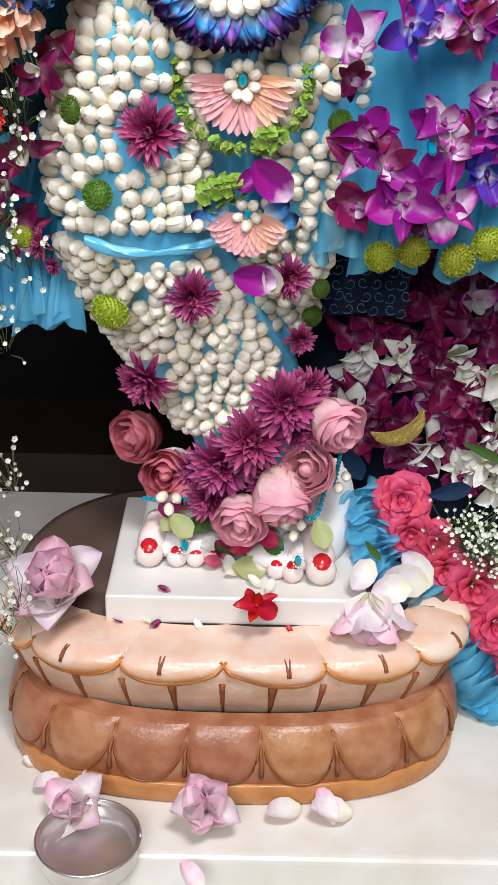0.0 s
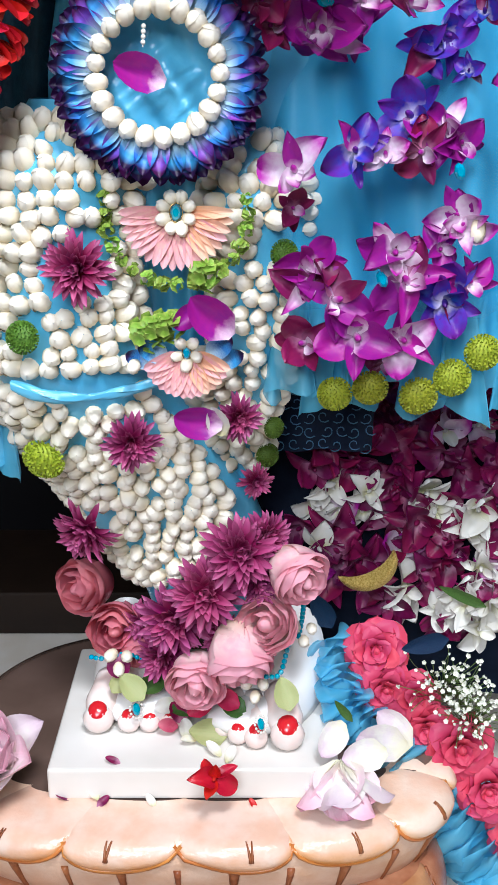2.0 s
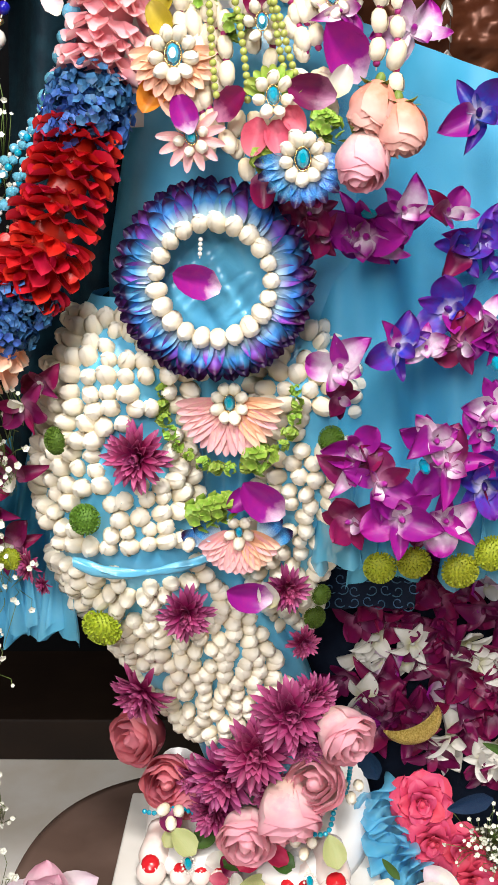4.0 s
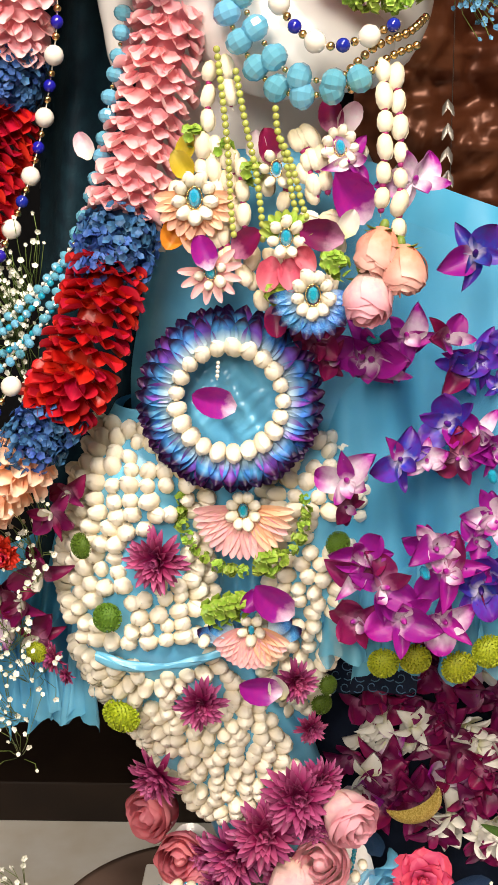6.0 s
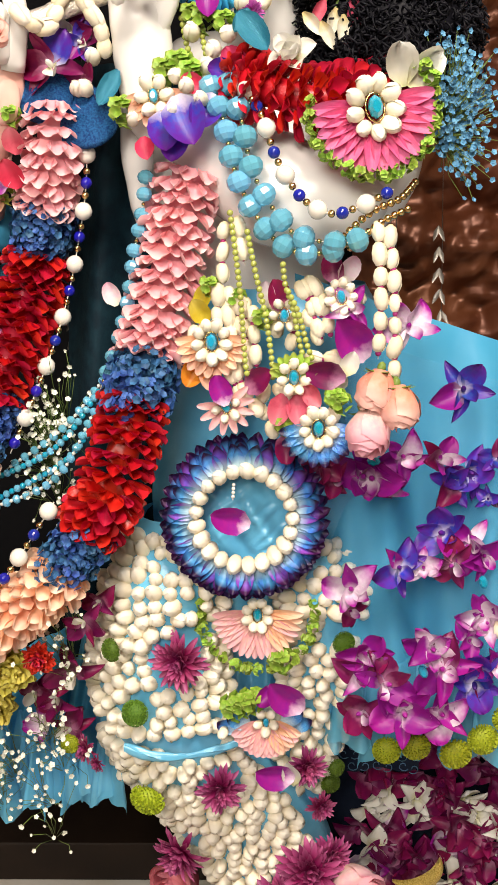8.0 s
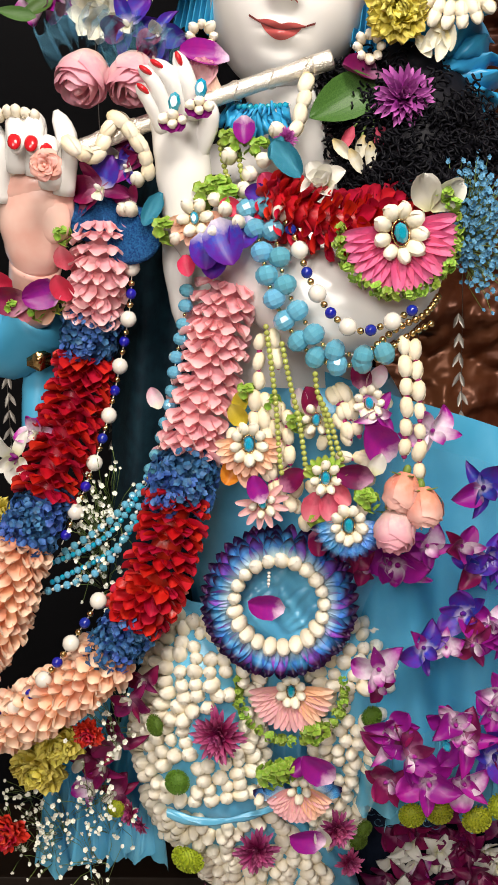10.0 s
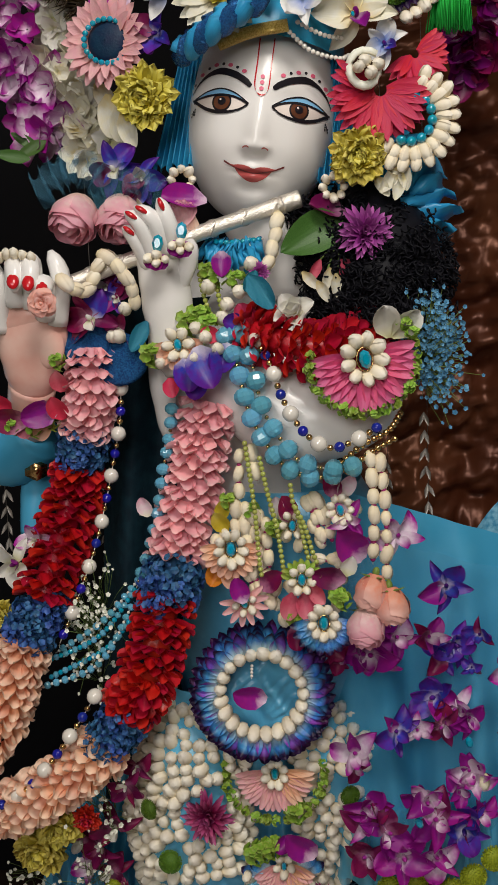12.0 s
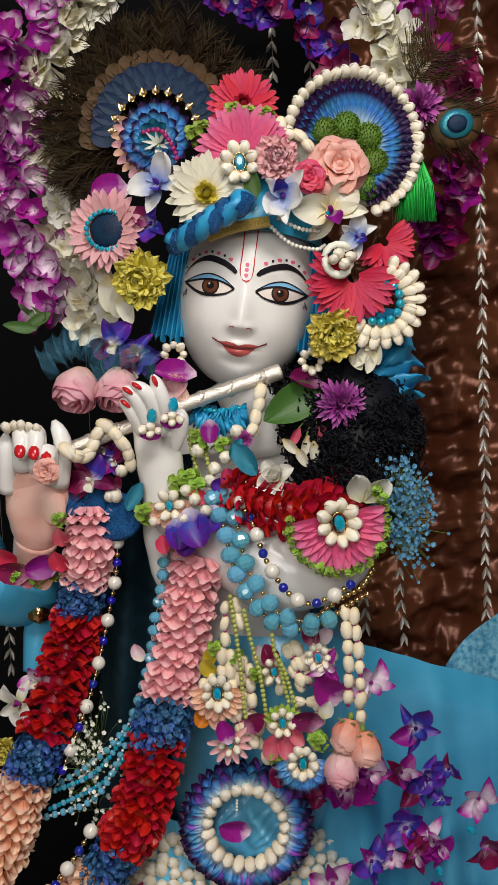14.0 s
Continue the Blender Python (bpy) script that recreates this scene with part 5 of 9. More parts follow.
def gyp(name, centres, n, spread, size, label, mat="baby_white", stems=True, root=None):
    """Sprays of tiny round blossoms on thin stems: too many to count."""
    rd = random.Random(len(centres) + n)
    g = Geo()
    for c in centres:
        c = Vector(c)
        rt = Vector(root) if root else c + Vector((0, 0.03, -0.03))
        for _ in range(n):
            d = Vector((rd.gauss(0, 1) * spread[0], rd.gauss(0, 1) * spread[1], rd.gauss(0, 1) * spread[2]))
            p = c + d
            m = face(p, (rd.uniform(-1, 1), -1, rd.uniform(-.6, 1)), rd.uniform(0, 360), size * rd.uniform(0.6, 1.2))
            for k in range(5):
                g.add(*petal(0.6, 0.55, 0.3, 0.5, 0.1, 0, 2, 2), m=m @ Matrix.Rotation(k * 1.2566, 4, "Z"))
            g.add(*ball(0.22, 0.22, 0.25, 5, 3), m=m)
            if stems:
                g.add(*tube([p, p.lerp(rt, 0.35) + Vector((rd.uniform(-.004, .004), 0.003, 0)), p.lerp(rt, 0.8)], 0.0003, 3), mi=1)
    return solo(name, g, [mat, "stem_green"], label, "small flowers", kind="stuff")


def ruffle(path, width, mat, label, name="tulle_ruffle", folds=40, up=(0, -0.6, 0.8), amp=0.3, nv=6):
    """A gathered strip of net along a path."""
    pts = curve(path, folds * 12)
    up = Vector(up).normalized()
    rd = random.Random(5)
    ph = [rd.uniform(0.6, 1.3) for _ in range(len(pts))]

    def fn(u, v):
        i = min(len(pts) - 2, int(u * (len(pts) - 1)))
        d = (pts[i + 1] - pts[i]).normalized()
        side = d.cross(up).normalized()
        w = (math.sin(i * 6.2832 / 12 * 0.93) * ph[i // 12] * (1 - (i % 12) / 12) + math.sin(i * 6.2832 / 12 * 0.93) * ph[i // 12 + 1] * (i % 12) / 12) * amp
        return tuple(pts[i] + side * width * (v - 0.5) * (0.9 + 0.18 * math.sin(i * 0.35)) + up * width * w * (0.35 + abs(2 * v - 1)) + up * width * 0.35 * (1 - (2 * v - 1) ** 2) + d * width * 0.10 * math.sin(i * 0.5 + 5 * v) + (up * noise.noise((i * 0.13, v * 3.0, width * 90)) + side * 0.6 * noise.noise((i * 0.17 + 40, v * 2.2, 3.0))) * width * 0.26)
    return solo(name, Geo().add(*grid(fn, folds * 12, nv)), mat, label, "cloth")


# ---- ornaments on the hips and legs ----
def petal_ring(c, r_in, r_out):
    ob = thing("petal_ring", label="large ring of blue and violet petals lined with cream buds", category="ornament", m=face(c, (0.0, -1, 0.06)))
    for layer, (cnt, L, tilt) in enumerate(((42, r_out - r_in, 2), (38, (r_out - r_in) * 0.96, 10), (34, (r_out - r_in) * 0.84, 18))):
        for k in range(cnt):
            v = k % 3
            me = once(("ring", layer, v), lambda: U("ring_petal", "ring_petal_violet" if v == 2 else "ring_petal", L, 0.0125, cup=0.55, bend=0.12 - 0.1 * v, point=0.25, nu=4, nv=6, neck=0.45))
            a = 6.2832 * (k + RND.uniform(-.2, .2)) / cnt
            piece("petal", me, ob, Matrix.Rotation(a, 4, "Z") @ Matrix.Translation((0, r_in * 1.02, 0.002 * layer)) @ Matrix.Rotation(radians(tilt + RND.uniform(-8, 8)), 4, "X") @ Matrix.Rotation(radians(RND.uniform(-18, 18)), 4, "Y"))
    for k in range(21):
        a = 6.2832 * k / 21
        bud_at(ob, (r_in * math.cos(a), r_in * math.sin(a), 0.009), (math.cos(a) * 0.4, math.sin(a) * 0.4, 1), 0.0135)
    return ob


petal_ring((-0.0106, 0.7537, 0.635), 0.0365, 0.0655)
single((-0.022, 0.746, 0.6354, 0.0334), (0.1, -1, 0.1), 70, "orchid_petal", 0.6, 0.6, 0.3)
beads([(-0.0182, 0.7476, 0.6628), (-0.019, 0.7457, 0.6497)], [("pearl", 0.003)], "thin thread with a pearl holding a petal")


def crumple(u, v):
    """Loose satin gathered inside the ring."""
    r, a = 0.043 * v, 6.2832 * u
    x, z = r * math.cos(a), r * math.sin(a)
    k = 0.010 * noise.noise((x * 18 + 3, z * 40 + x * 55, 2.2)) + 0.005 * abs(noise.noise((x * 30 + z * 20, z * 110 - x * 90, 7.0)))
    return (-0.0118 + x, 0.772 - k, 0.6347 + z)


solo("ring_backing", Geo().add(*grid(crumple, 64, 24, wrap=True)), "satin_blue", "crumpled pale blue satin cloth inside the ring", "cloth")

jewel((-0.0023, 0.761, 0.5531, 0.0234), (0, -1, 0.1), 0, 8, 0.42, "turquoise jewel over a pleated pink petal fan with green florets", ("gerbera_pink", 20, 190, 1.34, 0.30), (215, 1.92, 17, 0), name="fan_pendant")
jewel((0.003, 0.7557, 0.4646, 0.0176), (0, -1, 0.1), 0, 5, 0.5, "small turquoise jewel over a ruffled pink carnation fan", ("gerbera_pink", 14, 150, 1.5, 0.5), None, name="fan_pendant")
for (q, s, m) in (((-0.0281, 0.7577, 0.4608, 0.0192), 70, "ring_petal"), ((-0.0191, 0.757, 0.4664, 0.022), 60, "ring_petal"), ((0.0241, 0.7625, 0.4674, 0.0222), -50, "ring_petal"), ((0.0307, 0.7659, 0.4588, 0.0205), -70, "ring_petal"),
                  ((0.0191, 0.7467, 0.4908, 0.0376), 45, "orchid_petal"), ((0.0034, 0.7527, 0.4886, 0.0217), 130, "orchid_petal"), ((0.0092, 0.7565, 0.4186, 0.0337), 75, "orchid_petal"), ((0.0222, 0.7602, 0.4174, 0.0226), 20, "orchid_white")):
    single(q, (0, -1, 0.1), s, m, 0.62, 0.6, 0.25, label="violet blue petal beside the pendant" if m == "ring_petal" else "single magenta orchid petal")
for q in ((-0.0156, 0.7532, 0.4809), (-0.023, 0.754, 0.4769), (-0.0076, 0.754, 0.4826), (0.0153, 0.7587, 0.5149)):
    o = thing("green_floret_bunch", label="bunch of tiny yellow green florets", category="flower", group="green florets", at=q)
    piece("floret_head", once(("gfb",), lambda: floret_mesh("green_floret", 24, 0.010, 0.005, 55)), o)
bud_holder = thing("loose_bud", label="single cream bud on the dhoti", category="bud", at=(-0.0313, 0.7515, 0.4564))
bud_at(bud_holder, (0, 0, 0), (0, -1, 0), 0.0105)

for q, n in (((-0.063, 0.7452, 0.521, 0.0463), (-0.15, -1, 0.1)), ((-0.036, 0.7639, 0.4014, 0.0406), (0.1, -1, 0.0)), ((-0.0713, 0.7884, 0.3281, 0.0495), (-0.4, -0.8, -0.35)),
             ((0.0352, 0.7762, 0.4147, 0.0343), (0.3, -1, 0)), ((-0.1432, 0.7607, 0.4383, 0.0243), (-0.8, -0.7, 0)), ((-0.1365, 0.7714, 0.42, 0.0165), (-0.9, -0.6, -.2)), ((0.0475, 0.8213, 0.3517, 0.0272), (0.3, -1, 0))):
    mum(q, n, RND.uniform(0, 90))
for q, n, m in (((-0.1001, 0.743, 0.4774, 0.0217), (-0.2, -1, 0.1), "green_mum"), ((-0.1149, 0.734, 0.5345, 0.0186), (-0.8, -0.8, 0), "green_mum"), ((-0.0975, 0.7728, 0.3854, 0.0304), (-0.4, -1, -0.5), "lime_mum"),
                ((0.0655, 0.764, 0.527, 0.0186), (0.4, -1, 0), "green_mum"), ((0.0609, 0.7996, 0.3993, 0.0156), (0.6, -1, 0), "green_mum"), ((0.0571, 0.8292, 0.3684, 0.0181), (0.5, -1, 0), "green_mum"),
                ((0.1, 0.7639, 0.4344, 0.0233), (0, -1, -0.1), "lime_mum"), ((0.123, 0.7605, 0.4395, 0.0239), (0, -1, -0.2), "lime_mum"), ((0.1544, 0.757, 0.4349, 0.026), (0.1, -1, -0.2), "lime_mum"),
                ((0.1761, 0.7578, 0.4472, 0.0252), (0.1, -1, 0), "lime_mum"), ((0.1954, 0.7604, 0.4635, 0.0244), (0.1, -1, 0), "lime_mum"), ((-0.1565, 0.7585, 0.4434, 0.0161), (-0.2, -1, 0), "lime_mum")):
    pompon(q, n, m, label="round green button chrysanthemum bloom" if m == "green_mum" else "yellow green button chrysanthemum")

# ankle wreath
for q, n in (((0.0369, 0.7896, 0.3081, 0.0604), (0.1, -1, 0.35)), ((0.0548, 0.7984, 0.3171, 0.0405), (0.5, -0.8, 0.2)), ((0.011, 0.7908, 0.2751, 0.0591), (0, -1, 0.4)), ((-0.0116, 0.8027, 0.2488, 0.0605), (-0.2, -1, 0.2)), ((-0.0207, 0.8081, 0.2146, 0.0452), (-0.3, -1, 0)), ((-0.0359, 0.8284, 0.2308, 0.0385), (-0.5, -0.8, 0)), ((0.0238, 0.801, 0.2351, 0.0374), (0, -1, 0)), ((0.0495, 0.7956, 0.2839, 0.041), (0.3, -1, 0))):
    mum(q, n, RND.uniform(0, 90), label="large magenta chrysanthemum in the ankle wreath")
for q, n, m, lab, spin in (((0.0769, 0.782, 0.2963, 0.042), (0.45, -0.75, -0.25), "rose_pink", "pale pink rose in the ankle wreath", 20),
                        ((0.0587, 0.786, 0.2524, 0.044), (-0.3, -0.8, 0.35), "rose_pink", "pale pink rose in the ankle wreath", 80),
                        ((0.036, 0.779, 0.2318, 0.048), (0.15, -0.62, -0.75), "rose_pink", "pale pink rosebud in the ankle wreath", 150),
                        ((0.0048, 0.784, 0.2087, 0.042), (-0.1, -0.9, -0.2), "rose_pink", "pale pink rose in the ankle wreath", 230),
                        ((-0.0873, 0.87, 0.2429, 0.044), (-0.5, -0.8, 0.1), "rose_coral", "coral pink rose beside the ankle", 0),
                        ((-0.0603, 0.838, 0.2224, 0.042), (-0.1, -1, 0.15), "rose_coral", "coral pink rose beside the ankle", 70),
                        ((-0.0433, 0.832, 0.2084, 0.032), (0.3, -0.8, -0.5), "rose_coral", "coral pink rose beside the ankle", 70)):
    rosebud(q, n, m, spin, lab, "roses", False, 0.5)
TEAL = [("turquoise_gem", 0.0042)]
beads([(0.0845, 0.7925, 0.2738), (0.0833, 0.8031, 0.246), (0.0805, 0.8033, 0.2291)], TEAL, "turquoise bead anklet string", "anklet")
beads([(0.0766, 0.7964, 0.249), (0.0714, 0.7898, 0.2262), (0.0658, 0.779, 0.2134), (0.0544, 0.7805, 0.2108)], TEAL, "turquoise bead anklet string", "anklet")
beads([(0.0677, 0.7942, 0.2395), (0.061, 0.7864, 0.2251), (0.0496, 0.7824, 0.2164)], [("gold", 0.0035), ("magenta_bead", 0.003)], "gold and magenta bead anklet string", "anklet")
beads([(-0.0791, 0.8076, 0.2122), (-0.0679, 0.8043, 0.2126), (-0.0519, 0.8133, 0.2111), (-0.0316, 0.8106, 0.2055), (-0.0134, 0.8106, 0.2)], TEAL, "turquoise bead anklet string", "anklet")
for q, w in (((-0.0563, 0.8079, 0.2094), 0.3), ((0.0478, 0.7797, 0.2021), 0.3), ((0.0849, 0.804, 0.2352), 0.4)):
    o = thing("bud_drop", label="small cluster of cream buds on the anklet", category="bud", group="bud clusters", at=q)
    for d in ((-0.006, 0, 0.004), (0.006, 0, 0.003), (0, -0.003, -0.006)):
        bud_at(o, d, (d[0] * 50, -1, d[2] * 50), 0.0095)
single((-0.0563, 0.8074, 0.2043, 0.0191), (0, -1, 0.3), 190, "orchid_dark", 0.9, 0.3, 0.1)
for q in ((-0.0425, 0.7908, 0.1764, 0.0162), (0.0522, 0.7686, 0.1777, 0.0149)):
    o = thing("toe_ring", label="oval turquoise toe ring edged with tiny pearls", category="ring", group="toe rings", m=face(q[:3], (0, -1, 0.9), 10, q[3]))
    piece("gem", gem_mesh(), o, Matrix.Scale(0.62, 4))
    for k in range(14):
        a = 6.2832 * k / 14
        piece("pearl", bead_mesh("pearl"), o, Matrix.Translation((0.30 * math.cos(a), 0.42 * math.sin(a), 0.06)) @ Matrix.Scale(0.14, 4))
for q, sp, m in (((-0.0462, 0.7972, 0.1918, 0.0266), 40, "leaf_pale"), ((0.07, 0.7743, 0.1998, 0.0259), 10, "leaf_pale"), ((0.0117, 0.7844, 0.1591, 0.0305), 80, "leaf_pale"), ((-0.0322, 0.8049, 0.189, 0.024), 120, "leaf_green"), ((0.0302, 0.7899, 0.1799, 0.0237), 60, "leaf_green"), ((-0.0078, 0.799, 0.1722, 0.0211), 100, "leaf_green"), ((-0.056, 0.8026, 0.1923, 0.0191), -40, "leaf_pale")):
    leaf(q, (0.1, -0.7, 0.7), sp, m, "pale yellow green leaf on the foot" if m == "leaf_pale" else "small dark green leaf at the ankle", 0.7)
for q, m, sp in (((-0.0116, 0.7973, 0.1692, 0.0192), "orchid_dark", 30), ((-0.0195, 0.7933, 0.1602, 0.0163), "rose_coral", 80), ((0.0252, 0.7895, 0.1854, 0.0237), "rose_deep", 60), ((-0.0051, 0.7906, 0.1595, 0.0163), "orchid_white", 10), ((0.0065, 0.7969, 0.1754, 0.0239), "rose_deep", -60), ((-0.0214, 0.801, 0.1723, 0.0192), "orchid_white", 100)):
    single(q, (0.1, -0.7, 0.6), sp, m, label="small crushed petal between the feet")


# ---- things lying on slab, base and platform ----
def flat_petals():
    SL, BT, PL = 0.1545, 0.1285, 0.0015
    for p, L, spin, mat, up in (((-0.0576, 0.7558, 0.1545), 0.012, 60, "orchid_dark", 1), ((-0.0934, 0.7474, 0.129), 0.013, 70, "orchid_dark", 1), ((-0.0637, 0.742, 0.129), 0.012, -60, "orchid_dark", 1), ((0.0458, 0.7397, 0.129), 0.009, 20, "red_petal", 1), ((-0.0291, 0.7418, 0.13), 0.012, 20, "orchid_white", 1), ((-0.0721, 0.7487, 0.132), 0.014, 20, "orchid_white", 1), ((0.0165, 0.7664, 0.157), 0.016, 30, "orchid_white", 1), ((0.0295, 0.7598, 0.157), 0.015, -40, "orchid_white", 1), ((-0.0024, 0.7782, 0.157), 0.014, 90, "daisy_white", 1)):
        single((*p, L), (0.1, -0.3, 1), spin, mat, 0.5, 0.35, 0.2, label="fallen petal on the marble", name="fallen_petal", group="fallen petals")
    for p, L, sp, mat in (((0.043, 0.6651, 0.004), 0.034, 100, "lotus_pale"), ((-0.149, 0.6921, 0.005), 0.028, 110, "lotus_pale"), ((-0.1135, 0.6885, 0.012), 0.026, -20, "lotus_pale"), ((-0.0268, 0.5951, 0.006), 0.026, 30, "lotus_petal"), ((0.0804, 0.664, 0.006), 0.038, 80, "lotus_pale"), ((-0.1705, 0.7199, 0.004), 0.012, 40, "orchid_white"), ((0.0768, 0.667, 0.009), 0.030, 10, "lotus_petal")):
        single((*p, L), (0.1, -0.35, 1), sp, mat, 0.55, 0.5, 0.3, label="wilted lotus petal fallen on the marble platform", name="fallen_petal", group="fallen petals")
    lotus((-0.021, 0.6572, 0.012, 0.060), (0.1, -0.5, 0.9), 20, "lotus_petal", "crumpled pink lotus bud on the platform", -0.3, (5, 4, 2))
    lotus((-0.1196, 0.6603, 0.01, 0.055), (-0.2, -0.7, 0.9), 70, "lotus_petal", "crumpled pink lotus bud on the platform", 0.3, (4, 3, 2))


flat_petals()
o = orchid((0.0185, 0.7274, 0.16, 0.036), (0, -0.7, 0.7), 170, "red_petal", "red_petal", "small red orchid at the slab's edge", "small flowers")
lotus((-0.1428, 0.7526, 0.1516, 0.0785), (-0.1, -0.55, 0.9), 20, "lotus_petal", "large fading pink lotus on the pedestal", 0.5)
lotus((0.1102, 0.7464, 0.1621, 0.0756), (0.05, -0.55, -0.8), 200, "lotus_petal", "large pink lotus hanging over the pedestal edge", -0.3)
for q, sp in (((0.1428, 0.7797, 0.1533, 0.0428), 80), ((0.1542, 0.7946, 0.1557, 0.0386), 40), ((0.1042, 0.7608, 0.1692, 0.0324), 140), ((0.1265, 0.7497, 0.1631, 0.0368), 95)):
    single(q, (0.1, -0.8, 0.6), sp, "lotus_pale", 0.6, 0.4, 0.2, label="pale wilted lotus petal", name="loose_petal")
leaf((0.1138, 0.7754, 0.185, 0.0215), (0, -1, 0.4), 40, "leaf_green", "curled green lotus stem leaf", 0.3)


def steel_cup():
    c = Vector((-0.1054, 0.6189, 0.014))
    prof = ((0.0, 0.004), (0.026, 0.004), (0.0345, 0.006), (0.036, 0.020), (0.0385, 0.0215), (0.0395, 0.020), (0.038, 0.016), (0.037, 0.002), (0.030, 0.0), (0.0, 0.0))

    def fn(u, v):
        q = v * (len(prof) - 1)
        i = min(int(q), len(prof) - 2)
        f = q - i
        r, z = (prof[i][k] + (prof[i + 1][k] - prof[i][k]) * f for k in (0, 1))
        return (c.x + r * math.cos(6.2832 * u), c.y + r * math.sin(6.2832 * u), z)
    ob = thing("steel_bowl", label="small shallow stainless steel offering bowl on the platform", category="bowl")
    part("bowl", Geo().add(*grid(fn, 48, 36, wrap=True)), "steel", ob)
    part("rim", Geo().add(*tube([(c.x + 0.0392 * math.cos(k / 40 * 6.2832), c.y + 0.0392 * math.sin(k / 40 * 6.2832), 0.0212) for k in range(41)], 0.0013, 6)), "steel", ob)


steel_cup()

# roses, net and sprays beside the pedestal
for q, n in zip(((0.1457, 0.842, 0.1989, 0.044), (0.1516, 0.832, 0.1724, 0.04), (0.1757, 0.828, 0.1639, 0.036), (0.186, 0.818, 0.1437, 0.04), (0.2092, 0.808, 0.1331, 0.048), (0.2325, 0.8, 0.0981, 0.044), (0.192, 0.812, 0.1233, 0.028), (0.2605, 0.8, 0.0555, 0.044)),
                ((-0.1, -1, 0.4), (0.1, -1, 0.1), (0, -1, 0.4), (-0.2, -1, 0.1), (0.1, -1, 0.2), (0, -1, 0.3), (-0.3, -1, -0.3), (0, -1, 0.3))):
    rose(q, n, RND.uniform(0, 90), "rose_deep", 0.5, "deep pink rose in a row beside the pedestal")
ruffle([(0.1056, 0.862, 0.2007), (0.1161, 0.845, 0.1854), (0.118, 0.825, 0.1652), (0.136, 0.815, 0.1419)], 0.040, "tulle_blue", "sky blue gathered tulle frill beside the feet", folds=12, amp=0.30, up=(0.1, -0.9, 0.3), nv=8)
ruffle([(0.1369, 0.815, 0.1316), (0.1665, 0.812, 0.1021), (0.1976, 0.812, 0.0699), (0.2281, 0.815, 0.0314), (0.2563, 0.82, -0.0201), (0.2878, 0.825, -0.0879)], 0.074, "tulle_blue", "sky blue gathered tulle frill beside the pedestal", folds=30, amp=0.13, up=(-0.2, -0.9, 0.3), nv=8)
ruffle([(0.1596, 0.835, 0.1318), (0.1983, 0.832, 0.096), (0.2397, 0.832, 0.0509), (0.2796, 0.835, -0.0081)], 0.050, "tulle_blue", "sky blue gathered tulle frill under the roses", folds=24, amp=0.18, up=(-0.2, -0.9, 0.3), nv=8)
gyp("baby_breath", [(0.2052, 0.7905, 0.1896), (0.2179, 0.7779, 0.1809), (0.1966, 0.7999, 0.1977)], 70, (0.014, 0.01, 0.013), 0.0035, "white baby's breath spray beside the roses")
gyp("baby_breath", [(-0.1678, 0.7, 0.2838), (-0.1703, 0.69, 0.2334), (-0.1672, 0.69, 0.185), (-0.1774, 0.69, 0.1596)], 26, (0.008, 0.01, 0.014), 0.0042, "white baby's breath spray at the edge of the altar")


# heap of dark orchids and white blossoms behind the legs
def orchid_heap():
    rd = random.Random(12)
    spots = []
    while len(spots) < 138:
        px, pz = rd.uniform(0.085, 0.33), rd.uniform(0.185, 0.425)
        if pz < 0.248 - (px - 0.085) * 0.5:
            continue
        if all((px - a) ** 2 + (pz - b) ** 2 > 0.0145 ** 2 for a, b in spots):
            spots.append((px, pz))
    for px, pz in spots:
        y = 0.90 + (pz - 0.24) * 0.12 + rd.uniform(-.012, .012)
        low = pz < 0.325 - (px - 0.1) * 0.12
        kind = rd.random()
        # mostly the dark crimson: the heap's shade is put into the blossom colour
        mat = "orchid_white" if (low and kind < 0.40) else ("orchid_tinted" if kind > 0.86 else "orchid_dark")
        orchid((px, y, pz, rd.uniform(0.036, 0.054)), (rd.uniform(-.5, .4), -1, rd.uniform(-.4, .5)), rd.uniform(0, 360), mat, "orchid_white" if mat != "orchid_dark" else "orchid_dark",
               {"orchid_white": "white orchid blossom in the heap", "orchid_tinted": "white and magenta orchid blossom in the heap", "orchid_dark": "crimson orchid blossom in the heap, darkened for shade"}[mat], "orchid heap")


orchid_heap()
solo("heap_cloth", Geo().add(*grid(lambda u, v: (0.03 + 0.45 * u, 0.945 + 0.05 * v + 0.01 * math.sin(20 * u), 0.10 + 0.40 * v), 30, 20)), "navy_cloth", "dark navy cloth hanging behind the orchid heap", "cloth")


emb = thing("embroidered_cloth", label="navy cloth embroidered with pale blue swirls", category="cloth")
part("sheet", Geo().add(*grid(lambda u, v: (0.061 + 0.079 * u, 0.874 + 0.004 * math.sin(11 * u + 2 * v), 0.413 - 0.056 * v), 24, 16)), "navy_cloth", emb)
for r in range(5):
    for c in range(7):
        x, z, turn = 0.061 + 0.079 * (c + 0.5 + 0.25 * (r % 2)) / 7, 0.413 - 0.056 * (r + 0.4) / 5, 1 if (r + c) % 2 else -1
        x, z = x + 0.004 * noise.noise((r * 3.3, c * 2.1, 0.4)), z + 0.004 * noise.noise((r * 2.3, c * 3.7, 5.4))
        swirl = [(x + turn * (0.0016 + 0.00042 * i) * math.cos(0.62 * i), 0.8675, z + (0.0016 + 0.00042 * i) * math.sin(0.62 * i)) for i in range(10)]
        part("swirl", Geo().add(*tube(swirl, 0.00045, 4)), "stitch_blue", emb)


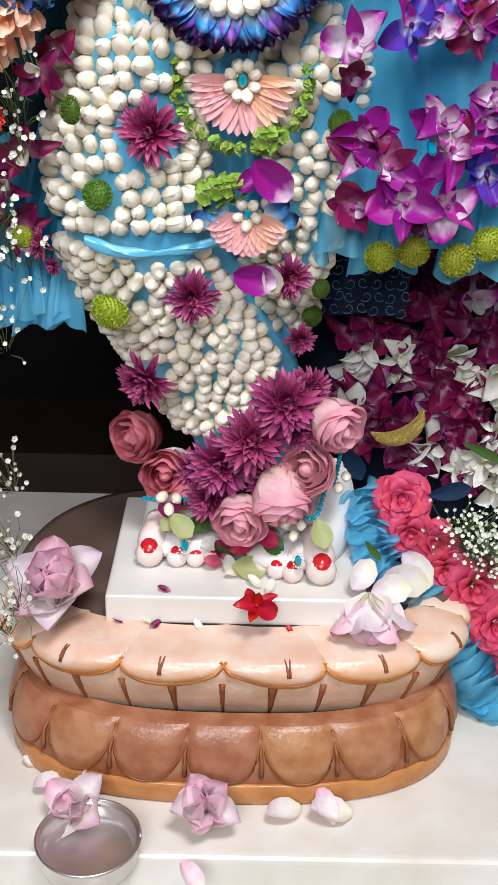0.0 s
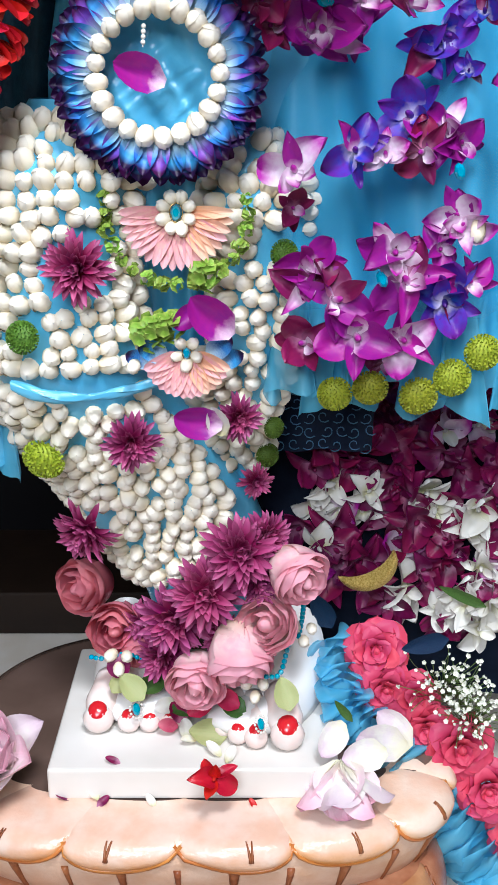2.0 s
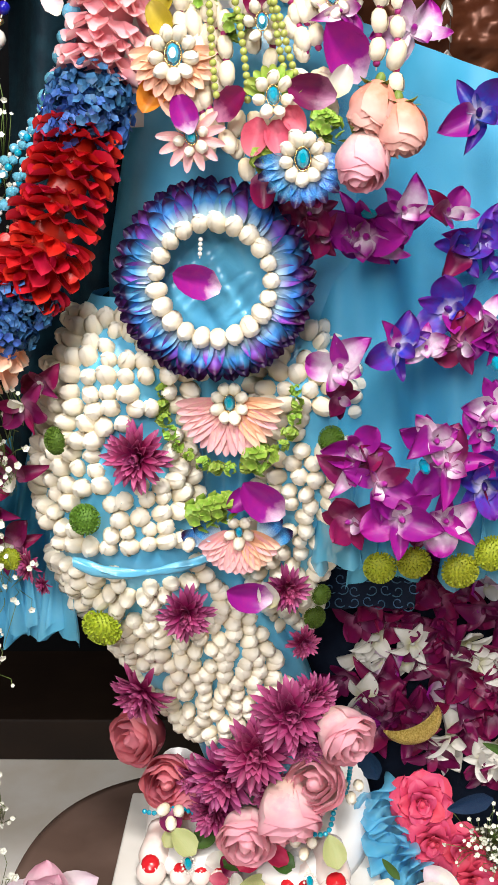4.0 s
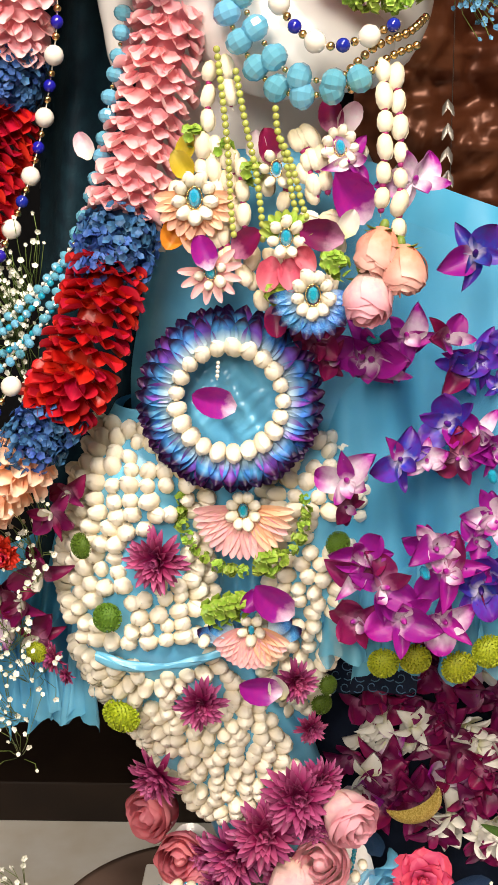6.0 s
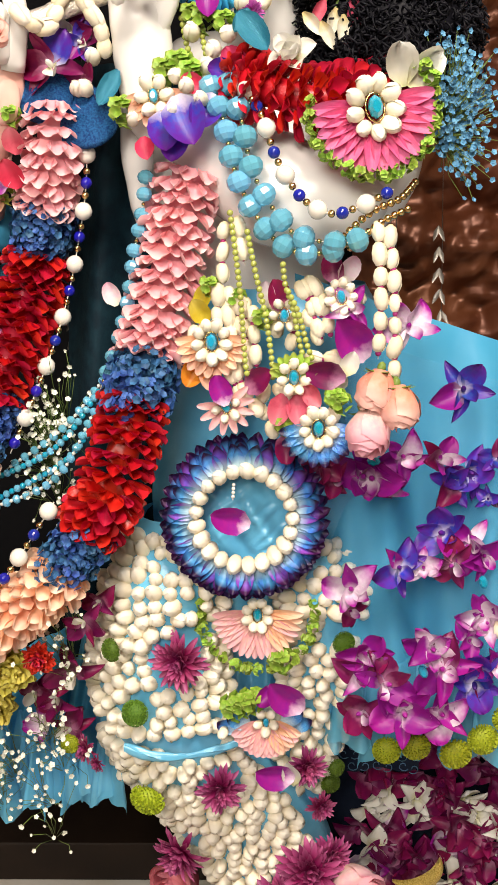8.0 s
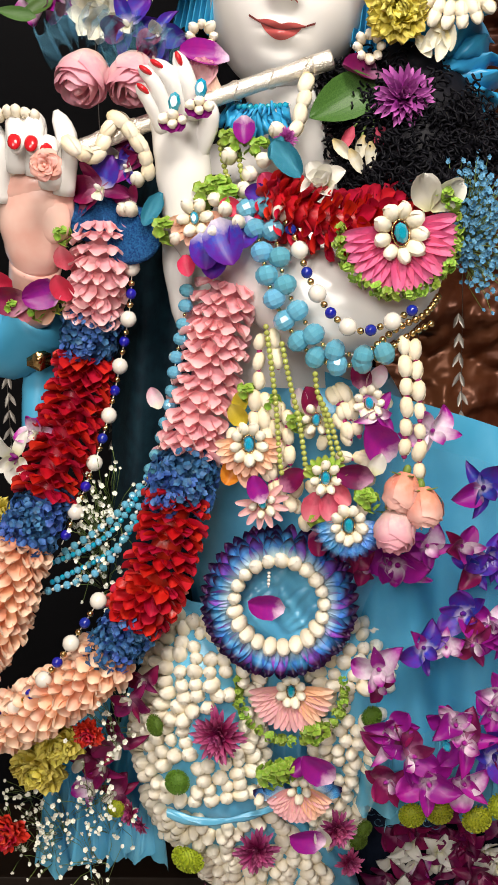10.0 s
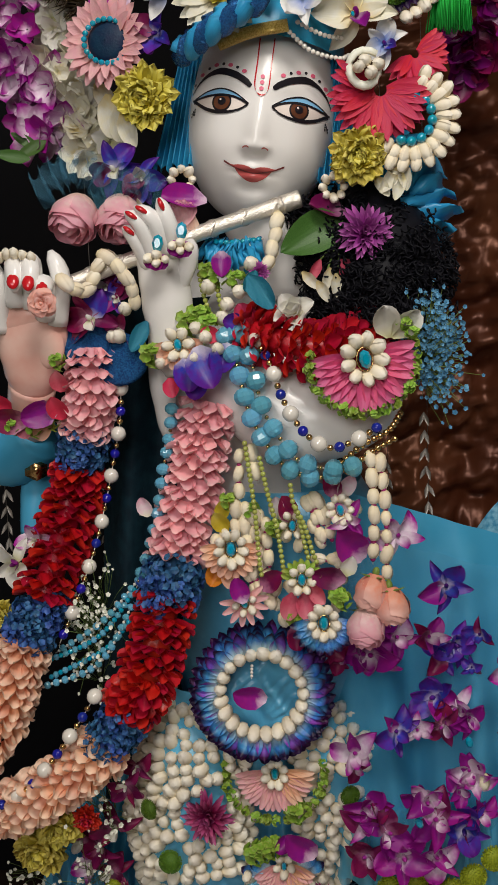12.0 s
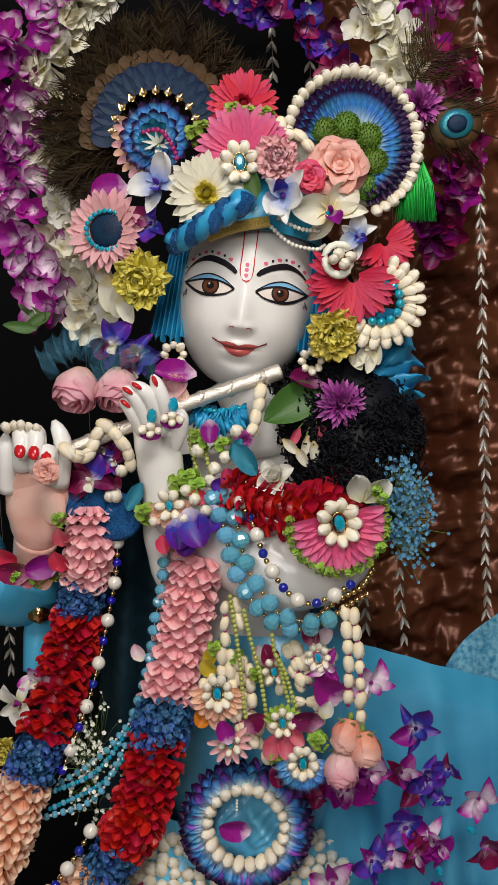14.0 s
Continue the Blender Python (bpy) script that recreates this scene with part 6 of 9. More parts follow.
def gold_crescent(p, r0):
    def fn(u, v):
        a = radians(228 + 140 * u)
        r = r0 * (1 + (v - 0.5) * 0.62 * math.sin(math.pi * u) ** 0.8)
        return (p[0] + r * math.cos(a), p[1] - 0.004 * math.sin(math.pi * v), p[2] + r * math.sin(a))
    solo("gold_leaf_ornament", Geo().add(*grid(fn, 24, 6)), "gold_glitter", "gold glitter crescent leaf on the orchid heap", "ornament")


gold_crescent((0.1312, 0.85, 0.2795), 0.0260)
leaf((0.2087, 0.8316, 0.2517, 0.0432), (0, -1, 0.2), 65, "leaf_green", "long narrow green leaf by the heap", 0.2)
leaf((0.1723, 0.78, 0.239, 0.0366), (0, -1, 0.2), 100, "peacock_blue", "dark blue feather leaf by the heap", 0.4)
leaf((0.1024, 0.8608, 0.2246, 0.035), (0, -1, 0.2), 30, "peacock_blue", "dark blue feather leaf by the heap", 0.5)

# orchids scattered over the skirt
SCATTER = (((0.0708, 0.7411, 0.5805, 0.046), 20, "orchid_tinted"), ((0.1081, 0.7619, 0.5905, 0.0436), 50, "orchid_blue"), ((0.1283, 0.7682, 0.5867, 0.0335), 10, "orchid_tinted"), ((0.1515, 0.7715, 0.5899, 0.0407), 80, "orchid_dark"), ((0.1756, 0.7789, 0.5946, 0.0392), 30, "orchid_petal"), ((0.0887, 0.7715, 0.6599, 0.0565), 0, "orchid_petal"), ((0.1103, 0.7766, 0.6633, 0.0413), 60, "orchid_petal"), ((0.0565, 0.7617, 0.6628, 0.0337), 90, "orchid_dark"),
           ((0.1535, 0.7939, 0.6487, 0.0409), 200, "orchid_blue"), ((0.139, 0.7699, 0.6744, 0.039), 30, "orchid_petal"), ((0.1809, 0.7904, 0.637, 0.022), 0, "orchid_blue"), ((0.0821, 0.753, 0.5217, 0.0427), 30, "orchid_petal"))
SCATTER_B = (((0.0963, 0.745, 0.5017, 0.0497), 300, "orchid_petal"), ((0.1269, 0.7507, 0.5312, 0.0406), 10, "orchid_tinted"), ((0.1418, 0.7444, 0.5129, 0.053), 60, "orchid_petal"), ((0.1658, 0.7496, 0.4993, 0.0465), 140, "orchid_blue"), ((0.1828, 0.7579, 0.5103, 0.036), 20, "orchid_petal"), ((0.0793, 0.7587, 0.4706, 0.0459), 80, "orchid_dark"), ((0.1107, 0.7443, 0.4782, 0.0538), 190, "orchid_petal"), ((0.1402, 0.7496, 0.4751, 0.0489), 240, "orchid_petal"),
             ((0.1772, 0.7603, 0.5458, 0.0409), 310, "orchid_tinted"), ((0.1322, 0.7655, 0.4556, 0.0298), 0, "orchid_dark"), ((0.0704, 0.7607, 0.5559, 0.0283), 60, "orchid_dark"), ((0.1642, 0.7623, 0.5312, 0.0323), 100, "orchid_petal"))
SCATTER_C = (((0.1087, 0.7285, 0.7801, 0.0438), 20, "orchid_tinted"), ((0.0685, 0.7393, 0.7936, 0.0364), 100, "orchid_petal"), ((0.1495, 0.7334, 0.7339, 0.0442), 30, "orchid_blue"), ((0.1651, 0.7956, 0.6586, 0.0446), 200, "orchid_blue"), ((0.2156, 0.7823, 0.6419, 0.0468), 40, "orchid_tinted"), ((0.1873, 0.7835, 0.671, 0.0302), 0, "orchid_blue"), ((0.0794, 0.7725, 0.6599, 0.0546), 10, "orchid_petal"), ((0.1453, 0.7868, 0.6105, 0.05), 70, "orchid_blue"), ((0.2206, 0.7767, 0.5934, 0.044), 250, "orchid_petal"), ((0.0495, 0.7567, 0.6766, 0.0376), 150, "orchid_dark"))
SCATTER_D = (((0.1112, 0.7678, 0.6765, 0.0438), 40, "orchid_petal"), ((0.1659, 0.7812, 0.6014, 0.0454), 100, "orchid_petal"), ((0.1733, 0.7611, 0.5517, 0.0388), 20, "orchid_tinted"), ((0.1324, 0.7449, 0.5314, 0.0464), 160, "orchid_tinted"), ((0.1702, 0.756, 0.506, 0.0452), 70, "orchid_blue"), ((0.0791, 0.7534, 0.5086, 0.0452), 10, "orchid_petal"))
for q, s, m in SCATTER + SCATTER_B + SCATTER_C + SCATTER_D:
    orchid(q, (RND.uniform(-.35, .35), -1, RND.uniform(-.2, .35)), s, m, "orchid_blue" if m == "orchid_blue" else "orchid_tinted",
           {"orchid_petal": "bright magenta orchid blossom on the skirt", "orchid_tinted": "white orchid blossom with magenta tips", "orchid_dark": "dark crimson orchid blossom on the skirt", "orchid_blue": "violet blue dyed orchid blossom on the skirt"}[m])
for q in ((0.0881, 0.7609, 0.6755), (0.1733, 0.7608, 0.5782), (0.1245, 0.734, 0.516), (0.2072, 0.777, 0.6111), (0.111, 0.7111, 0.731)):
    o = thing("blue_stone", label="small round bright blue stone", category="bead", group="blue stones", at=q)
    piece("gem", gem_mesh(), o, face((0, 0, 0), (0, -1, 0), RND.uniform(0, 90), 0.011))
beads([(0.1855, 0.7539, 0.5496), (0.1854, 0.7519, 0.5366)], [("bud_cream", 0.012)], "hanging cream bud on a thread")
# flowers and sprays hanging beside the left hip
for q, s, m in (((-0.1517, 0.7647, 0.5027, 0.0465), 40, "orchid_dark"), ((-0.1679, 0.7734, 0.4764, 0.043), 140, "orchid_dark"), ((-0.134, 0.7329, 0.5574, 0.0359), 200, "orchid_dark"), ((-0.1621, 0.7885, 0.442, 0.0398), 280, "orchid_dark"), ((-0.1808, 0.7853, 0.4527, 0.0395), 60, "orchid_tinted"), ((-0.1239, 0.7463, 0.57, 0.0324), 20, "orchid_dark"), ((-0.1882, 0.7848, 0.4762, 0.0393), 330, "orchid_dark")):
    orchid(q, (-0.3, -1, 0), s, m, "orchid_white", "dark crimson orchid blossom beside the hip", "orchids beside the hip")
gyp("baby_breath", [(-0.1514, 0.7195, 0.5493), (-0.1391, 0.7215, 0.5652), (-0.1778, 0.7555, 0.4521), (-0.1894, 0.7708, 0.3931), (-0.1619, 0.7587, 0.4416), (-0.2071, 0.7554, 0.4485), (-0.2324, 0.7635, 0.4038), (-0.1757, 0.7544, 0.4657)], 9, (0.014, 0.012, 0.017), 0.0042, "white baby's breath spray beside the hip")
gyp("baby_breath", [(-0.2371, 0.775, 0.4273), (-0.2146, 0.775, 0.4161), (-0.2547, 0.775, 0.3989), (-0.2267, 0.775, 0.3905), (-0.2634, 0.775, 0.4215), (-0.2403, 0.775, 0.4552)], 22, (0.010, 0.010, 0.011), 0.0042, "white baby's breath spray below the garland")
gyp("baby_breath", [(-0.1541, 0.745, 0.5403), (-0.157, 0.743, 0.5248), (-0.1533, 0.743, 0.5137), (-0.1821, 0.745, 0.4636), (-0.1641, 0.738, 0.4434)], 11, (0.010, 0.008, 0.012), 0.0044, "white baby's breath spray over the crimson orchids")
gyp("baby_breath", [(-0.1762, 0.74, 0.4117), (-0.1757, 0.74, 0.3816)], 12, (0.010, 0.008, 0.012), 0.0042, "thin white baby's breath stems below the hip")
orchid((-0.2239, 0.765, 0.7569, 0.044), (-0.3, -1, 0), 110, "orchid_white", "orchid_petal", "white orchid with violet edges behind the garland", "orchids behind the garland")
orchid((-0.208, 0.772, 0.7761, 0.034), (-0.2, -1, 0.2), 30, "orchid_tinted", "orchid_white", "pale violet orchid behind the garland", "orchids behind the garland")
gyp("baby_breath", [(-0.1551, 0.7749, 0.7233), (-0.1722, 0.7773, 0.6875), (-0.1625, 0.7696, 0.6595), (-0.1606, 0.7591, 0.7024)], 45, (0.011, 0.012, 0.02), 0.004, "white baby's breath spray between the garlands")
for q, m in (((-0.1977, 0.7442, 0.5202, 0.0536), "yellow_petal"), ((-0.2196, 0.7547, 0.4874, 0.0546), "yellow_petal"), ((-0.2204, 0.7587, 0.4865, 0.0529), "yellow_petal"), ((-0.1699, 0.7305, 0.5302, 0.0287), "red_petal"), ((-0.2557, 0.7595, 0.4234, 0.0456), "red_petal"), ((-0.2406, 0.7639, 0.7103, 0.0382), "yellow_petal")):
    carnation(q, (-0.1, -1, -0.2), m, "ruffled yellow carnation under the garland" if m == "yellow_petal" else "ruffled red carnation under the garland")

# ---- flute, arms and chest ----
def flute():
    ob = thing("flute", label="engraved silver flute held to the lips", category="flute")
    pts = curve([(-0.2434, 0.765, 0.9753), (-0.1589, 0.775, 1.0002), (-0.0522, 0.788, 1.036), (0.023, 0.797, 1.0586)], 40)
    part("pipe", Geo().add(*tube(pts, 0.0068, 16)), "silver", ob, "engraved silver pipe")
    end = curve([(0.0219, 0.797, 1.0581), (0.0376, 0.8, 1.0627)], 8)
    part("mouthpiece", Geo().add(*tube(end, 0.0078, 16)), "silver", ob)
    for k in (2, 7, 11, 15, 19, 23, 27, 31, 35, 39):
        d = (pts[min(40, k + 1)] - pts[k - 1]).normalized()
        ring = [pts[k] + (d.cross(Vector((0, 0, 1))).normalized() * math.cos(a) + d.cross(Vector((0, 0, 1))).cross(d).normalized() * math.sin(a)) * 0.0072 + d * 0.004 * math.sin(2 * a) for a in [6.2832 * i / 16 for i in range(17)]]
        part("engraved_band", Geo().add(*tube(ring, 0.0008, 4)), "silver", ob)


flute()
beads([(0.0185, 0.7921, 1.0501), (0.0158, 0.7873, 1.0314), (0.0086, 0.7807, 1.0084)], [("bud_cream", 0.0135)], "short string of cream buds hanging from the flute", "bud_string", 0.9)
beads([(-0.1635, 0.7516, 1.0051), (-0.1553, 0.7499, 0.9972), (-0.1439, 0.7639, 0.9948), (-0.1301, 0.7686, 1.0201), (-0.1178, 0.7714, 1.0114), (-0.1088, 0.776, 0.9946), (-0.1067, 0.7815, 0.9803)], [("bud_cream", 0.013)], "string of cream buds wound round the flute", "bud_string", 0.9)
BUDSTR = [("bud_cream", 0.0112), ("magenta_bead", 0.0046)]
for a, b in (((0.0877, 0.727, 0.8528), (0.0878, 0.722, 0.7584)), ((0.0959, 0.728, 0.8492), (0.0995, 0.722, 0.7497))):
    beads([a, tuple((Vector(a) + Vector(b)) / 2 + Vector((0.002, -0.003, 0))), b], BUDSTR, "hanging string of cream buds and magenta beads", "bud_string", 0.98, group="bud strings")
for q, n, m, lab, spin in (((0.0856, 0.712, 0.7364, 0.032), (-0.25, -0.25, -1), "rose_salmon", "salmon rosebud hanging from a bud string", 10),
                        ((0.08, 0.708, 0.7077, 0.035), (-0.1, -0.55, -1), "rose_pink", "pink rosebud hanging from a bud string", 100),
                        ((0.1021, 0.708, 0.7256, 0.032), (0.12, -0.25, -1), "rose_salmon", "salmon rosebud hanging from a bud string", 200)):
    rosebud(q, n, m, spin, lab, "hanging rosebuds", True, 0.22)
CRYS = [("crystal_blue", 0.0178), ("gold", 0.0038)]
beads([(-0.0317, 0.7631, 0.9565), (-0.0201, 0.7481, 0.9273), (-0.0123, 0.7382, 0.8924), (0.0009, 0.7392, 0.8626), (0.0207, 0.7361, 0.8389), (0.0462, 0.7267, 0.8331), (0.077, 0.7237, 0.8435)], CRYS, "string of faceted aqua crystal beads over the arm", "crystal_string", 0.86, ("crystal_blue",), "crystal strings")
beads([(-0.0196, 0.7637, 0.9587), (-0.0071, 0.7462, 0.9272), (0.0, 0.7382, 0.892), (0.014, 0.7362, 0.8656), (0.0313, 0.7289, 0.846), (0.0615, 0.7226, 0.8391)], CRYS, "string of faceted aqua crystal beads over the arm", "crystal_string", 1.0, ("crystal_blue",), "crystal strings")
PEARLS = [("pearl", 0.014), ("gold", 0.0055), ("royal_bead", 0.009), ("gold", 0.0055)]
beads([(-0.0066, 0.7588, 0.9511), (0.0076, 0.7396, 0.9281), (0.0178, 0.7327, 0.898), (0.0347, 0.7228, 0.8713), (0.0544, 0.7138, 0.8602), (0.0748, 0.7171, 0.8648), (0.0984, 0.7276, 0.8757)], PEARLS, "string of pearls with gold and royal blue beads", "pearl_string", 1.05, (), "pearl strings")
beads([(0.0618, 0.728, 0.8427), (0.0825, 0.7233, 0.8607), (0.1035, 0.7298, 0.8698), (0.1169, 0.7515, 0.8822)], [("gold", 0.0058)], "short string of gold beads round the elbow", "gold_string", 1.0, (), "gold strings")
beads([(0.0668, 0.731, 0.8348), (0.0885, 0.726, 0.853), (0.1112, 0.7332, 0.8634)], [("gold", 0.0055)], "short string of gold beads round the elbow", "gold_string", 1.0, (), "gold strings")

# armlet
jewel((0.0840, 0.731, 0.9300, 0.0385), (0.15, -1, 0.05), 8, 9, 0.34, "turquoise jewel with buds over a hot pink petal fan", ("gerbera_hot", 17, 205, 0.95, 0.27), (235, 1.16, 20, 8), name="armlet")
# wrist bracelet
jewel((-0.0691, 0.763, 0.9445, 0.0242), (-0.1, -1, 0.1), 5, 6, 0.42, "turquoise jewel and buds on the wrist bracelet", ("gerbera_orange", 9, 200, 0.7, 0.3), None, name="bracelet")
for q, s, m in (((-0.046, 0.7467, 0.9258, 0.0388), 200, "orchid_blue"), ((-0.0321, 0.7523, 0.9321, 0.0286), 150, "orchid_blue"), ((-0.0608, 0.7519, 0.9199, 0.0312), 180, "orchid_blue"), ((-0.0767, 0.758, 0.9084, 0.0178), 190, "rose_deep"), ((-0.042, 0.7582, 0.9525, 0.0177), 60, "rose_deep"), ((-0.0552, 0.7542, 0.9102, 0.0261), 170, "orchid_blue")):
    single(q, (0, -1, 0.1), s, m, 0.75, 0.45, 0.2, label="violet blue petal on the wrist bracelet" if m == "orchid_blue" else "small pink petal on the wrist bracelet")
for q in ((-0.0604, 0.7694, 0.9618), (-0.0513, 0.7703, 0.9667), (-0.0935, 0.769, 0.9362), (-0.0422, 0.7649, 0.9593)):
    o = thing("green_floret_bunch", label="bunch of tiny yellow green florets", category="flower", group="green florets", at=q)
    piece("floret_head", once(("gfb",), lambda: floret_mesh("green_floret", 24, 0.010, 0.005, 55)), o)
for q in ((-0.0455, 0.7544, 0.9507), (-0.0536, 0.762, 0.9586), (-0.0855, 0.7612, 0.9294), (-0.0351, 0.748, 0.941), (-0.0563, 0.7498, 0.9345)):
    o = thing("sewn_bud", label="cream bud sewn on the bracelet", category="bud", group="sewn buds", at=q)
    bud_at(o, (0, 0, 0), (0, -1, 0.2), 0.012)
# finger ornaments
for x, y in ((0, 0), (1, 0)):
    q = ((-0.0815, 0.75, 1.022, 0.0245), (-0.0616, 0.752, 1.0314, 0.0245))[x]
    o = thing("finger_ornament", label="turquoise drop with cream buds on a magenta petal", category="ornament", group="finger ornaments", m=face(q[:3], (0, -1, 0.1), -8, q[3]))
    piece("gem", gem_mesh(), o, Matrix.Translation((0, 0.30, 0.1)) @ Matrix.Scale(0.62, 4))
    for d in ((-0.26, -0.22), (0.02, -0.34), (0.30, -0.20), (0.0, -0.08)):
        bud_at(o, (d[0], d[1], 0.16), (d[0], d[1], 0.8), 0.36)
    for s in (-30, 0, 30):
        piece("petal", once(("fin", s), lambda: U("petal", "orchid_petal", 0.62, 0.5, cup=0.3, bend=0.1, point=0.1, nu=5, nv=5)), o, Matrix.Rotation(radians(180 + s), 4, "Z"))
# left hand bracelet and ring
o = thing("finger_ring", label="row of cream buds on the fingers of the open hand", category="ring", at=(-0.1991, 0.7448, 1.0243))
for k in range(5):
    bud_at(o, (-0.014 + 0.007 * k, 0, 0.002 * math.sin(k)), (0, -1, 0.8), 0.0095)
single((-0.1995, 0.7489, 1.0182, 0.0206), (0, -0.6, 1), 90, "orchid_dark", 0.5, 0.2, 0.0)
for q, s, m in (((-0.1946, 0.7714, 0.8901, 0.0332), 100, "orchid_petal"), ((-0.2215, 0.7702, 0.8858, 0.0332), 70, "orchid_dark"), ((-0.1778, 0.7699, 0.8943, 0.0246), 20, "rose_deep"), ((-0.2277, 0.7668, 0.9005, 0.0266), 40, "rose_deep"), ((-0.2102, 0.777, 0.8771, 0.0216), 180, "rose_coral"), ((-0.1954, 0.7826, 0.8735, 0.0217), 160, "gerbera_orange"), ((-0.1744, 0.7681, 0.9175, 0.0213), 10, "rose_coral")):
    single(q, (0, -1, -0.2), s, m, 0.7, 0.4, 0.2, label="petal in the bracelet of the open hand")
for q in ((-0.22, 0.7729, 0.8785), (-0.2023, 0.7772, 0.8746), (-0.1859, 0.7786, 0.8798), (-0.1746, 0.7663, 0.9341)):
    o = thing("green_floret_bunch", label="bunch of tiny yellow green florets", category="flower", group="green florets", at=q)
    piece("floret_head", once(("gfb",), lambda: floret_mesh("green_floret", 24, 0.010, 0.005, 55)), o, Matrix.Scale(0.7, 4))
rose((-0.1751, 0.7274, 0.9858, 0.0202), (0, -1, 0), 0, "rose_salmon", 0.8, "small salmon blossom held in the open hand")
# sleeve
g = Geo().add(*tube(curve([(-0.2074, 0.8219, 0.8637), (-0.2384, 0.8375, 0.84), (-0.2668, 0.84, 0.8579), (-0.2917, 0.8556, 0.8963)], 20), 0.027, 18, 0.034))
g.add(*tube(curve([(-0.2087, 0.8461, 0.8366), (-0.2172, 0.842, 0.8084), (-0.2204, 0.8347, 0.787), (-0.223, 0.8294, 0.765)], 20), 0.020, 18, 0.012))
solo("sleeve", g, "cape_blue", "sky blue cloth sleeve hanging from the forearm", "cloth")
solo("gold_patch", Geo().add(*ball(0.012, 0.003, 0.010, 4, 3)).add(*ball(0.005, 0.004, 0.005, 6, 4)), "gold", "small gold embroidered patch on the sleeve", "patch").location = (-0.2104, 0.8079, 0.8313)

# waist ornaments
LIME = [("lime_bead", 0.0046)]
for line in ([(-0.0161, 0.738, 0.8641), (-0.0131, 0.738, 0.8381), (-0.0096, 0.738, 0.8021), (-0.0076, 0.738, 0.7603), (-0.0061, 0.738, 0.7466)],
             [(-0.0043, 0.738, 0.8509), (0.0012, 0.738, 0.8211), (0.008, 0.738, 0.7895), (0.0119, 0.738, 0.76), (0.0127, 0.738, 0.7437)],
             [(0.021, 0.734, 0.8277), (0.0227, 0.734, 0.811), (0.0279, 0.734, 0.7941), (0.0325, 0.734, 0.7697), (0.0349, 0.734, 0.7598)],
             [(0.0237, 0.732, 0.8086), (0.0315, 0.732, 0.7916), (0.0374, 0.732, 0.7697), (0.041, 0.732, 0.7586)]):
    beads(line, LIME, "string of tiny lime green glass beads", "bead_string", 1.0, (), "lime bead strings")
BS2 = [("bud_cream", 0.0114), ("magenta_bead", 0.0044)]
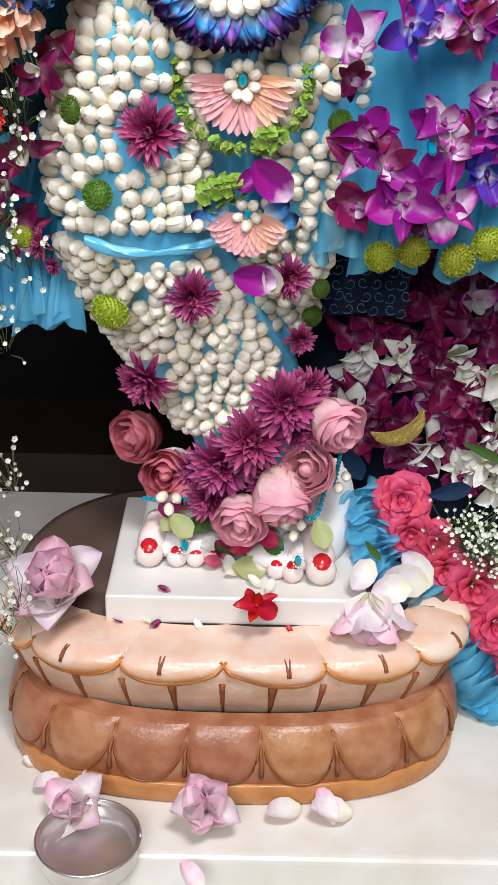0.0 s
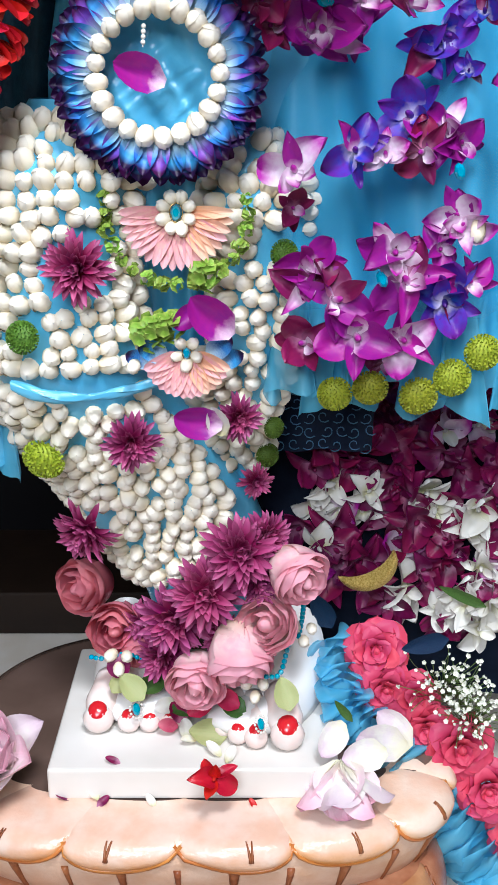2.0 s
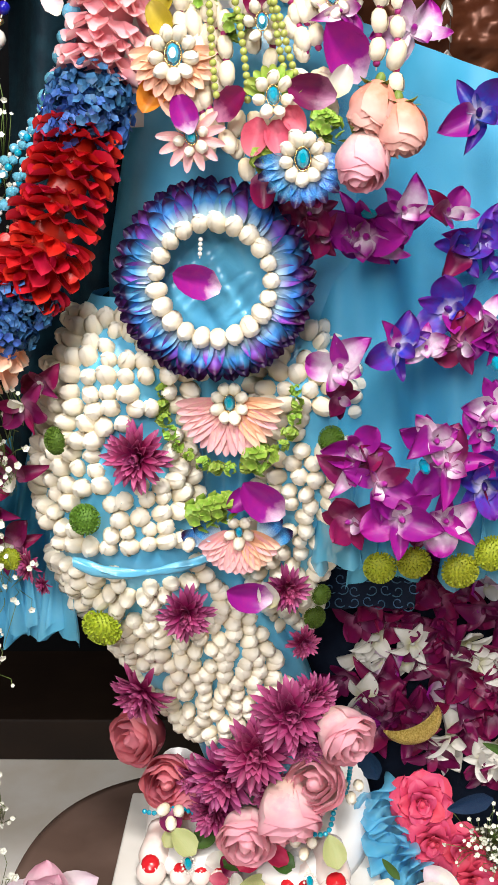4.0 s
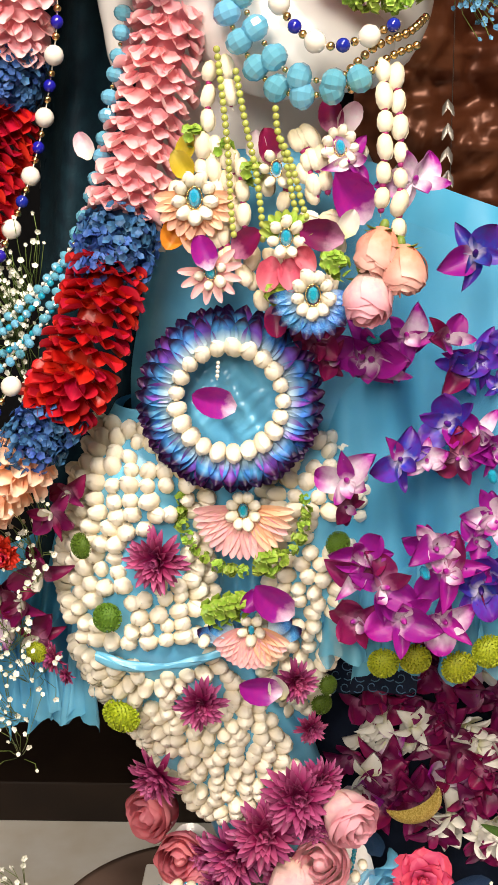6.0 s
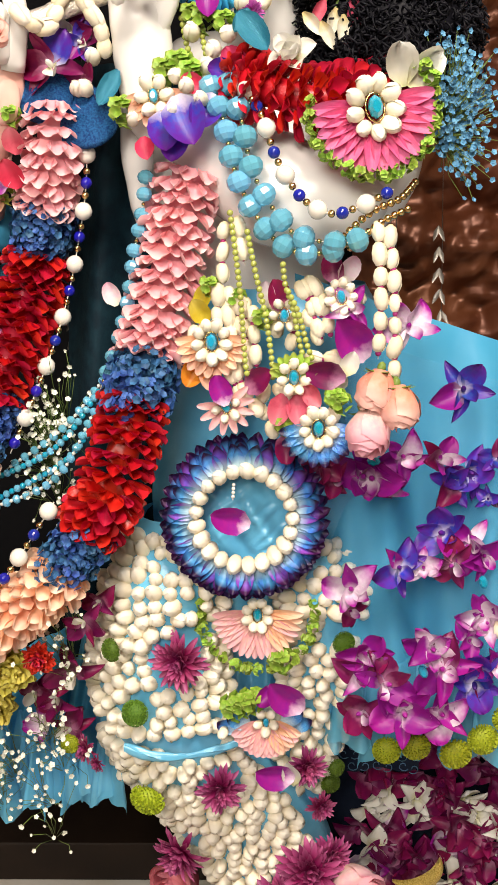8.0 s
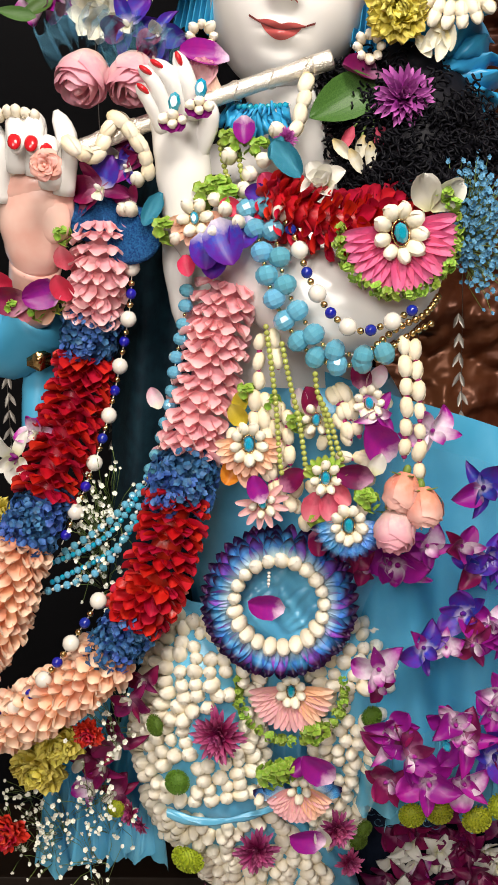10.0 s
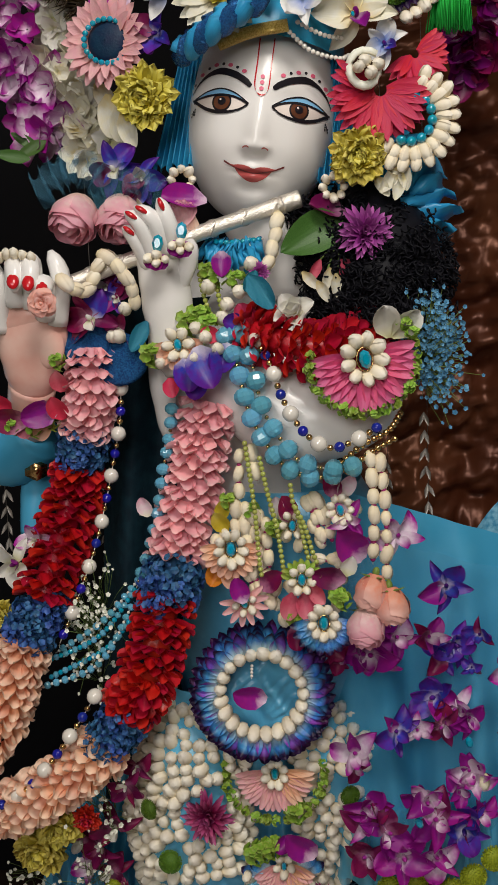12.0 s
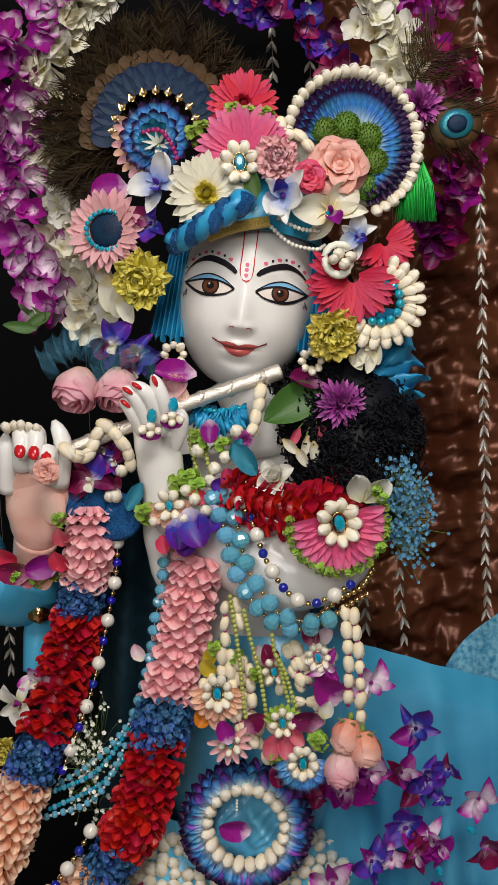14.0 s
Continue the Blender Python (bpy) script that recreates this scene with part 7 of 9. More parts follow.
for line in ([(-0.0205, 0.746, 0.8553), (-0.0223, 0.746, 0.8338), (-0.0228, 0.746, 0.8164)],
             [(-0.0255, 0.746, 0.8096), (-0.0263, 0.746, 0.7998), (-0.0274, 0.746, 0.7876)],
             [(-0.0175, 0.746, 0.8094), (-0.0194, 0.746, 0.7849), (-0.0165, 0.746, 0.7699), (-0.0152, 0.746, 0.7549)],
             [(-0.0152, 0.746, 0.7524), (-0.0085, 0.746, 0.7345), (0.0001, 0.746, 0.7203)],
             [(-0.0009, 0.746, 0.7956), (-0.0011, 0.746, 0.7821), (-0.0002, 0.746, 0.7671), (0.001, 0.746, 0.7495)],
             [(-0.0111, 0.746, 0.8574), (-0.0075, 0.746, 0.831), (-0.0059, 0.746, 0.825)],
             [(0.0318, 0.746, 0.8113), (0.0404, 0.746, 0.796), (0.0482, 0.746, 0.7699)],
             [(0.04, 0.746, 0.8136), (0.0484, 0.746, 0.8007), (0.0533, 0.746, 0.7835), (0.0557, 0.746, 0.7715)],
             [(0.0361, 0.746, 0.8132), (0.0441, 0.746, 0.7984), (0.0503, 0.746, 0.7835)],
             [(-0.0107, 0.746, 0.802), (-0.0104, 0.746, 0.7847), (-0.0097, 0.746, 0.7698)],
             [(0.0576, 0.746, 0.761), (0.0614, 0.746, 0.7484), (0.0626, 0.746, 0.7358)],
             [(0.0375, 0.746, 0.7589), (0.0501, 0.746, 0.7562), (0.0601, 0.746, 0.7572)],
             [(0.0088, 0.746, 0.7086), (0.0138, 0.746, 0.6995)],
             [(-0.0183, 0.748, 0.8021), (-0.0175, 0.748, 0.7873), (-0.0165, 0.748, 0.7748)],
             [(-0.0442, 0.748, 0.7816), (-0.0458, 0.748, 0.7704), (-0.0436, 0.748, 0.7603)],
             [(0.0366, 0.748, 0.7911), (0.0428, 0.748, 0.7786), (0.0464, 0.748, 0.7686)],
             [(0.058, 0.748, 0.8115), (0.0679, 0.748, 0.8076), (0.0791, 0.748, 0.7976)],
             [(0.0529, 0.748, 0.7982), (0.0629, 0.748, 0.7918), (0.0753, 0.748, 0.794)],
             [(0.0156, 0.748, 0.7352), (0.0232, 0.748, 0.7292), (0.0347, 0.748, 0.7336)],
             [(-0.0321, 0.748, 0.7193), (-0.0233, 0.748, 0.7109), (-0.0147, 0.748, 0.7152)],
             [(-0.021, 0.748, 0.7498), (-0.015, 0.748, 0.737), (-0.0101, 0.748, 0.7254)],
             [(0.0154, 0.752, 0.7989), (0.0131, 0.752, 0.784), (0.0187, 0.752, 0.7727)],
             [(0.0291, 0.752, 0.7887), (0.0276, 0.752, 0.7738), (0.0255, 0.752, 0.765)],
             [(-0.0108, 0.752, 0.7594), (-0.0029, 0.752, 0.7466), (0.0027, 0.752, 0.7337)],
             [(0.0066, 0.752, 0.7362), (0.0038, 0.752, 0.7234), (0.0062, 0.752, 0.7104)],
             [(0.04, 0.752, 0.7483), (0.0386, 0.752, 0.7331), (0.0423, 0.752, 0.7227)],
             [(-0.0368, 0.752, 0.785), (-0.0386, 0.752, 0.77), (-0.0352, 0.752, 0.7548)],
             [(0.0681, 0.752, 0.7904), (0.0731, 0.752, 0.8001), (0.0781, 0.752, 0.8074)],
             [(-0.0073, 0.752, 0.7994), (-0.0065, 0.752, 0.7794), (-0.0056, 0.752, 0.7618)],
             [(0.0578, 0.752, 0.7353), (0.059, 0.752, 0.7225), (0.0577, 0.752, 0.7096)]):
    beads(line, BS2, "string of cream buds and magenta beads at the waist", "bud_string", 0.95, (), "waist bud strings")
for q, b, fan, spin, lab in (((-0.0314, 0.742, 0.7705, 0.029), 9, ("gerbera_orange", 12, 200, 0.72, 0.26), 0, "turquoise jewel ringed with buds and orange petals"),
                             ((0.0216, 0.745, 0.7886, 0.022), 6, None, 0, "turquoise jewel ringed with cream buds"),
                             ((0.028, 0.728, 0.7456, 0.0235), 7, ("green_floret", 9, 170, 0.56, 0.24), 180, "turquoise jewel with buds under a green leaf fan"),
                             ((0.0453, 0.722, 0.7093, 0.0275), 9, ("ring_petal", 10, 190, 0.85, 0.30), 0, "turquoise jewel with buds and blue petals"),
                             ((-0.0219, 0.738, 0.7234, 0.0215), 6, ("gerbera_pink", 9, 250, 0.80, 0.24), 20, "turquoise jewel with buds and coral petals"),
                             ((0.0626, 0.742, 0.8017, 0.023), 9, None, 10, "turquoise jewel ringed with cream buds")):
    jewel(q, (0, -1, 0.08), spin, b, 0.36, lab, fan)
for q, s, m in (((0.0032, 0.74, 0.7412, 0.026), -50, "orchid_dark"), ((0.0507, 0.728, 0.7482, 0.03), 75, "orchid_dark"), ((0.0167, 0.748, 0.8026, 0.026), 20, "orchid_dark"), ((-0.0254, 0.732, 0.7358, 0.024), 20, "orchid_petal"), ((-0.0402, 0.75, 0.7926, 0.022), 30, "yellow_petal"), ((-0.0363, 0.752, 0.8024, 0.02), -30, "yellow_petal"), ((-0.0451, 0.746, 0.7479, 0.026), 150, "orange_petal"), ((-0.0349, 0.745, 0.7465, 0.026), 180, "gerbera_orange"), ((0.0169, 0.728, 0.7222, 0.024), 165, "rose_coral"), ((0.0314, 0.727, 0.7209, 0.024), 190, "rose_coral"), ((0.0419, 0.727, 0.7319, 0.02), 220, "rose_coral"), ((0.058, 0.748, 0.8212, 0.024), 10, "orchid_dark"), ((0.0679, 0.748, 0.821, 0.022), -30, "lotus_petal"), ((0.0687, 0.742, 0.771, 0.042), 40, "orchid_petal"), ((0.0227, 0.735, 0.692, 0.024), 180, "orchid_dark"), ((0.0517, 0.73, 0.6924, 0.028), 200, "orchid_dark"), ((0.008, 0.75, 0.804, 0.02), 0, "lotus_pale"), ((0.0683, 0.735, 0.7542, 0.02), -20, "orchid_white")):
    single(q, (RND.uniform(-.3, .3), -1, RND.uniform(-.1, .3)), s, m, 0.65, 0.45, 0.2, label="loose coloured petal among the waist ornaments")
for q in ((0.0578, 0.724, 0.7302), (0.0217, 0.728, 0.7096), (-0.0319, 0.748, 0.8097), (0.0053, 0.744, 0.7865), (-0.0134, 0.748, 0.8008), (0.0614, 0.722, 0.7271)):
    o = thing("green_floret_bunch", label="bunch of tiny yellow green florets", category="flower", group="green florets", at=q)
    piece("floret_head", once(("gfb",), lambda: floret_mesh("green_floret", 24, 0.010, 0.005, 55)), o, Matrix.Scale(0.75, 4))
single((-0.1063, 0.761, 0.8051, 0.0192), (0, -1, 0.1), 20, "lotus_petal", 0.65, 0.45, 0.2, label="pale pink petal beside the garland")

# strings along the garlands
beads([(-0.1233, 0.7824, 0.9154), (-0.1267, 0.7846, 0.8791), (-0.1376, 0.7971, 0.8368), (-0.147, 0.7939, 0.7982), (-0.1565, 0.772, 0.7607), (-0.1707, 0.7542, 0.7231), (-0.1863, 0.7459, 0.6879)], PEARLS, "string of pearls with blue beads along the garland", "pearl_string", 1.25, (), "pearl strings")
beads([(-0.1482, 0.7152, 0.6578), (-0.1672, 0.7092, 0.6289), (-0.1953, 0.7108, 0.5914), (-0.2259, 0.7208, 0.5588), (-0.2699, 0.7328, 0.5318)], PEARLS, "string of pearls with blue beads along the garland", "pearl_string", 1.2, (), "pearl strings")
CR2 = [("crystal_blue", 0.012), ("crystal_blue", 0.012), ("gold", 0.003)]
beads([(-0.078, 0.7684, 0.8946), (-0.0826, 0.7693, 0.8625), (-0.0894, 0.7671, 0.8351), (-0.0934, 0.7635, 0.8076), (-0.1031, 0.7609, 0.7703), (-0.116, 0.7474, 0.7357)], CR2, "string of small aqua crystals along the garland", "crystal_string", 1.0, ("crystal_blue",), "crystal strings")
for k, (a, b, c) in enumerate((((-0.1163, 0.7492, 0.7351), (-0.1526, 0.7507, 0.6912), (-0.2112, 0.7686, 0.6604)), ((-0.1199, 0.7473, 0.7213), (-0.153, 0.7459, 0.6682), (-0.2119, 0.7655, 0.6385)), ((-0.1225, 0.7444, 0.7076), (-0.1486, 0.7512, 0.6786), (-0.2013, 0.7648, 0.6489)), ((-0.1127, 0.753, 0.7436), (-0.1483, 0.7574, 0.7038), (-0.1957, 0.7677, 0.6707)))):
    beads([a, b, c], [("crystal_blue", 0.007), ("pearl", 0.003)] if k % 2 else [("turquoise_gem", 0.005), ("crystal_blue", 0.006)], "thin strand of tiny aqua beads between the garlands", "bead_string", 1.0, ("crystal_blue",), "aqua strands")
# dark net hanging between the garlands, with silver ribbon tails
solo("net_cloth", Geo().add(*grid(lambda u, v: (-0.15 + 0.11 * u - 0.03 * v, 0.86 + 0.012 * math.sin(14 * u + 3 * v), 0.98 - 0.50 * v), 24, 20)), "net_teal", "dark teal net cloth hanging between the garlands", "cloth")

# ---- neck and shoulders ----
ruffle([(-0.0463, 0.8091, 1.0272), (-0.0296, 0.798, 1.0186), (-0.0134, 0.7949, 1.0167), (0.0052, 0.8047, 1.0204)], 0.026, "turban_blue", "blue pleated satin collar at the neck", "collar", 14, (0, -1, 0.1), 0.16)
beads([(-0.0455, 0.8016, 1.0312), (-0.0234, 0.7906, 1.0282), (0.0057, 0.8036, 1.0302)], [("turquoise_gem", 0.005)], "row of turquoise beads on the collar")
for q, s, m in (((-0.0305, 0.78, 1.0099, 0.0233), 180, "orchid_petal"), ((0.0026, 0.7576, 0.9853, 0.0363), 215, "peacock_teal"), ((-0.0062, 0.7677, 0.9947, 0.0209), 150, "peacock_teal"), ((-0.0115, 0.7657, 0.966, 0.0262), 30, "rose_deep"), ((-0.021, 0.7631, 0.9615, 0.0209), 80, "orchid_blue"), ((0.0632, 0.8195, 1.0485, 0.0327), 90, "orchid_petal")):
    single(q, (0, -1, 0.1), s, m, 0.5 if m == "peacock_teal" else 0.7, 0.45, 0.25, label="single petal at the neck")
mum((0.0012, 0.7754, 1.0024, 0.0179), (0, -1, 0), 0, "mum_violet", "small violet globe flower at the neck")
mum((0.092, 0.7868, 1.0313, 0.0486), (0.1, -1, 0.1), 10, "mum_violet", "bright violet chrysanthemum in the hair")
leaf((0.046, 0.7944, 1.0307, 0.064), (0.1, -1, 0.2), 118, "leaf_green", "large dark green leaf in the hair", 0.55)
for q in ((-0.016, 0.7686, 0.987), (-0.0269, 0.768, 0.9768), (-0.005, 0.7794, 1.009), (-0.0317, 0.7686, 0.9652), (-0.0432, 0.7832, 0.9912)):
    o = thing("sewn_bud", label="cream bud in the neck garland", category="bud", group="sewn buds", at=q)
    bud_at(o, (0, 0, 0), (0, -1, 0.2), 0.014)
for q in ((-0.0349, 0.7837, 0.9989), (-0.0187, 0.7781, 0.9964), (-0.0431, 0.7895, 1.0038)):
    o = thing("green_floret_bunch", label="bunch of tiny yellow green florets", category="flower", group="green florets", at=q)
    piece("floret_head", once(("gfb",), lambda: floret_mesh("green_floret", 24, 0.010, 0.005, 55)), o, Matrix.Scale(0.8, 4))
beads([(-0.0513, 0.7907, 1.004), (-0.0466, 0.7853, 0.9803), (-0.0385, 0.7724, 0.9605)], LIME, "string of tiny lime green glass beads at the chest")
beads([(-0.0377, 0.789, 1.0037), (-0.0341, 0.7824, 0.9802), (-0.0288, 0.7701, 0.9606)], LIME, "string of tiny lime green glass beads at the chest")
for k, q in enumerate(((0.0475, 0.7815, 1.0016), (0.0577, 0.7773, 0.9937), (0.0654, 0.7755, 0.9884), (0.074, 0.7861, 0.9973), (0.0546, 0.7694, 0.9843), (0.0446, 0.7789, 0.994), (0.0797, 0.7915, 1.0045))):
    single((*q, 0.022), (0.2, -1, -0.3), 150 + 15 * k, "daisy_white" if k % 3 else "rose_coral", 0.4, 0.6, 0.1, 0.5, label="cream honeysuckle blossom on green stems", name="honeysuckle_blossom", group="honeysuckle")
g = Geo()
for q in ((0.0476, 0.7845, 1.0039), (0.058, 0.7821, 0.9984), (0.0686, 0.7848, 0.9977), (0.0771, 0.7912, 1.0047)):
    g.add(*tube([(0.0701, 0.7979, 1.0284), tuple((Vector(q) + Vector((0.0701, 0.7979, 1.0284))) / 2), q], 0.0009, 5))
solo("flower_stems", g, "stem_green", "thin green stems of the honeysuckle", "stem", kind="stuff")
garland([(-0.0095, 0.7691, 0.9558), (0.0141, 0.7547, 0.9459), (0.0449, 0.75, 0.9378), (0.0792, 0.7636, 0.942), (0.1054, 0.7983, 0.9511)], [(1.0, "red_petal", 0.9)], "short garland of bright red petals on the chest")
lotus((0.0294, 0.7568, 0.9671, 0.0321), (-0.2, -1, 0.5), 30, "orchid_white", "small white silk blossom on the chest", 0.8, (4, 3, 2))
gyp("blue_spray", [(0.1431, 0.765, 0.9685), (0.1545, 0.765, 0.9545), (0.1339, 0.765, 0.9438), (0.1476, 0.765, 0.9318), (0.1614, 0.765, 0.936), (0.143, 0.765, 0.9135), (0.1546, 0.765, 0.8992)], 85, (0.0085, 0.009, 0.010), 0.0044, "sky blue dyed baby's breath spray at the shoulder", "sky_floret", True, (0.1334, 0.78, 0.9171))
o = thing("silk_bow", label="crumpled white silk bow at the shoulder", category="ribbon")
part("loop", Geo().add(*petal(0.03, 0.022, 0.6, 0.5, 0.1, 0.2, 6, 6), m=face((0.1064, 0.7421, 0.9451), (0, -1, 0), 10)), "orchid_white", o)
part("loop", Geo().add(*petal(0.03, 0.02, 0.6, 0.5, 0.1, 0.2, 6, 6), m=face((0.1088, 0.7407, 0.9453), (0.3, -1, 0), -40)), "orchid_white", o)


# ---- hair ----
def hair():
    ob = thing("wig", label="thick black curly wool hair over the shoulder", category="hair")
    spine = [(0.073, 0.8589, 1.0565), (0.0996, 0.849, 1.0224), (0.1057, 0.8287, 0.9852), (0.0973, 0.7955, 0.9573)]
    c = curve(spine, 24)
    part("mass", Geo().add(*tube(c, [0.040 + 0.020 * math.sin(math.pi * k / 24) for k in range(25)], 20)), "hair_black", ob)
    rd = random.Random(31)
    for lock in range(560):
        k = rd.randrange(25)
        a = rd.uniform(0, 6.2832)
        r = 0.045 + 0.022 * math.sin(math.pi * k / 24)
        d = Vector((math.cos(a), -abs(math.sin(a)), rd.uniform(-.3, .3)))
        p = c[k] + d * r * 0.98
        coil = []
        ax = Vector((rd.uniform(-.8, .8), rd.uniform(-.4, .4), rd.uniform(-1.0, 0.3))).normalized()
        e1 = ax.orthogonal().normalized()
        e2 = ax.cross(e1)
        cr = rd.uniform(0.0022, 0.0045)
        for i in range(24):
            th = i * 0.85
            coil.append(p + (e1 * math.cos(th) + e2 * math.sin(th)) * cr + ax * (i - 12) * 0.0009)
        part("curl", Geo().add(*tube(coil, 0.0009, 4)), "hair_black", ob)


hair()
solo("hair_back", Geo().add(*ball(0.105, 0.06, 0.13, 24, 16), m=Matrix.Translation((0.02, 0.93, 1.10))), "hair_black", "dark hair mass behind the head", "hair")
ruffle([(0.091, 0.847, 1.1121), (0.14, 0.8461, 1.0826), (0.15, 0.8437, 1.049), (0.1448, 0.8528, 1.0204)], 0.06, "turban_blue", "royal blue satin cloth behind the hair", "cloth_fold", 10, (0.3, -1, 0.1), 0.16)

# ---- turban and crown ----
def band(pts, r, mat, label, name, twist=False):
    c = curve(pts, 30)
    if not twist:
        return solo(name, Geo().add(*tube(c, r, 10)), mat, label, "turban")
    ob = thing(name, label=label, category="turban")
    for s in range(2):
        coil = [p + Vector((0.0, -math.cos(k * 0.75 + 3.1416 * s), math.sin(k * 0.75 + 3.1416 * s))) * r * 0.45 for k, p in enumerate(c)]
        part("cord", Geo().add(*tube(coil, r * 0.62, 10)), ("turban_blue", "navy_glitter")[s], ob)
    return ob


turban = thing("turban", label="blue pleated satin turban over the forehead", category="turban")


def cap(u, v):
    a = radians(-115 + 230 * u)
    z = 0.066 + 0.075 * v + 0.006 * math.cos(a)
    r = 0.068 - 0.03 * v * v
    p = Vector((r * math.sin(a), -r * 1.10 * math.cos(a) - 0.002, z + 0.0012 * math.sin(80 * v + 6 * u)))
    return tuple(HEAD @ p)


part("cap", Geo().add(*grid(cap, 48, 24)), "turban_blue", turban)
for sgn in (-1, 1):
    def side(u, v, sgn=sgn):
        x = sgn * (0.055 + (0.024 + 0.014 * v) * u)
        fold = math.sin(46 * u + 1.5 * v)
        return tuple(HEAD @ Vector((x + 0.0012 * fold * v, -0.024 + 0.026 * u + (0.0026 + 0.0028 * v) * fold, 0.070 - 0.108 * v + 0.004 * math.sin(30 * u) * v)))
    part("side_pleats", Geo().add(*grid(side, 96, 16)), "turban_blue", turban, "pleated blue satin beside the cheek")
band([(-0.0592, 0.7982, 1.1856), (-0.0323, 0.7629, 1.1961), (-0.0057, 0.7506, 1.2089), (0.0147, 0.7536, 1.2196)], 0.0125, "", "twisted rope of aqua and navy cloth on the turban", "turban_rope", True)
band([(-0.0251, 0.788, 1.1898), (0.0026, 0.7819, 1.1975), (0.0327, 0.782, 1.2013)], 0.0052, "gold_glitter", "narrow gold band above the forehead", "gold_band")
beads([(0.0326, 0.7834, 1.1973), (0.0511, 0.7813, 1.1802), (0.0744, 0.7905, 1.1746), (0.0828, 0.8006, 1.1783)], [("pearl", 0.0042)], "fine pearl string across the turban", "pearl_string", 1.0)
beads([(0.039, 0.7848, 1.2048), (0.0594, 0.7861, 1.1939), (0.0794, 0.7987, 1.1913)], [("pearl", 0.0042)], "fine pearl string across the turban", "pearl_string", 1.0)

gerbera((-0.123, 0.822, 1.2023, 0.0809), (-0.25, -1, 0.05), 0, "gerbera_pink", 24, 360, None, 0.13, "pink gerbera round a blue velvet disc and beads")
solo("blue_disc", Geo().add(*ball(0.018, 0.018, 0.006, 24, 8), m=face((-0.1221, 0.816, 1.2019), (-0.25, -1, 0.05))), "peacock_blue", "dark blue velvet disc in the gerbera", "disc")
C = Vector((-0.1215, 0.812, 1.2016))
beads([tuple(C + Vector((0.020 * math.cos(a), 0.0, 0.018 * math.sin(a)))) for a in [1.0 + 5.2 * k / 12 for k in range(13)]], [("turquoise_gem", 0.0052)], "ring of turquoise beads in the gerbera")
carnation((-0.0907, 0.8118, 1.1543, 0.0601), (-0.2, -1, -0.1), "yellow_petal", "ruffled yellow carnation beside the turban")
for k, q in enumerate(((-0.1134, 0.8239, 1.1366, 0.0381), (-0.1258, 0.8354, 1.1426, 0.0385), (-0.1075, 0.8175, 1.1283, 0.0325), (-0.1288, 0.8429, 1.1593, 0.0332))):
    single(q, (-0.2, -1, -0.3), 160 + 18 * k, "daisy_white", 0.5, 0.4, 0.1, label="cream petal under the yellow carnation")
gerbera((-0.0246, 0.7829, 1.2276, 0.0774), (0.1, -1, 0.1), 10, "daisy_white", 20, 360, "yellow_petal", 0.14, "white daisy with a yellow centre on the turban")
orchid((-0.0711, 0.8117, 1.2428, 0.0557), (-0.2, -1, 0.1), 30, "orchid_dipped", "orchid_blue", "white orchid with blue tinted lip on the crown", "crown orchids")
orchid((-0.0799, 0.8166, 1.207, 0.0428), (-0.1, -1, 0), 120, "orchid_blue", "orchid_blue", "violet blue orchid on the crown", "crown orchids")
single((-0.1205, 0.8365, 1.2396, 0.0381), (-0.2, -1, 0.2), 90, "orchid_petal", 0.8, 0.3, 0.1)


# rosette with gold points and the feather fan behind it
def rosette(c, r):
    ob = thing("blue_rosette", label="rosette of blue and green petals with gold points", category="ornament", m=face(c, (-0.1, -1, 0.08), 0, 1.0))
    for layer, (cnt, rr, mat, L) in enumerate(((17, 0.24, "ring_petal", 0.66), (12, 0.10, "ring_petal", 0.55), (7, 0.02, "peacock_teal", 0.42))):
        for k in range(cnt):
            me = once(("ros", layer, k % 2), lambda: U("petal", mat, r * L, r * 0.34, cup=0.3, bend=0.1 * (k % 2), point=0.2, nu=5, nv=5))
            piece("petal", me, ob, Matrix.Rotation(6.2832 * k / cnt, 4, "Z") @ Matrix.Translation((0, r * rr, 0.003 * layer)) @ Matrix.Rotation(radians(12 + 10 * layer), 4, "X"))
    for k in range(10):
        me = once("goldpoint", lambda: Geo().add(*petal(r * 0.30, r * 0.24, 0.2, 0, 0.9, 0, 4, 5)).mesh("gold_point", "gold"))
        a = radians(-80 + 150 * k / 9)
        gp = piece("gold_point", me, ob, Matrix.Rotation(-a, 4, "Z") @ Matrix.Translation((0, r * 0.92, 0.010)) @ Matrix.Scale(0.72, 4))
        piece("pearl", bead_mesh("pearl"), gp, Matrix.Translation((0, r * 0.12, 0.004)) @ Matrix.Scale(0.0045, 4))
    for k in range(14):
        a = radians(60 + 150 * k / 13)
        me = once(("rospink", k % 2), lambda: U("petal", "gerbera_pink" if k % 2 else "gerbera_orange", r * 0.5, r * 0.2, cup=0.3, bend=0.0, point=0.3, nu=3, nv=4))
        piece("ray_petal", me, ob, Matrix.Rotation(a, 4, "Z") @ Matrix.Translation((0, r * 0.62, -0.003)))
    me = once("whitefeather", lambda: whorl("orchid_white", 9, r * 0.4, r * 0.08, 20, 0.0, 0.2, 0.1, 0.8, 2))
    piece("white_plume", me, ob, Matrix.Translation((0.004, -r * 0.2, 0.012)))
    return ob


rosette((-0.0715, 0.8254, 1.2862), 0.041)
beads([(-0.0847, 0.8123, 1.2899), (-0.0654, 0.8058, 1.2896), (-0.0526, 0.7989, 1.2687), (-0.0519, 0.7972, 1.2593)], [("magenta_bead", 0.005)], "curve of magenta beads on the rosette")


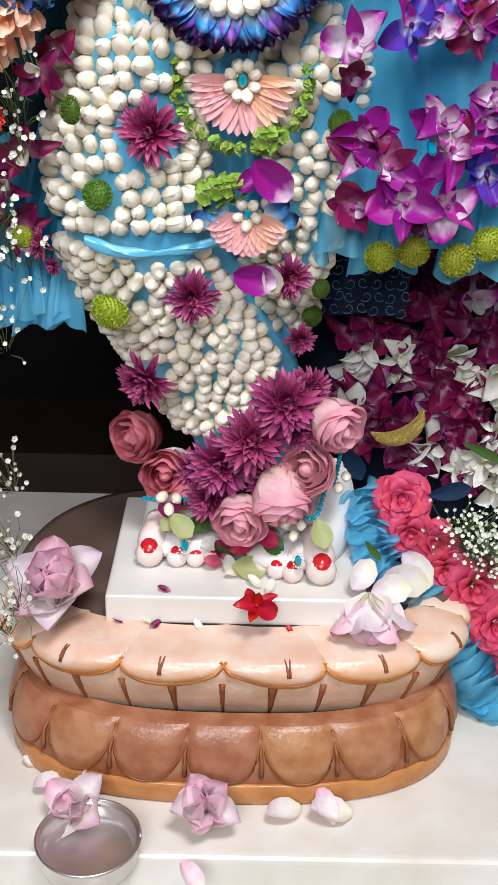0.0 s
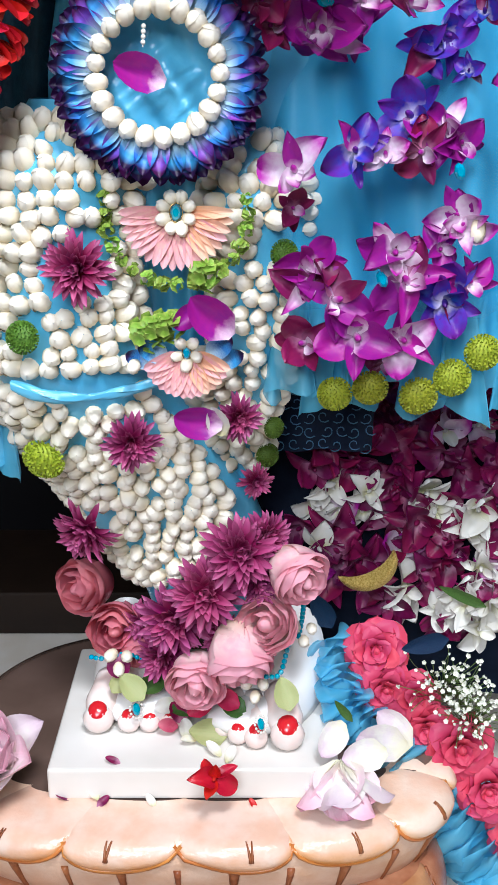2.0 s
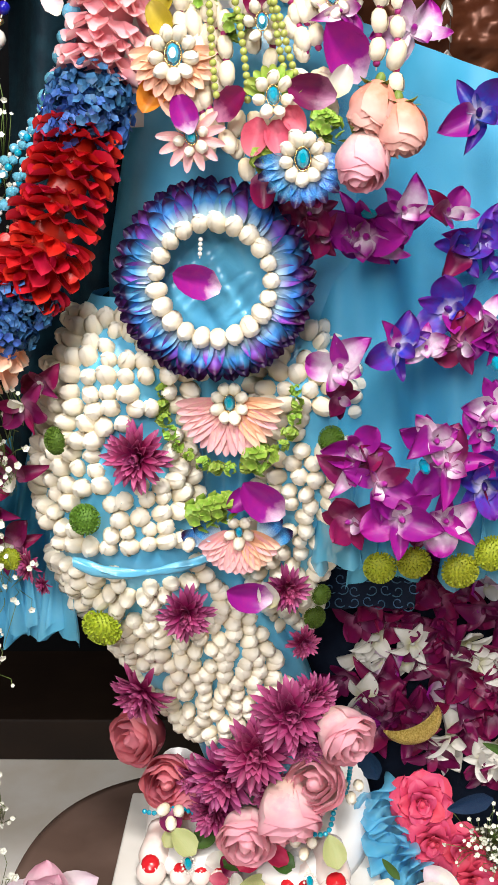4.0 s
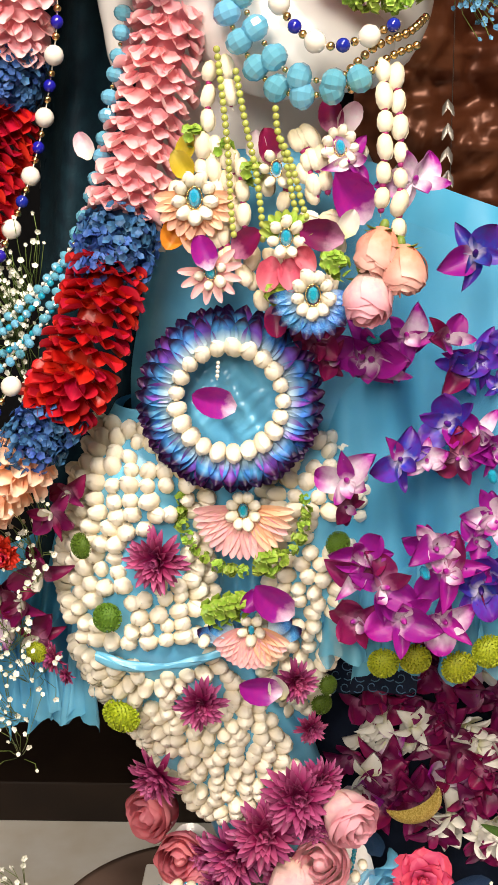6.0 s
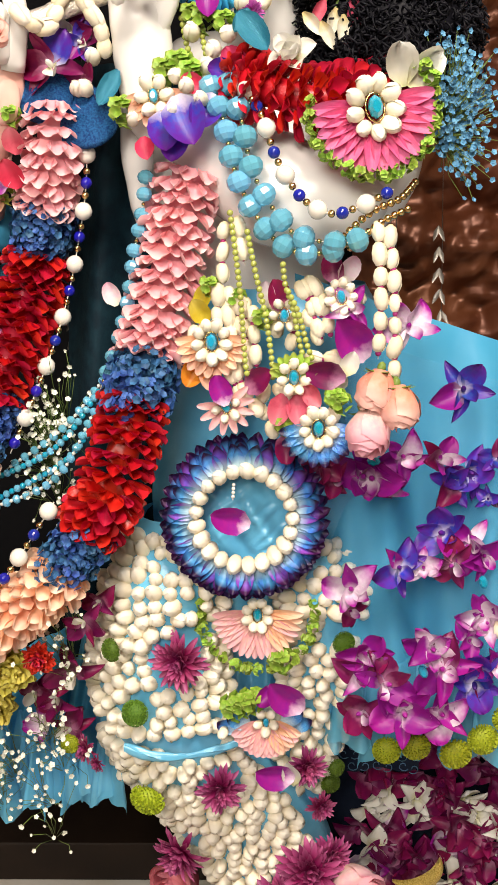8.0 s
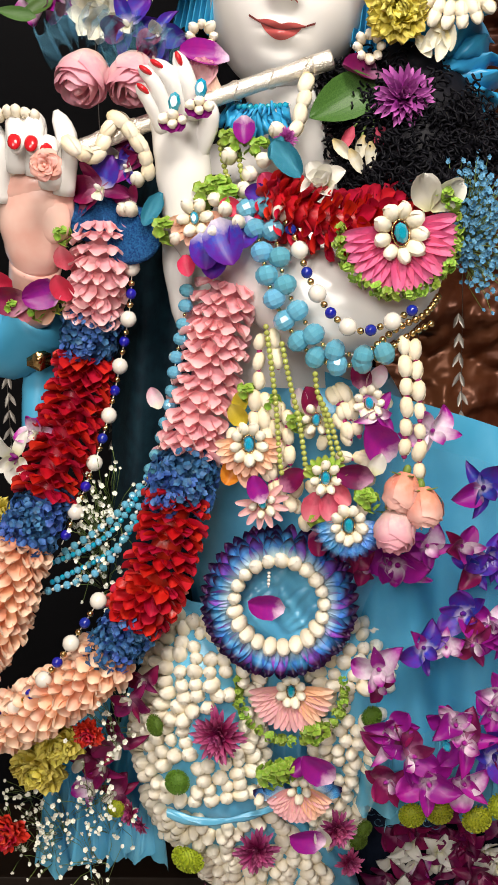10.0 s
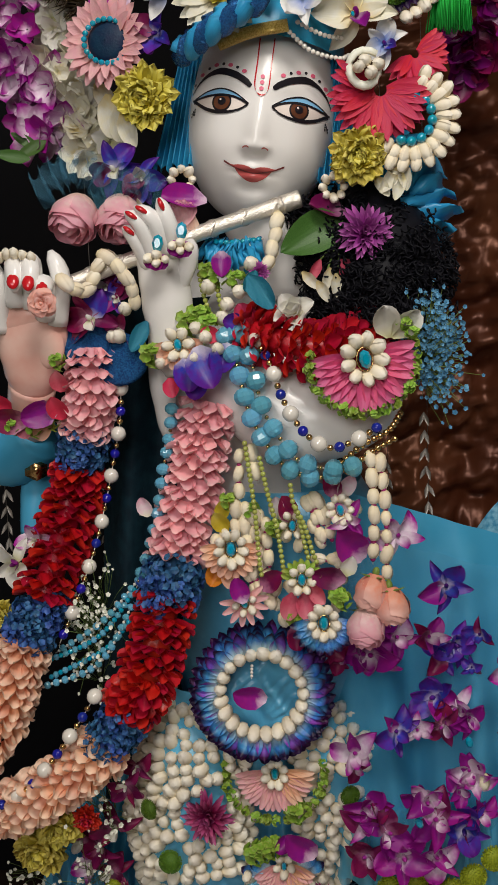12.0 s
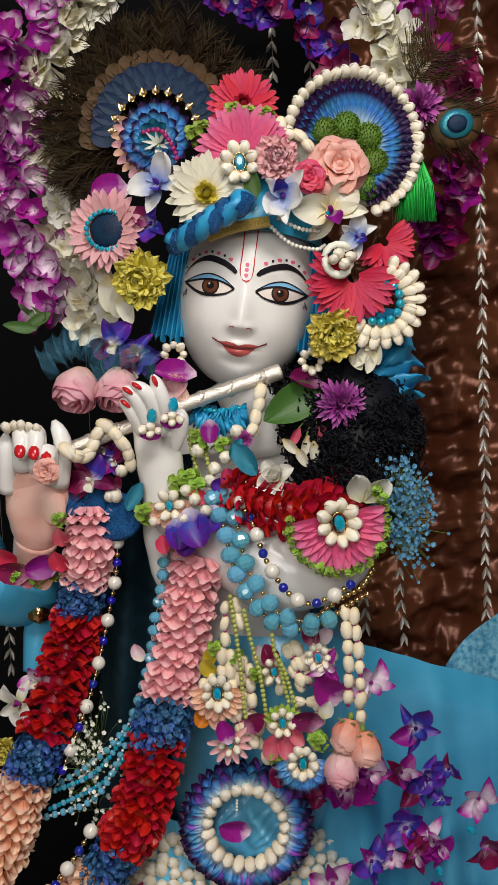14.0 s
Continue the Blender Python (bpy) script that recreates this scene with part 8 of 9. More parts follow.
def feather_fan(c, r):
    """A fan of brown feathers: many barbs on bent quills, with dark blue tips near the middle."""
    ob = thing("feather_fan", label="wide fan of dark brown feathers behind the crown", category="feathers")
    rd = random.Random(8)
    c = Vector(c)
    for k in range(46):
        a = radians(-128 + 200 * k / 45)
        d = Vector((math.sin(a), 0, math.cos(a)))
        s = Vector((math.cos(a), 0, -math.sin(a)))
        L = r * rd.uniform(0.88, 1.06)
        g = Geo().add(*tube([c + d * L * q + Vector((0, 0.01 * (k % 3) + 0.008 * q, 0)) for q in (0.2, 0.6, 1.0)], 0.0008, 4, 0.0003))
        for i in range(84):
            q = 0.35 + 0.65 * i / 84
            for sg in (-1, 1):
                p = c + d * L * q + Vector((0, 0.01 * (k % 3) + 0.008 * q + rd.uniform(-.003, .003), 0))
                e = p + (d * rd.uniform(0.3, 1.2) + s * sg * rd.uniform(0.05, 1.0)) * r * 0.18 * rd.uniform(0.5, 1.15) + Vector((0, rd.uniform(-.012, .010), 0))
                w = s * 0.0010
                g.add([p - w, p + w, e], [(0, 1, 2)], [(0, 0), (1, 0), (0.5, 1)])
        part("feather", g, "feather_brown", ob)
    for k in range(15):
        a = radians(-95 + 170 * k / 14)
        for rr, mat, w in ((0.56, "peacock_bronze", 0.30), (0.50, "peacock_blue", 0.24)):
            me = once(("eyef", mat), lambda: Geo().add(*petal(r * w, r * 0.17, 0.1, 0.05, 0.05, 0, 5, 6, 0.5)).mesh("feather_tip", mat))
            d = Vector((math.sin(a), 0, math.cos(a)))
            piece("feather_tip", me, ob, Matrix.Translation(c + d * r * (rr - 0.16) + Vector((0, -0.006 if mat == "peacock_blue" else 0.0, 0))) @ Matrix.Rotation(a, 4, "Y") @ Matrix.Rotation(radians(90), 4, "X"))


feather_fan((-0.0738, 0.8505, 1.2969), 0.110)

gerbera((0.012, 0.8172, 1.3100, 0.0711), (0, -1, 0.2), 0, "gerbera_red", 26, 360, "gerbera_red", 0.11, "bright red gerbera on top of the crown")
gerbera((0.0115, 0.8002, 1.2654, 0.0920), (0, -1, 0.15), 180, "gerbera_hot", 22, 230, None, 0.11, "hot pink gerbera fan on the crown")
jewel((0.0075, 0.7815, 1.2537, 0.0328), (0, -1, 0.1), 0, 8, 0.36, "turquoise jewel ringed with cream buds on the crown")
for q in ((-0.0265, 0.8122, 1.2889), (0.0163, 0.8071, 1.2999), (0.0319, 0.8063, 1.2976), (0.0033, 0.8087, 1.3033), (-0.0347, 0.8138, 1.2854)):
    o = thing("green_floret_bunch", label="bunch of tiny yellow green florets", category="flower", group="green florets", at=q)
    piece("floret_head", once(("gfb",), lambda: floret_mesh("green_floret", 24, 0.010, 0.005, 55)), o, Matrix.Scale(0.9, 4))
carnation((0.0409, 0.7896, 1.2573, 0.0475), (0, -1, 0.1), "gerbera_pink", "ruffled pink carnation on the crown")
rose((0.0970, 0.8022, 1.2490, 0.0470), (0.1, -1, 0.15), 20, "rose_salmon", 0.9, "open salmon rose on the crown")
rose((0.0697, 0.7879, 1.2392, 0.0268), (0, -1, 0.1), 0, "rose_deep", 0.2, "small red rose on the crown")
leaf((0.0172, 0.7772, 1.2368, 0.0337), (0, -1, 0.1), 10, "leaf_green", "small dark green leaf on the crown", 0.45)
orchid((0.0449, 0.7769, 1.224, 0.0563), (0, -1, 0.05), 200, "orchid_dipped", "orchid_blue", "white orchid with blue tinted lip on the crown", "crown orchids")
orchid((0.0884, 0.7895, 1.2082, 0.0648), (0.1, -1, 0), 20, "daisy_white", "orchid_petal", "cream yellow orchid with violet lip on the crown", "crown orchids")
orchid((0.1122, 0.7914, 1.1843, 0.039), (0.1, -1, 0), 60, "orchid_dipped", "orchid_blue", "white and violet orchid on the crown", "crown orchids")
jewel((0.0851, 0.7738, 1.2055, 0.0112), (0, -1, 0), 20, 0, 0.3, "small blue stone on the orchid", name="blue_stone")


def blue_crest(c, rx, rz):
    ob = thing("blue_crest", label="paisley crest of blue petals edged with cream buds", category="ornament", m=face(c, (0.12, -1, 0.05)))
    for layer, (cnt, rr) in enumerate(((34, 0.30), (28, 0.20))):
        for k in range(cnt):
            a = radians(-75 + 250 * k / cnt)
            me = once(("crest", layer, k % 2), lambda: U("petal", "ring_petal", rz * 0.70, rz * 0.20, cup=0.35, bend=0.06, point=0.25, nu=4, nv=5))
            piece("petal", me, ob, Matrix.Translation((rx * rr * math.cos(a), rz * rr * math.sin(a), 0.002 * layer)) @ Matrix.Rotation(a - 1.5708, 4, "Z") @ Matrix.Rotation(radians(8 + 8 * layer), 4, "X"))
    for k in range(32):
        a = radians(-70 + 255 * k / 31)
        bud_at(ob, (rx * 1.06 * math.cos(a), rz * 1.06 * math.sin(a), 0.006), (0.5 * math.cos(a), 0.5 * math.sin(a), 1), 0.0125)
    part("backing", Geo().add(*ball(rx * 0.95, rz * 0.95, 0.004, 28, 6), m=Matrix.Translation((0, 0, -0.006))), "baby_white", ob)
    return ob


blue_crest((0.1114, 0.8217, 1.2709), 0.058, 0.062)
for q in ((0.0853, 0.8094, 1.2835, 0.0272), (0.1062, 0.8154, 1.2886, 0.0284), (0.1283, 0.8187, 1.2779, 0.0285), (0.1325, 0.8142, 1.2534, 0.0274), (0.1235, 0.8127, 1.232, 0.0264)):
    pompon(q, (0.1, -1, 0.1), "green_mum", label="moss green button chrysanthemum on the crest", group="crest button flowers")
beads([(0.0449, 0.8046, 1.2957), (0.0496, 0.8009, 1.2823), (0.0625, 0.8021, 1.2793), (0.0716, 0.802, 1.2688)], [("bud_cream", 0.0125)], "short row of cream buds on the crest", "bud_string", 0.92)
gerbera((0.1077, 0.793, 1.1485, 0.0917), (0.1, -1, -0.1), -10, "gerbera_red", 24, 230, None, 0.10, "bright red gerbera hanging beside the turban")
gerbera((0.1397, 0.8194, 1.1796, 0.0642), (0.3, -1, 0.1), 40, "gerbera_red", 18, 200, None, 0.11, "bright red gerbera hanging beside the turban")
o = thing("white_curl", label="white paper curl holding cream buds", category="ornament")
part("curl", Geo().add(*tube([tuple(Vector((0.0942, 0.7764, 1.1639)) + Vector((0.016 * math.cos(a) * (1 - 0.06 * a), 0, 0.014 * math.sin(a)))) for a in [0.3 - 0.42 * k + 6 for k in range(14)]], 0.0045, 8, 0.003)), "baby_white", o)
for q in ((0.0887, 0.7693, 1.1639), (0.0989, 0.7708, 1.1595), (0.1054, 0.7738, 1.1659), (0.0941, 0.7713, 1.1688)):
    bud_at(o, q, (0, -1, 0), 0.0115)
C2 = Vector((0.1317, 0.7931, 1.1242))
beads([tuple(C2 + Vector((0.019 * math.cos(a), -0.004, 0.019 * math.sin(a)))) for a in [-2.2 + 3.6 * k / 12 for k in range(13)]], [("turquoise_gem", 0.0088)], "curve of bright blue beads at the ear")
o = thing("bud_fan", label="half ring of long cream buds at the ear", category="ornament", at=tuple(C2))
for k in range(13):
    a = -2.3 + 3.5 * k / 12
    for rr in (0.029, 0.037):
        bud_at(o, (rr * math.cos(a), -0.002, rr * math.sin(a)), (math.cos(a), -0.4, math.sin(a)), 0.0118)
carnation((0.0877, 0.7893, 1.0962, 0.0552), (0.1, -1, -0.1), "yellow_petal", "ruffled pale yellow carnation at the cheek")
for k, q in enumerate(((0.1139, 0.7965, 1.0749, 0.0265), (0.1217, 0.7961, 1.0693, 0.0244), (0.1271, 0.7961, 1.077, 0.0244), (0.1085, 0.7967, 1.0698, 0.0212), (0.1195, 0.7965, 1.0852, 0.0233))):
    single(q, (0.1, -1, -0.2), 140 + 25 * k, "daisy_white", 0.45, 0.5, 0.1, 0.5, label="cream narrow petal at the cheek")
for cx, tag in (((-0.0625, 0.7966, 1.0827), 0), ((0.0672, 0.7996, 1.0712), 1)):
    o = thing("earring", label="hoop earring of cream buds", category="earring", group="earrings", at=cx)
    for k in range(8):
        a = 6.2832 * k / 8
        bud_at(o, (0.009 * math.cos(a), 0, 0.009 * math.sin(a)), (0.4 * math.cos(a), -1, 0.4 * math.sin(a)), 0.0088)
single((-0.0605, 0.7874, 1.0619, 0.0392), (-0.1, -0.8, 0.6), 95, "orchid_petal", 0.6, 0.6, 0.3)
single((0.0601, 0.7999, 1.05, 0.0342), (0.1, -0.8, 0.6), 85, "orchid_dark", 0.6, 0.6, 0.3)
for k in range(6):
    single((-0.063, 0.7856, 1.0504, 0.032), (0, -1, 0.1), -60 + 24 * k, "rose_pink", 0.5, 0.4, 0.1, label="pale pink petal under the ear")

# roses, net and orchids beside the cheek
for q, n in (((-0.154, 0.7825, 1.0542, 0.043), (-0.25, -0.6, -0.7)), ((-0.1159, 0.7861, 1.0525, 0.042), (0.1, -0.6, -0.75))):
    rosebud(q, n, "rose_pink", RND.uniform(0, 90), "fading pink rose beside the cheek", "roses", False, 0.4)
for q, w in (((-0.1591, 0.804, 1.0893), 0.034), ((-0.1072, 0.7957, 1.0754), 0.028)):
    q = Vector(q)
    ruffle([tuple(q + Vector((-0.03, 0, -0.012))), tuple(q + Vector((0, -0.006, 0.008))), tuple(q + Vector((0.03, 0, -0.004)))], w, "veil_blue", "scrap of sheer aqua tulle beside the cheek", "tulle_scrap", 7, (0, -1, 0.2), 0.22)
for q, s, m in (((-0.1209, 0.8042, 1.0942, 0.0484), 30, "orchid_blue"), ((-0.0964, 0.7986, 1.0855, 0.0428), 190, "orchid_blue"), ((-0.1026, 0.7968, 1.0644, 0.0375), 80, "orchid_blue"), ((-0.1447, 0.7744, 0.9693, 0.0504), 30, "orchid_blue"), ((-0.1323, 0.7888, 0.9936, 0.0375), 200, "orchid_dark"), ((-0.1234, 0.7872, 0.9555, 0.0376), 100, "orchid_dark"), ((-0.124, 0.7847, 0.9858, 0.0321), 60, "orchid_blue")):
    orchid(q, (-0.1, -1, 0), s, m, "orchid_white", "violet blue dyed orchid beside the face" if m == "orchid_blue" else "dark crimson orchid beside the face", "orchids beside the face")
single((-0.1037, 0.7723, 0.9521, 0.0297), (0, -1, 0), 150, "peacock_teal", 0.45, 0.4, 0.2, label="teal satin leaf on the glitter collar")
for q in ((-0.1213, 0.7727, 0.9526), (-0.1159, 0.7804, 0.9754), (-0.1267, 0.7733, 0.9527)):
    o = thing("sewn_bud", label="cream bud near the glitter collar", category="bud", group="sewn buds", at=q)
    bud_at(o, (0, 0, 0), (0, -1, 0.2), 0.013)
for q, r in (((-0.1231, 0.777, 0.9329), 0.026), ((-0.1516, 0.7759, 0.9476), 0.022)):
    solo("glitter_disc", Geo().add(*ball(r, r * 0.9, 0.005, 24, 6), m=face(q, (0, -1, 0.2))), "navy_glitter", "royal blue glitter disc above the garland", "disc")
for q, s in (((-0.22, 0.8492, 1.1131, 0.0337), 80), ((-0.2038, 0.8542, 1.118, 0.0338), 120), ((-0.2113, 0.8651, 1.1283, 0.0284), 60)):
    leaf(q, (0, -1, 0.2), s, "leaf_green", "dark green leaf in the shadow", 0.35)


# ---- hanging garlands and ribbons behind ----
def bloom_rope(path, kinds, step, size, label, seed):
    ob = thing("blossom_garland", label=label, category="garland", group="hanging garlands")
    rd = random.Random(seed)
    pts = curve(path, 60)
    ln = sum((b - a).length for a, b in zip(pts, pts[1:]))
    n = int(ln / step)
    for k in range(n):
        p = pts[min(60, int(60 * (k + 0.5) / n))]
        for j in range(4):
            mat = kinds[rd.randrange(len(kinds))]
            me = once(("blm", mat, j % 2), lambda: whorl(mat, 5, 0.55, 0.42, 18 + 16 * (j % 2), 0.02, 0.3, 0.1, 0.3, j, 4, 4, 12))
            q = p + Vector((rd.uniform(-1, 1) * size * 0.55, rd.uniform(-.6, .3) * size * 0.5, rd.uniform(-.5, .5) * step))
            piece("blossom", me, ob, face(q, (rd.uniform(-.9, .9), -1, rd.uniform(-.7, .7)), rd.uniform(0, 360), size * rd.uniform(0.8, 1.1)))
    return ob


bloom_rope([(-0.1183, 0.92, 1.4613), (-0.1667, 0.92, 1.425), (-0.1895, 0.915, 1.3693), (-0.1957, 0.91, 1.3013), (-0.1844, 0.905, 1.2321), (-0.1635, 0.9, 1.1736), (-0.1485, 0.88, 1.1211), (-0.1395, 0.87, 1.0982)], ["daisy_white", "daisy_white", "orchid_white"], 0.014, 0.038, "hanging garland of cream white blossoms", 1)
bloom_rope([(-0.1797, 0.91, 1.4613), (-0.2144, 0.905, 1.396), (-0.2304, 0.9, 1.3126), (-0.2234, 0.895, 1.2272), (-0.2027, 0.89, 1.1692), (-0.1803, 0.88, 1.1224)], ["orchid_petal", "orchid_tinted", "orchid_tinted"], 0.019, 0.042, "hanging garland of magenta orchid blossoms", 2)
bloom_rope([(0.1355, 0.95, 1.4578), (0.1518, 0.95, 1.4121), (0.1677, 0.945, 1.3592), (0.1747, 0.94, 1.301)], ["orchid_white", "orchid_white", "daisy_white"], 0.018, 0.042, "hanging garland of cream white blossoms", 3)
bloom_rope([(0.1992, 0.97, 1.4605), (0.213, 0.97, 1.4027), (0.2238, 0.97, 1.3386), (0.2286, 0.97, 1.262), (0.2163, 0.975, 1.2032), (0.2042, 0.98, 1.1737)], ["orchid_petal", "orchid_dark", "orchid_dark"], 0.022, 0.042, "hanging garland of magenta orchid blossoms", 4)
bloom_rope([(-0.0314, 1.0, 1.4743), (0.035, 1.0, 1.4477), (0.0891, 1.0, 1.4157), (0.1061, 1.0, 1.3674)], ["orchid_blue", "orchid_blue", "orchid_dark"], 0.022, 0.036, "hanging garland of dark violet blue blossoms", 5)
for a, b in (((*(0.2626, 1.0), 1.6), (0.2659, 1.0, 0.7583)), ((0.1613, 0.96, 0.8578), (0.1657, 0.96, 0.7438)), ((0.1217, 0.97, 0.8047), (0.1249, 0.97, 0.7551)), ((*(0.0406, 1.06), 1.6), (0.0408, 1.06, 1.3824)), ((*(0.0835, 1.06), 1.6), (0.0833, 1.06, 1.3742)), ((-0.2917, 1.0, 0.7999), (-0.2935, 1.0, 0.7087)), ((-0.1687, 0.93, 0.8185), (-0.1716, 0.93, 0.6962))):
    ob = thing("ribbon_string", label="hanging silver ribbon cut like a string of arrowheads", category="ribbon", group="silver ribbons")
    a, b = Vector(a), Vector(b)
    n = max(2, int((a - b).length / 0.0165))
    me = once("ribbonleaf", lambda: Geo().add(*petal(0.016, 0.0045, 0.3, 0.3, 0.7, 0, 2, 3)).mesh("ribbon_leaf", "ribbon_silver"))
    part("cord", Geo().add(*tube([Vector((a.x, a.y, 1.602)), b], 0.0004, 4)), "ribbon_silver", ob)
    for k in range(n):
        p = a.lerp(b, (k + 0.5) / n)
        for s in (160, 200):
            piece("ribbon_leaf", me, ob, face(p, (RND.uniform(-.4, .4), -1, 0), s + RND.uniform(-8, 8)))


def tassel(p):
    ob = thing("tassel", label="bright green thread tassel hanging from the crest", category="tassel")
    p = Vector(p)
    part("knot", Geo().add(*ball(0.006, 0.006, 0.009, 10, 8), m=Matrix.Translation(p + Vector((0, 0, 0.012)))), "tassel_green", ob)
    part("band", Geo().add(*tube([tuple(p + Vector((0.0055 * math.cos(a), 0.0055 * math.sin(a), 0.002))) for a in [k * 0.5236 for k in range(13)]], 0.0012, 5)), "gold", ob)
    rd = random.Random(4)
    g = Geo()
    for k in range(190):
        a, r = rd.uniform(0, 6.2832), rd.uniform(0.2, 1) ** 0.5
        t0 = p + Vector((0.0045 * r * math.cos(a), 0.0045 * r * math.sin(a), 0.004))
        t1 = p + Vector((0.020 * r * math.cos(a) - 0.002, 0.013 * r * math.sin(a), -0.052 + rd.uniform(-.004, .004)))
        g.add(*tube([t0, t0.lerp(t1, 0.5) + Vector((0.004 * math.cos(a) * r, 0.003 * math.sin(a), 0.002)), t1], 0.0006, 3))
    o2 = part("threads", g, "tassel_green", ob)
    tagged(o2, kind="stuff")


tassel((0.1733, 0.8291, 1.2536))
mum((0.1807, 0.8615, 1.3098, 0.0465), (0.2, -1, 0.1), 0, "mum_violet", "violet chrysanthemum beside the crest")


def peacock_feather(root, eye, spot=True):
    ob = thing("peacock_feather", label="peacock feather with a blue eye beside the crest", category="feather")
    a, b = Vector(root), Vector(eye)
    d = (b - a).normalized()
    s = d.cross(Vector((0, 1, 0))).normalized()
    tip = b + d * 0.05
    part("quill", Geo().add(*tube([a, a.lerp(b, 0.5) + s * 0.004, b, tip], 0.0007, 5)), "feather_brown", ob)
    rd = random.Random(6)
    g = Geo()
    for k in range(150):
        q = rd.uniform(0.1, 1.1)
        p = a.lerp(b, q)
        sg = rd.choice((-1, 1))
        e = p + (s * sg * rd.uniform(0.5, 1.0) + d * rd.uniform(0.5, 1.1)) * 0.04 + Vector((0, rd.uniform(-.006, .01), 0))
        m = p.lerp(e, 0.5) + d * -0.005
        g.add(*tube([p, m, e], 0.00035, 3))
    tagged(part("barb_fringe", g, "peacock_bronze", ob), kind="stuff")
    for w, h, mat, off in () if not spot else ((0.024, 0.028, "peacock_bronze", 0.0), (0.0145, 0.0175, "peacock_teal", -0.003), (0.0085, 0.0105, "peacock_blue", -0.006)):
        part("eye_spot", Geo().add(*ball(w, h, 0.0015, 20, 5), m=face(b + Vector((0, off, 0)), (0.1, -1, 0), 100)), mat, ob)


peacock_feather((0.1766, 0.86, 1.307), (0.2161, 0.86, 1.292))
peacock_feather((0.1758, 0.88, 1.3348), (0.201, 0.89, 1.3653), False)
# patterned blue cloth at the side of the altar
solo("side_cloth", Geo().add(*grid(lambda u, v: (0.203 + 0.126 * u, 0.90 + 0.012 * math.sin(9 * u + 3 * v), 0.735 + 0.134 * u - 0.30 * v), 24, 20)), "brocade_blue", "patterned blue brocade cloth draped at the side", "cloth")

slab_of("canopy_beam", (-0.8, 0.8, 0.90, 1.10, 1.60, 1.66), "dark_wood", "dark wooden canopy beam above the altar", "beam", 0.004)

# ---- rows of buds sewn on the dhoti ----
def bud_rows(at, parent, v0, v1, u0, u1, step, clear, seed):
    """Buds in staggered columns over a share of the cloth; clear: (x, z, radius) kept free for the flowers sewn there."""
    rd = random.Random(seed)
    # heights of the rows, evenly spaced down the front of the cloth
    vs, s0, last, k = [], 0.0, Vector(at(0.25, v0)), 0
    for k in range(1, 401):
        nxt = Vector(at(0.25, v0 + (v1 - v0) * k / 400))
        s0 += (nxt - last).length
        last = nxt
        if s0 >= step * 0.86:
            vs.append(v0 + (v1 - v0) * k / 400)
            s0 = 0.0
    rows = len(vs)
    for r, v in enumerate(vs):
        a, b = Vector(at(u0, v)), Vector(at(u1, v))
        arc = sum((Vector(at(u0 + (u1 - u0) * (k + 1) / 24, v)) - Vector(at(u0 + (u1 - u0) * k / 24, v))).length for k in range(24))
        cols = max(1, int(arc / step))
        for c in range(cols):
            if rd.random() < 0.04:
                continue
            # even spacing along the curved cross section
            want, s, k = (c + 0.5 + 0.25 * (r % 2) + rd.uniform(-.14, .14)) / cols * arc, 0.0, 0
            last = a
            while k < 96:
                nxt = Vector(at(u0 + (u1 - u0) * (k + 1) / 96, v))
                s += (nxt - last).length
                last = nxt
                k += 1
                if s >= want:
                    break
            u = u0 + (u1 - u0) * k / 96
            vv = min(v1, max(v0, v + rd.uniform(-.12, .12) / rows * (v1 - v0)))
            p = Vector(at(u, vv))
            if any((p.x - x) ** 2 + (p.z - z) ** 2 < q * q for x, z, q in clear):
                continue
            du = Vector(at(min(1, u + 0.004), vv)) - Vector(at(max(0, u - 0.004), vv))
            dv = Vector(at(u, min(1, vv + 0.01))) - Vector(at(u, max(0, vv - 0.01)))
            n = du.cross(dv).normalized()
            if n.y > 0:
                n = -n
            n = (n + Vector((rd.uniform(-.45, .45), 0, rd.uniform(-.15, .6)))).normalized()
            piece("bud", BUD[rd.randrange(3)], parent, face(p + n * 0.0025, n, rd.uniform(0, 360), 0.0138 * rd.uniform(0.88, 1.14)))


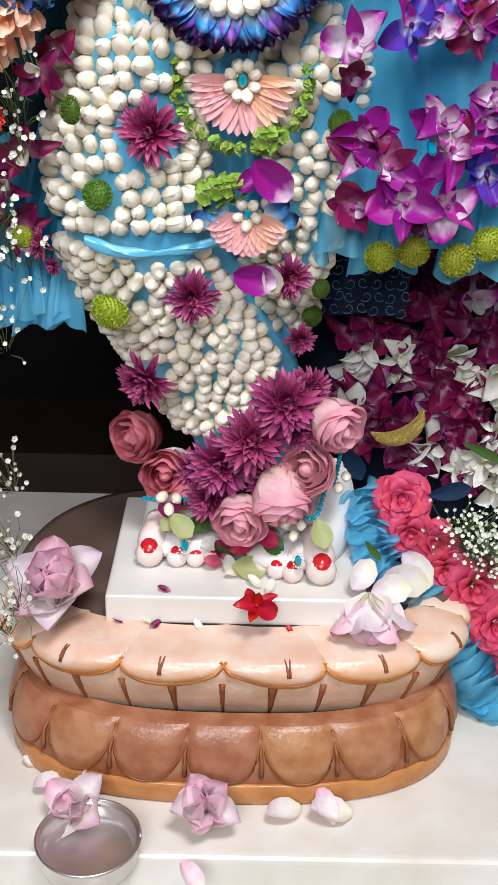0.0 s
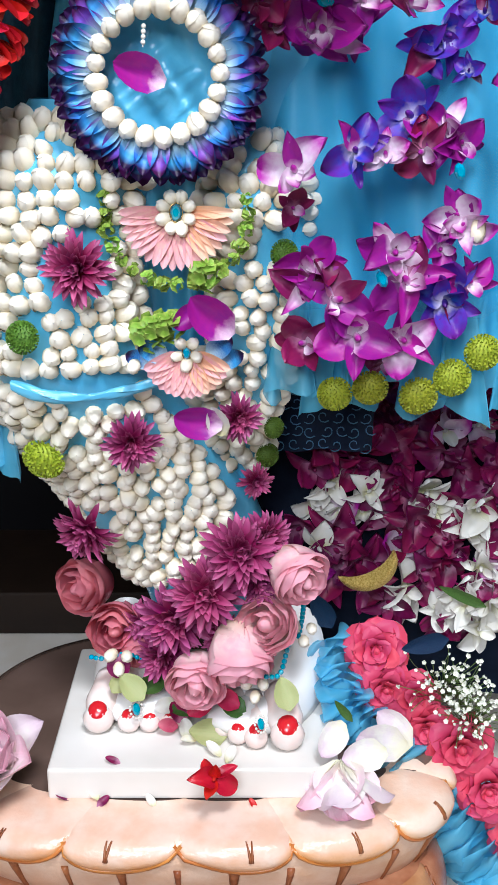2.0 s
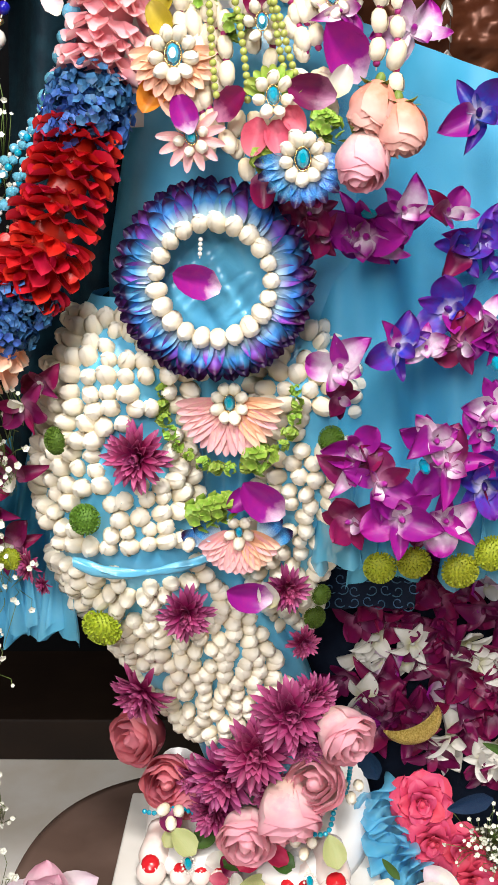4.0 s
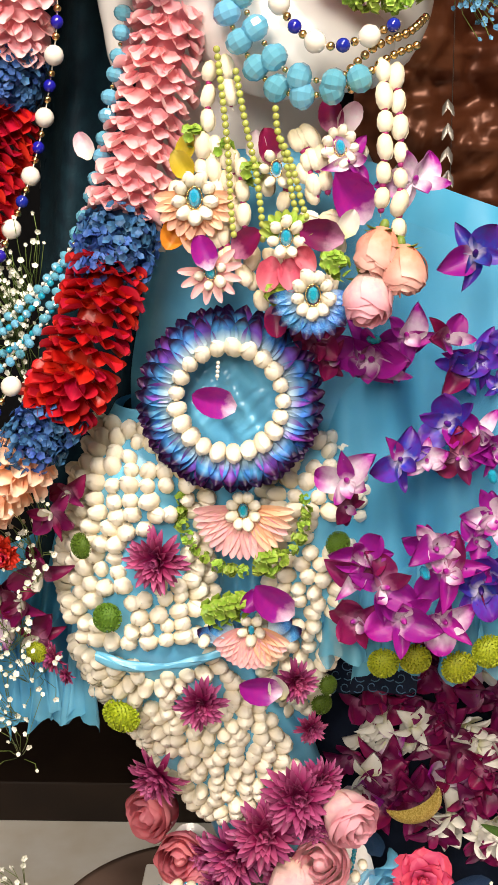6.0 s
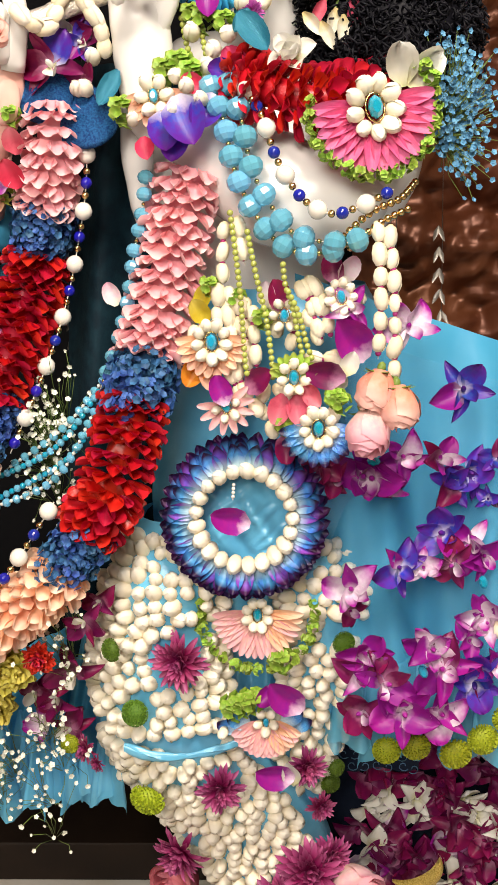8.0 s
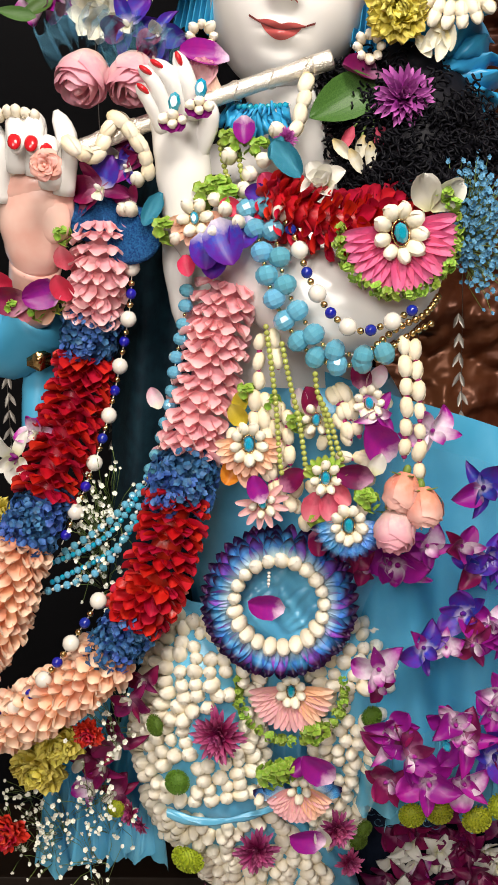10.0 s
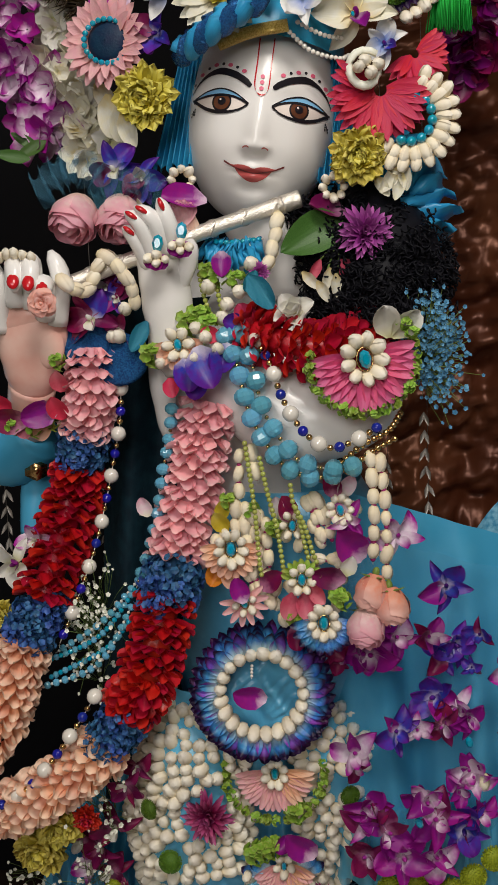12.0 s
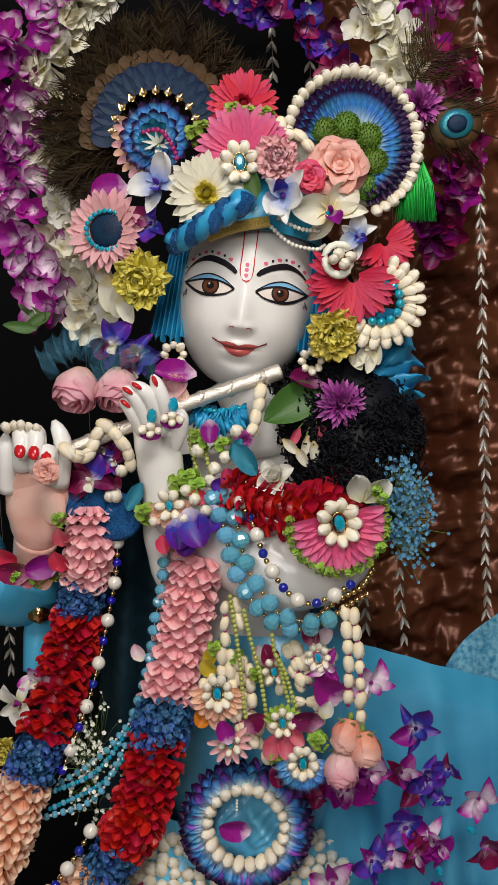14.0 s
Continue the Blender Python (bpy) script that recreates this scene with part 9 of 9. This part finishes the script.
CLEAR_A = [-0.064, 0.5193, 0.020], [-0.0366, 0.3976, 0.017], [-0.1012, 0.4758, 0.013], [-0.0985, 0.3829, 0.014], [-0.0726, 0.3225, 0.016], \
    [-0.0725, 0.4348, 0.006], [-0.0565, 0.4332, 0.007], [-0.0403, 0.4344, 0.010], [-0.0884, 0.4371, 0.005], \
    [-0.0573, 0.5602, 0.010], [-0.052, 0.5382, 0.010], [-0.0805, 0.494, 0.008], [-0.1295, 0.4541, 0.006], [-0.0746, 0.3986, 0.007], [-0.0471, 0.3089, 0.006], [-0.0725, 0.5921, 0.007]
bud_rows(leg_a, leg_left, 0.02, 0.42, 0.07, 0.485, 0.0124, CLEAR_A, 1)
bud_rows(leg_a, leg_left, 0.445, 0.90, 0.10, 0.49, 0.0120, CLEAR_A, 2)
bud_rows(leg_b, leg_right, 0.02, 0.90, 0.02, 0.46, 0.0122, [[0.0655, 0.527, 0.012]], 3)


# ---- cloth between the legs and the sash at the knee ----
def pleats(u, v):
    a, b = Vector((-0.0422, 0.7931, 0.58)), Vector((0.0399, 0.7955, 0.582))
    c, d = Vector((-0.0348, 0.8364, 0.3637)), Vector((0.0458, 0.8597, 0.3187))
    p = a.lerp(b, u).lerp(c.lerp(d, u), v)
    return (p.x, p.y + 0.006 * math.sin(20 * u + 2 * v), p.z)


part("front_pleats", Geo().add(*grid(pleats, 40, 20)), "satin_blue", dhoti)


def sash(u, v):
    c = curve([(-0.1113, 0.7509, 0.4443), (-0.0875, 0.7506, 0.4365), (-0.0557, 0.7529, 0.436), (-0.0219, 0.7614, 0.4421), (-0.004, 0.7682, 0.4533)], 40)
    p = c[min(40, int(u * 40))]
    th = 6.2832 * v
    r = 0.0022 + 0.0008 * math.sin(9 * u) + 0.0005 * math.sin(23 * u)
    return (p.x, p.y - r * math.cos(th), p.z + r * 1.2 * math.sin(th) + 0.0016 * math.sin(3 * th + 14 * u))


part("knee_sash", Geo().add(*grid(sash, 40, 16)), "satin_blue", dhoti, "twisted satin sash at the knee")
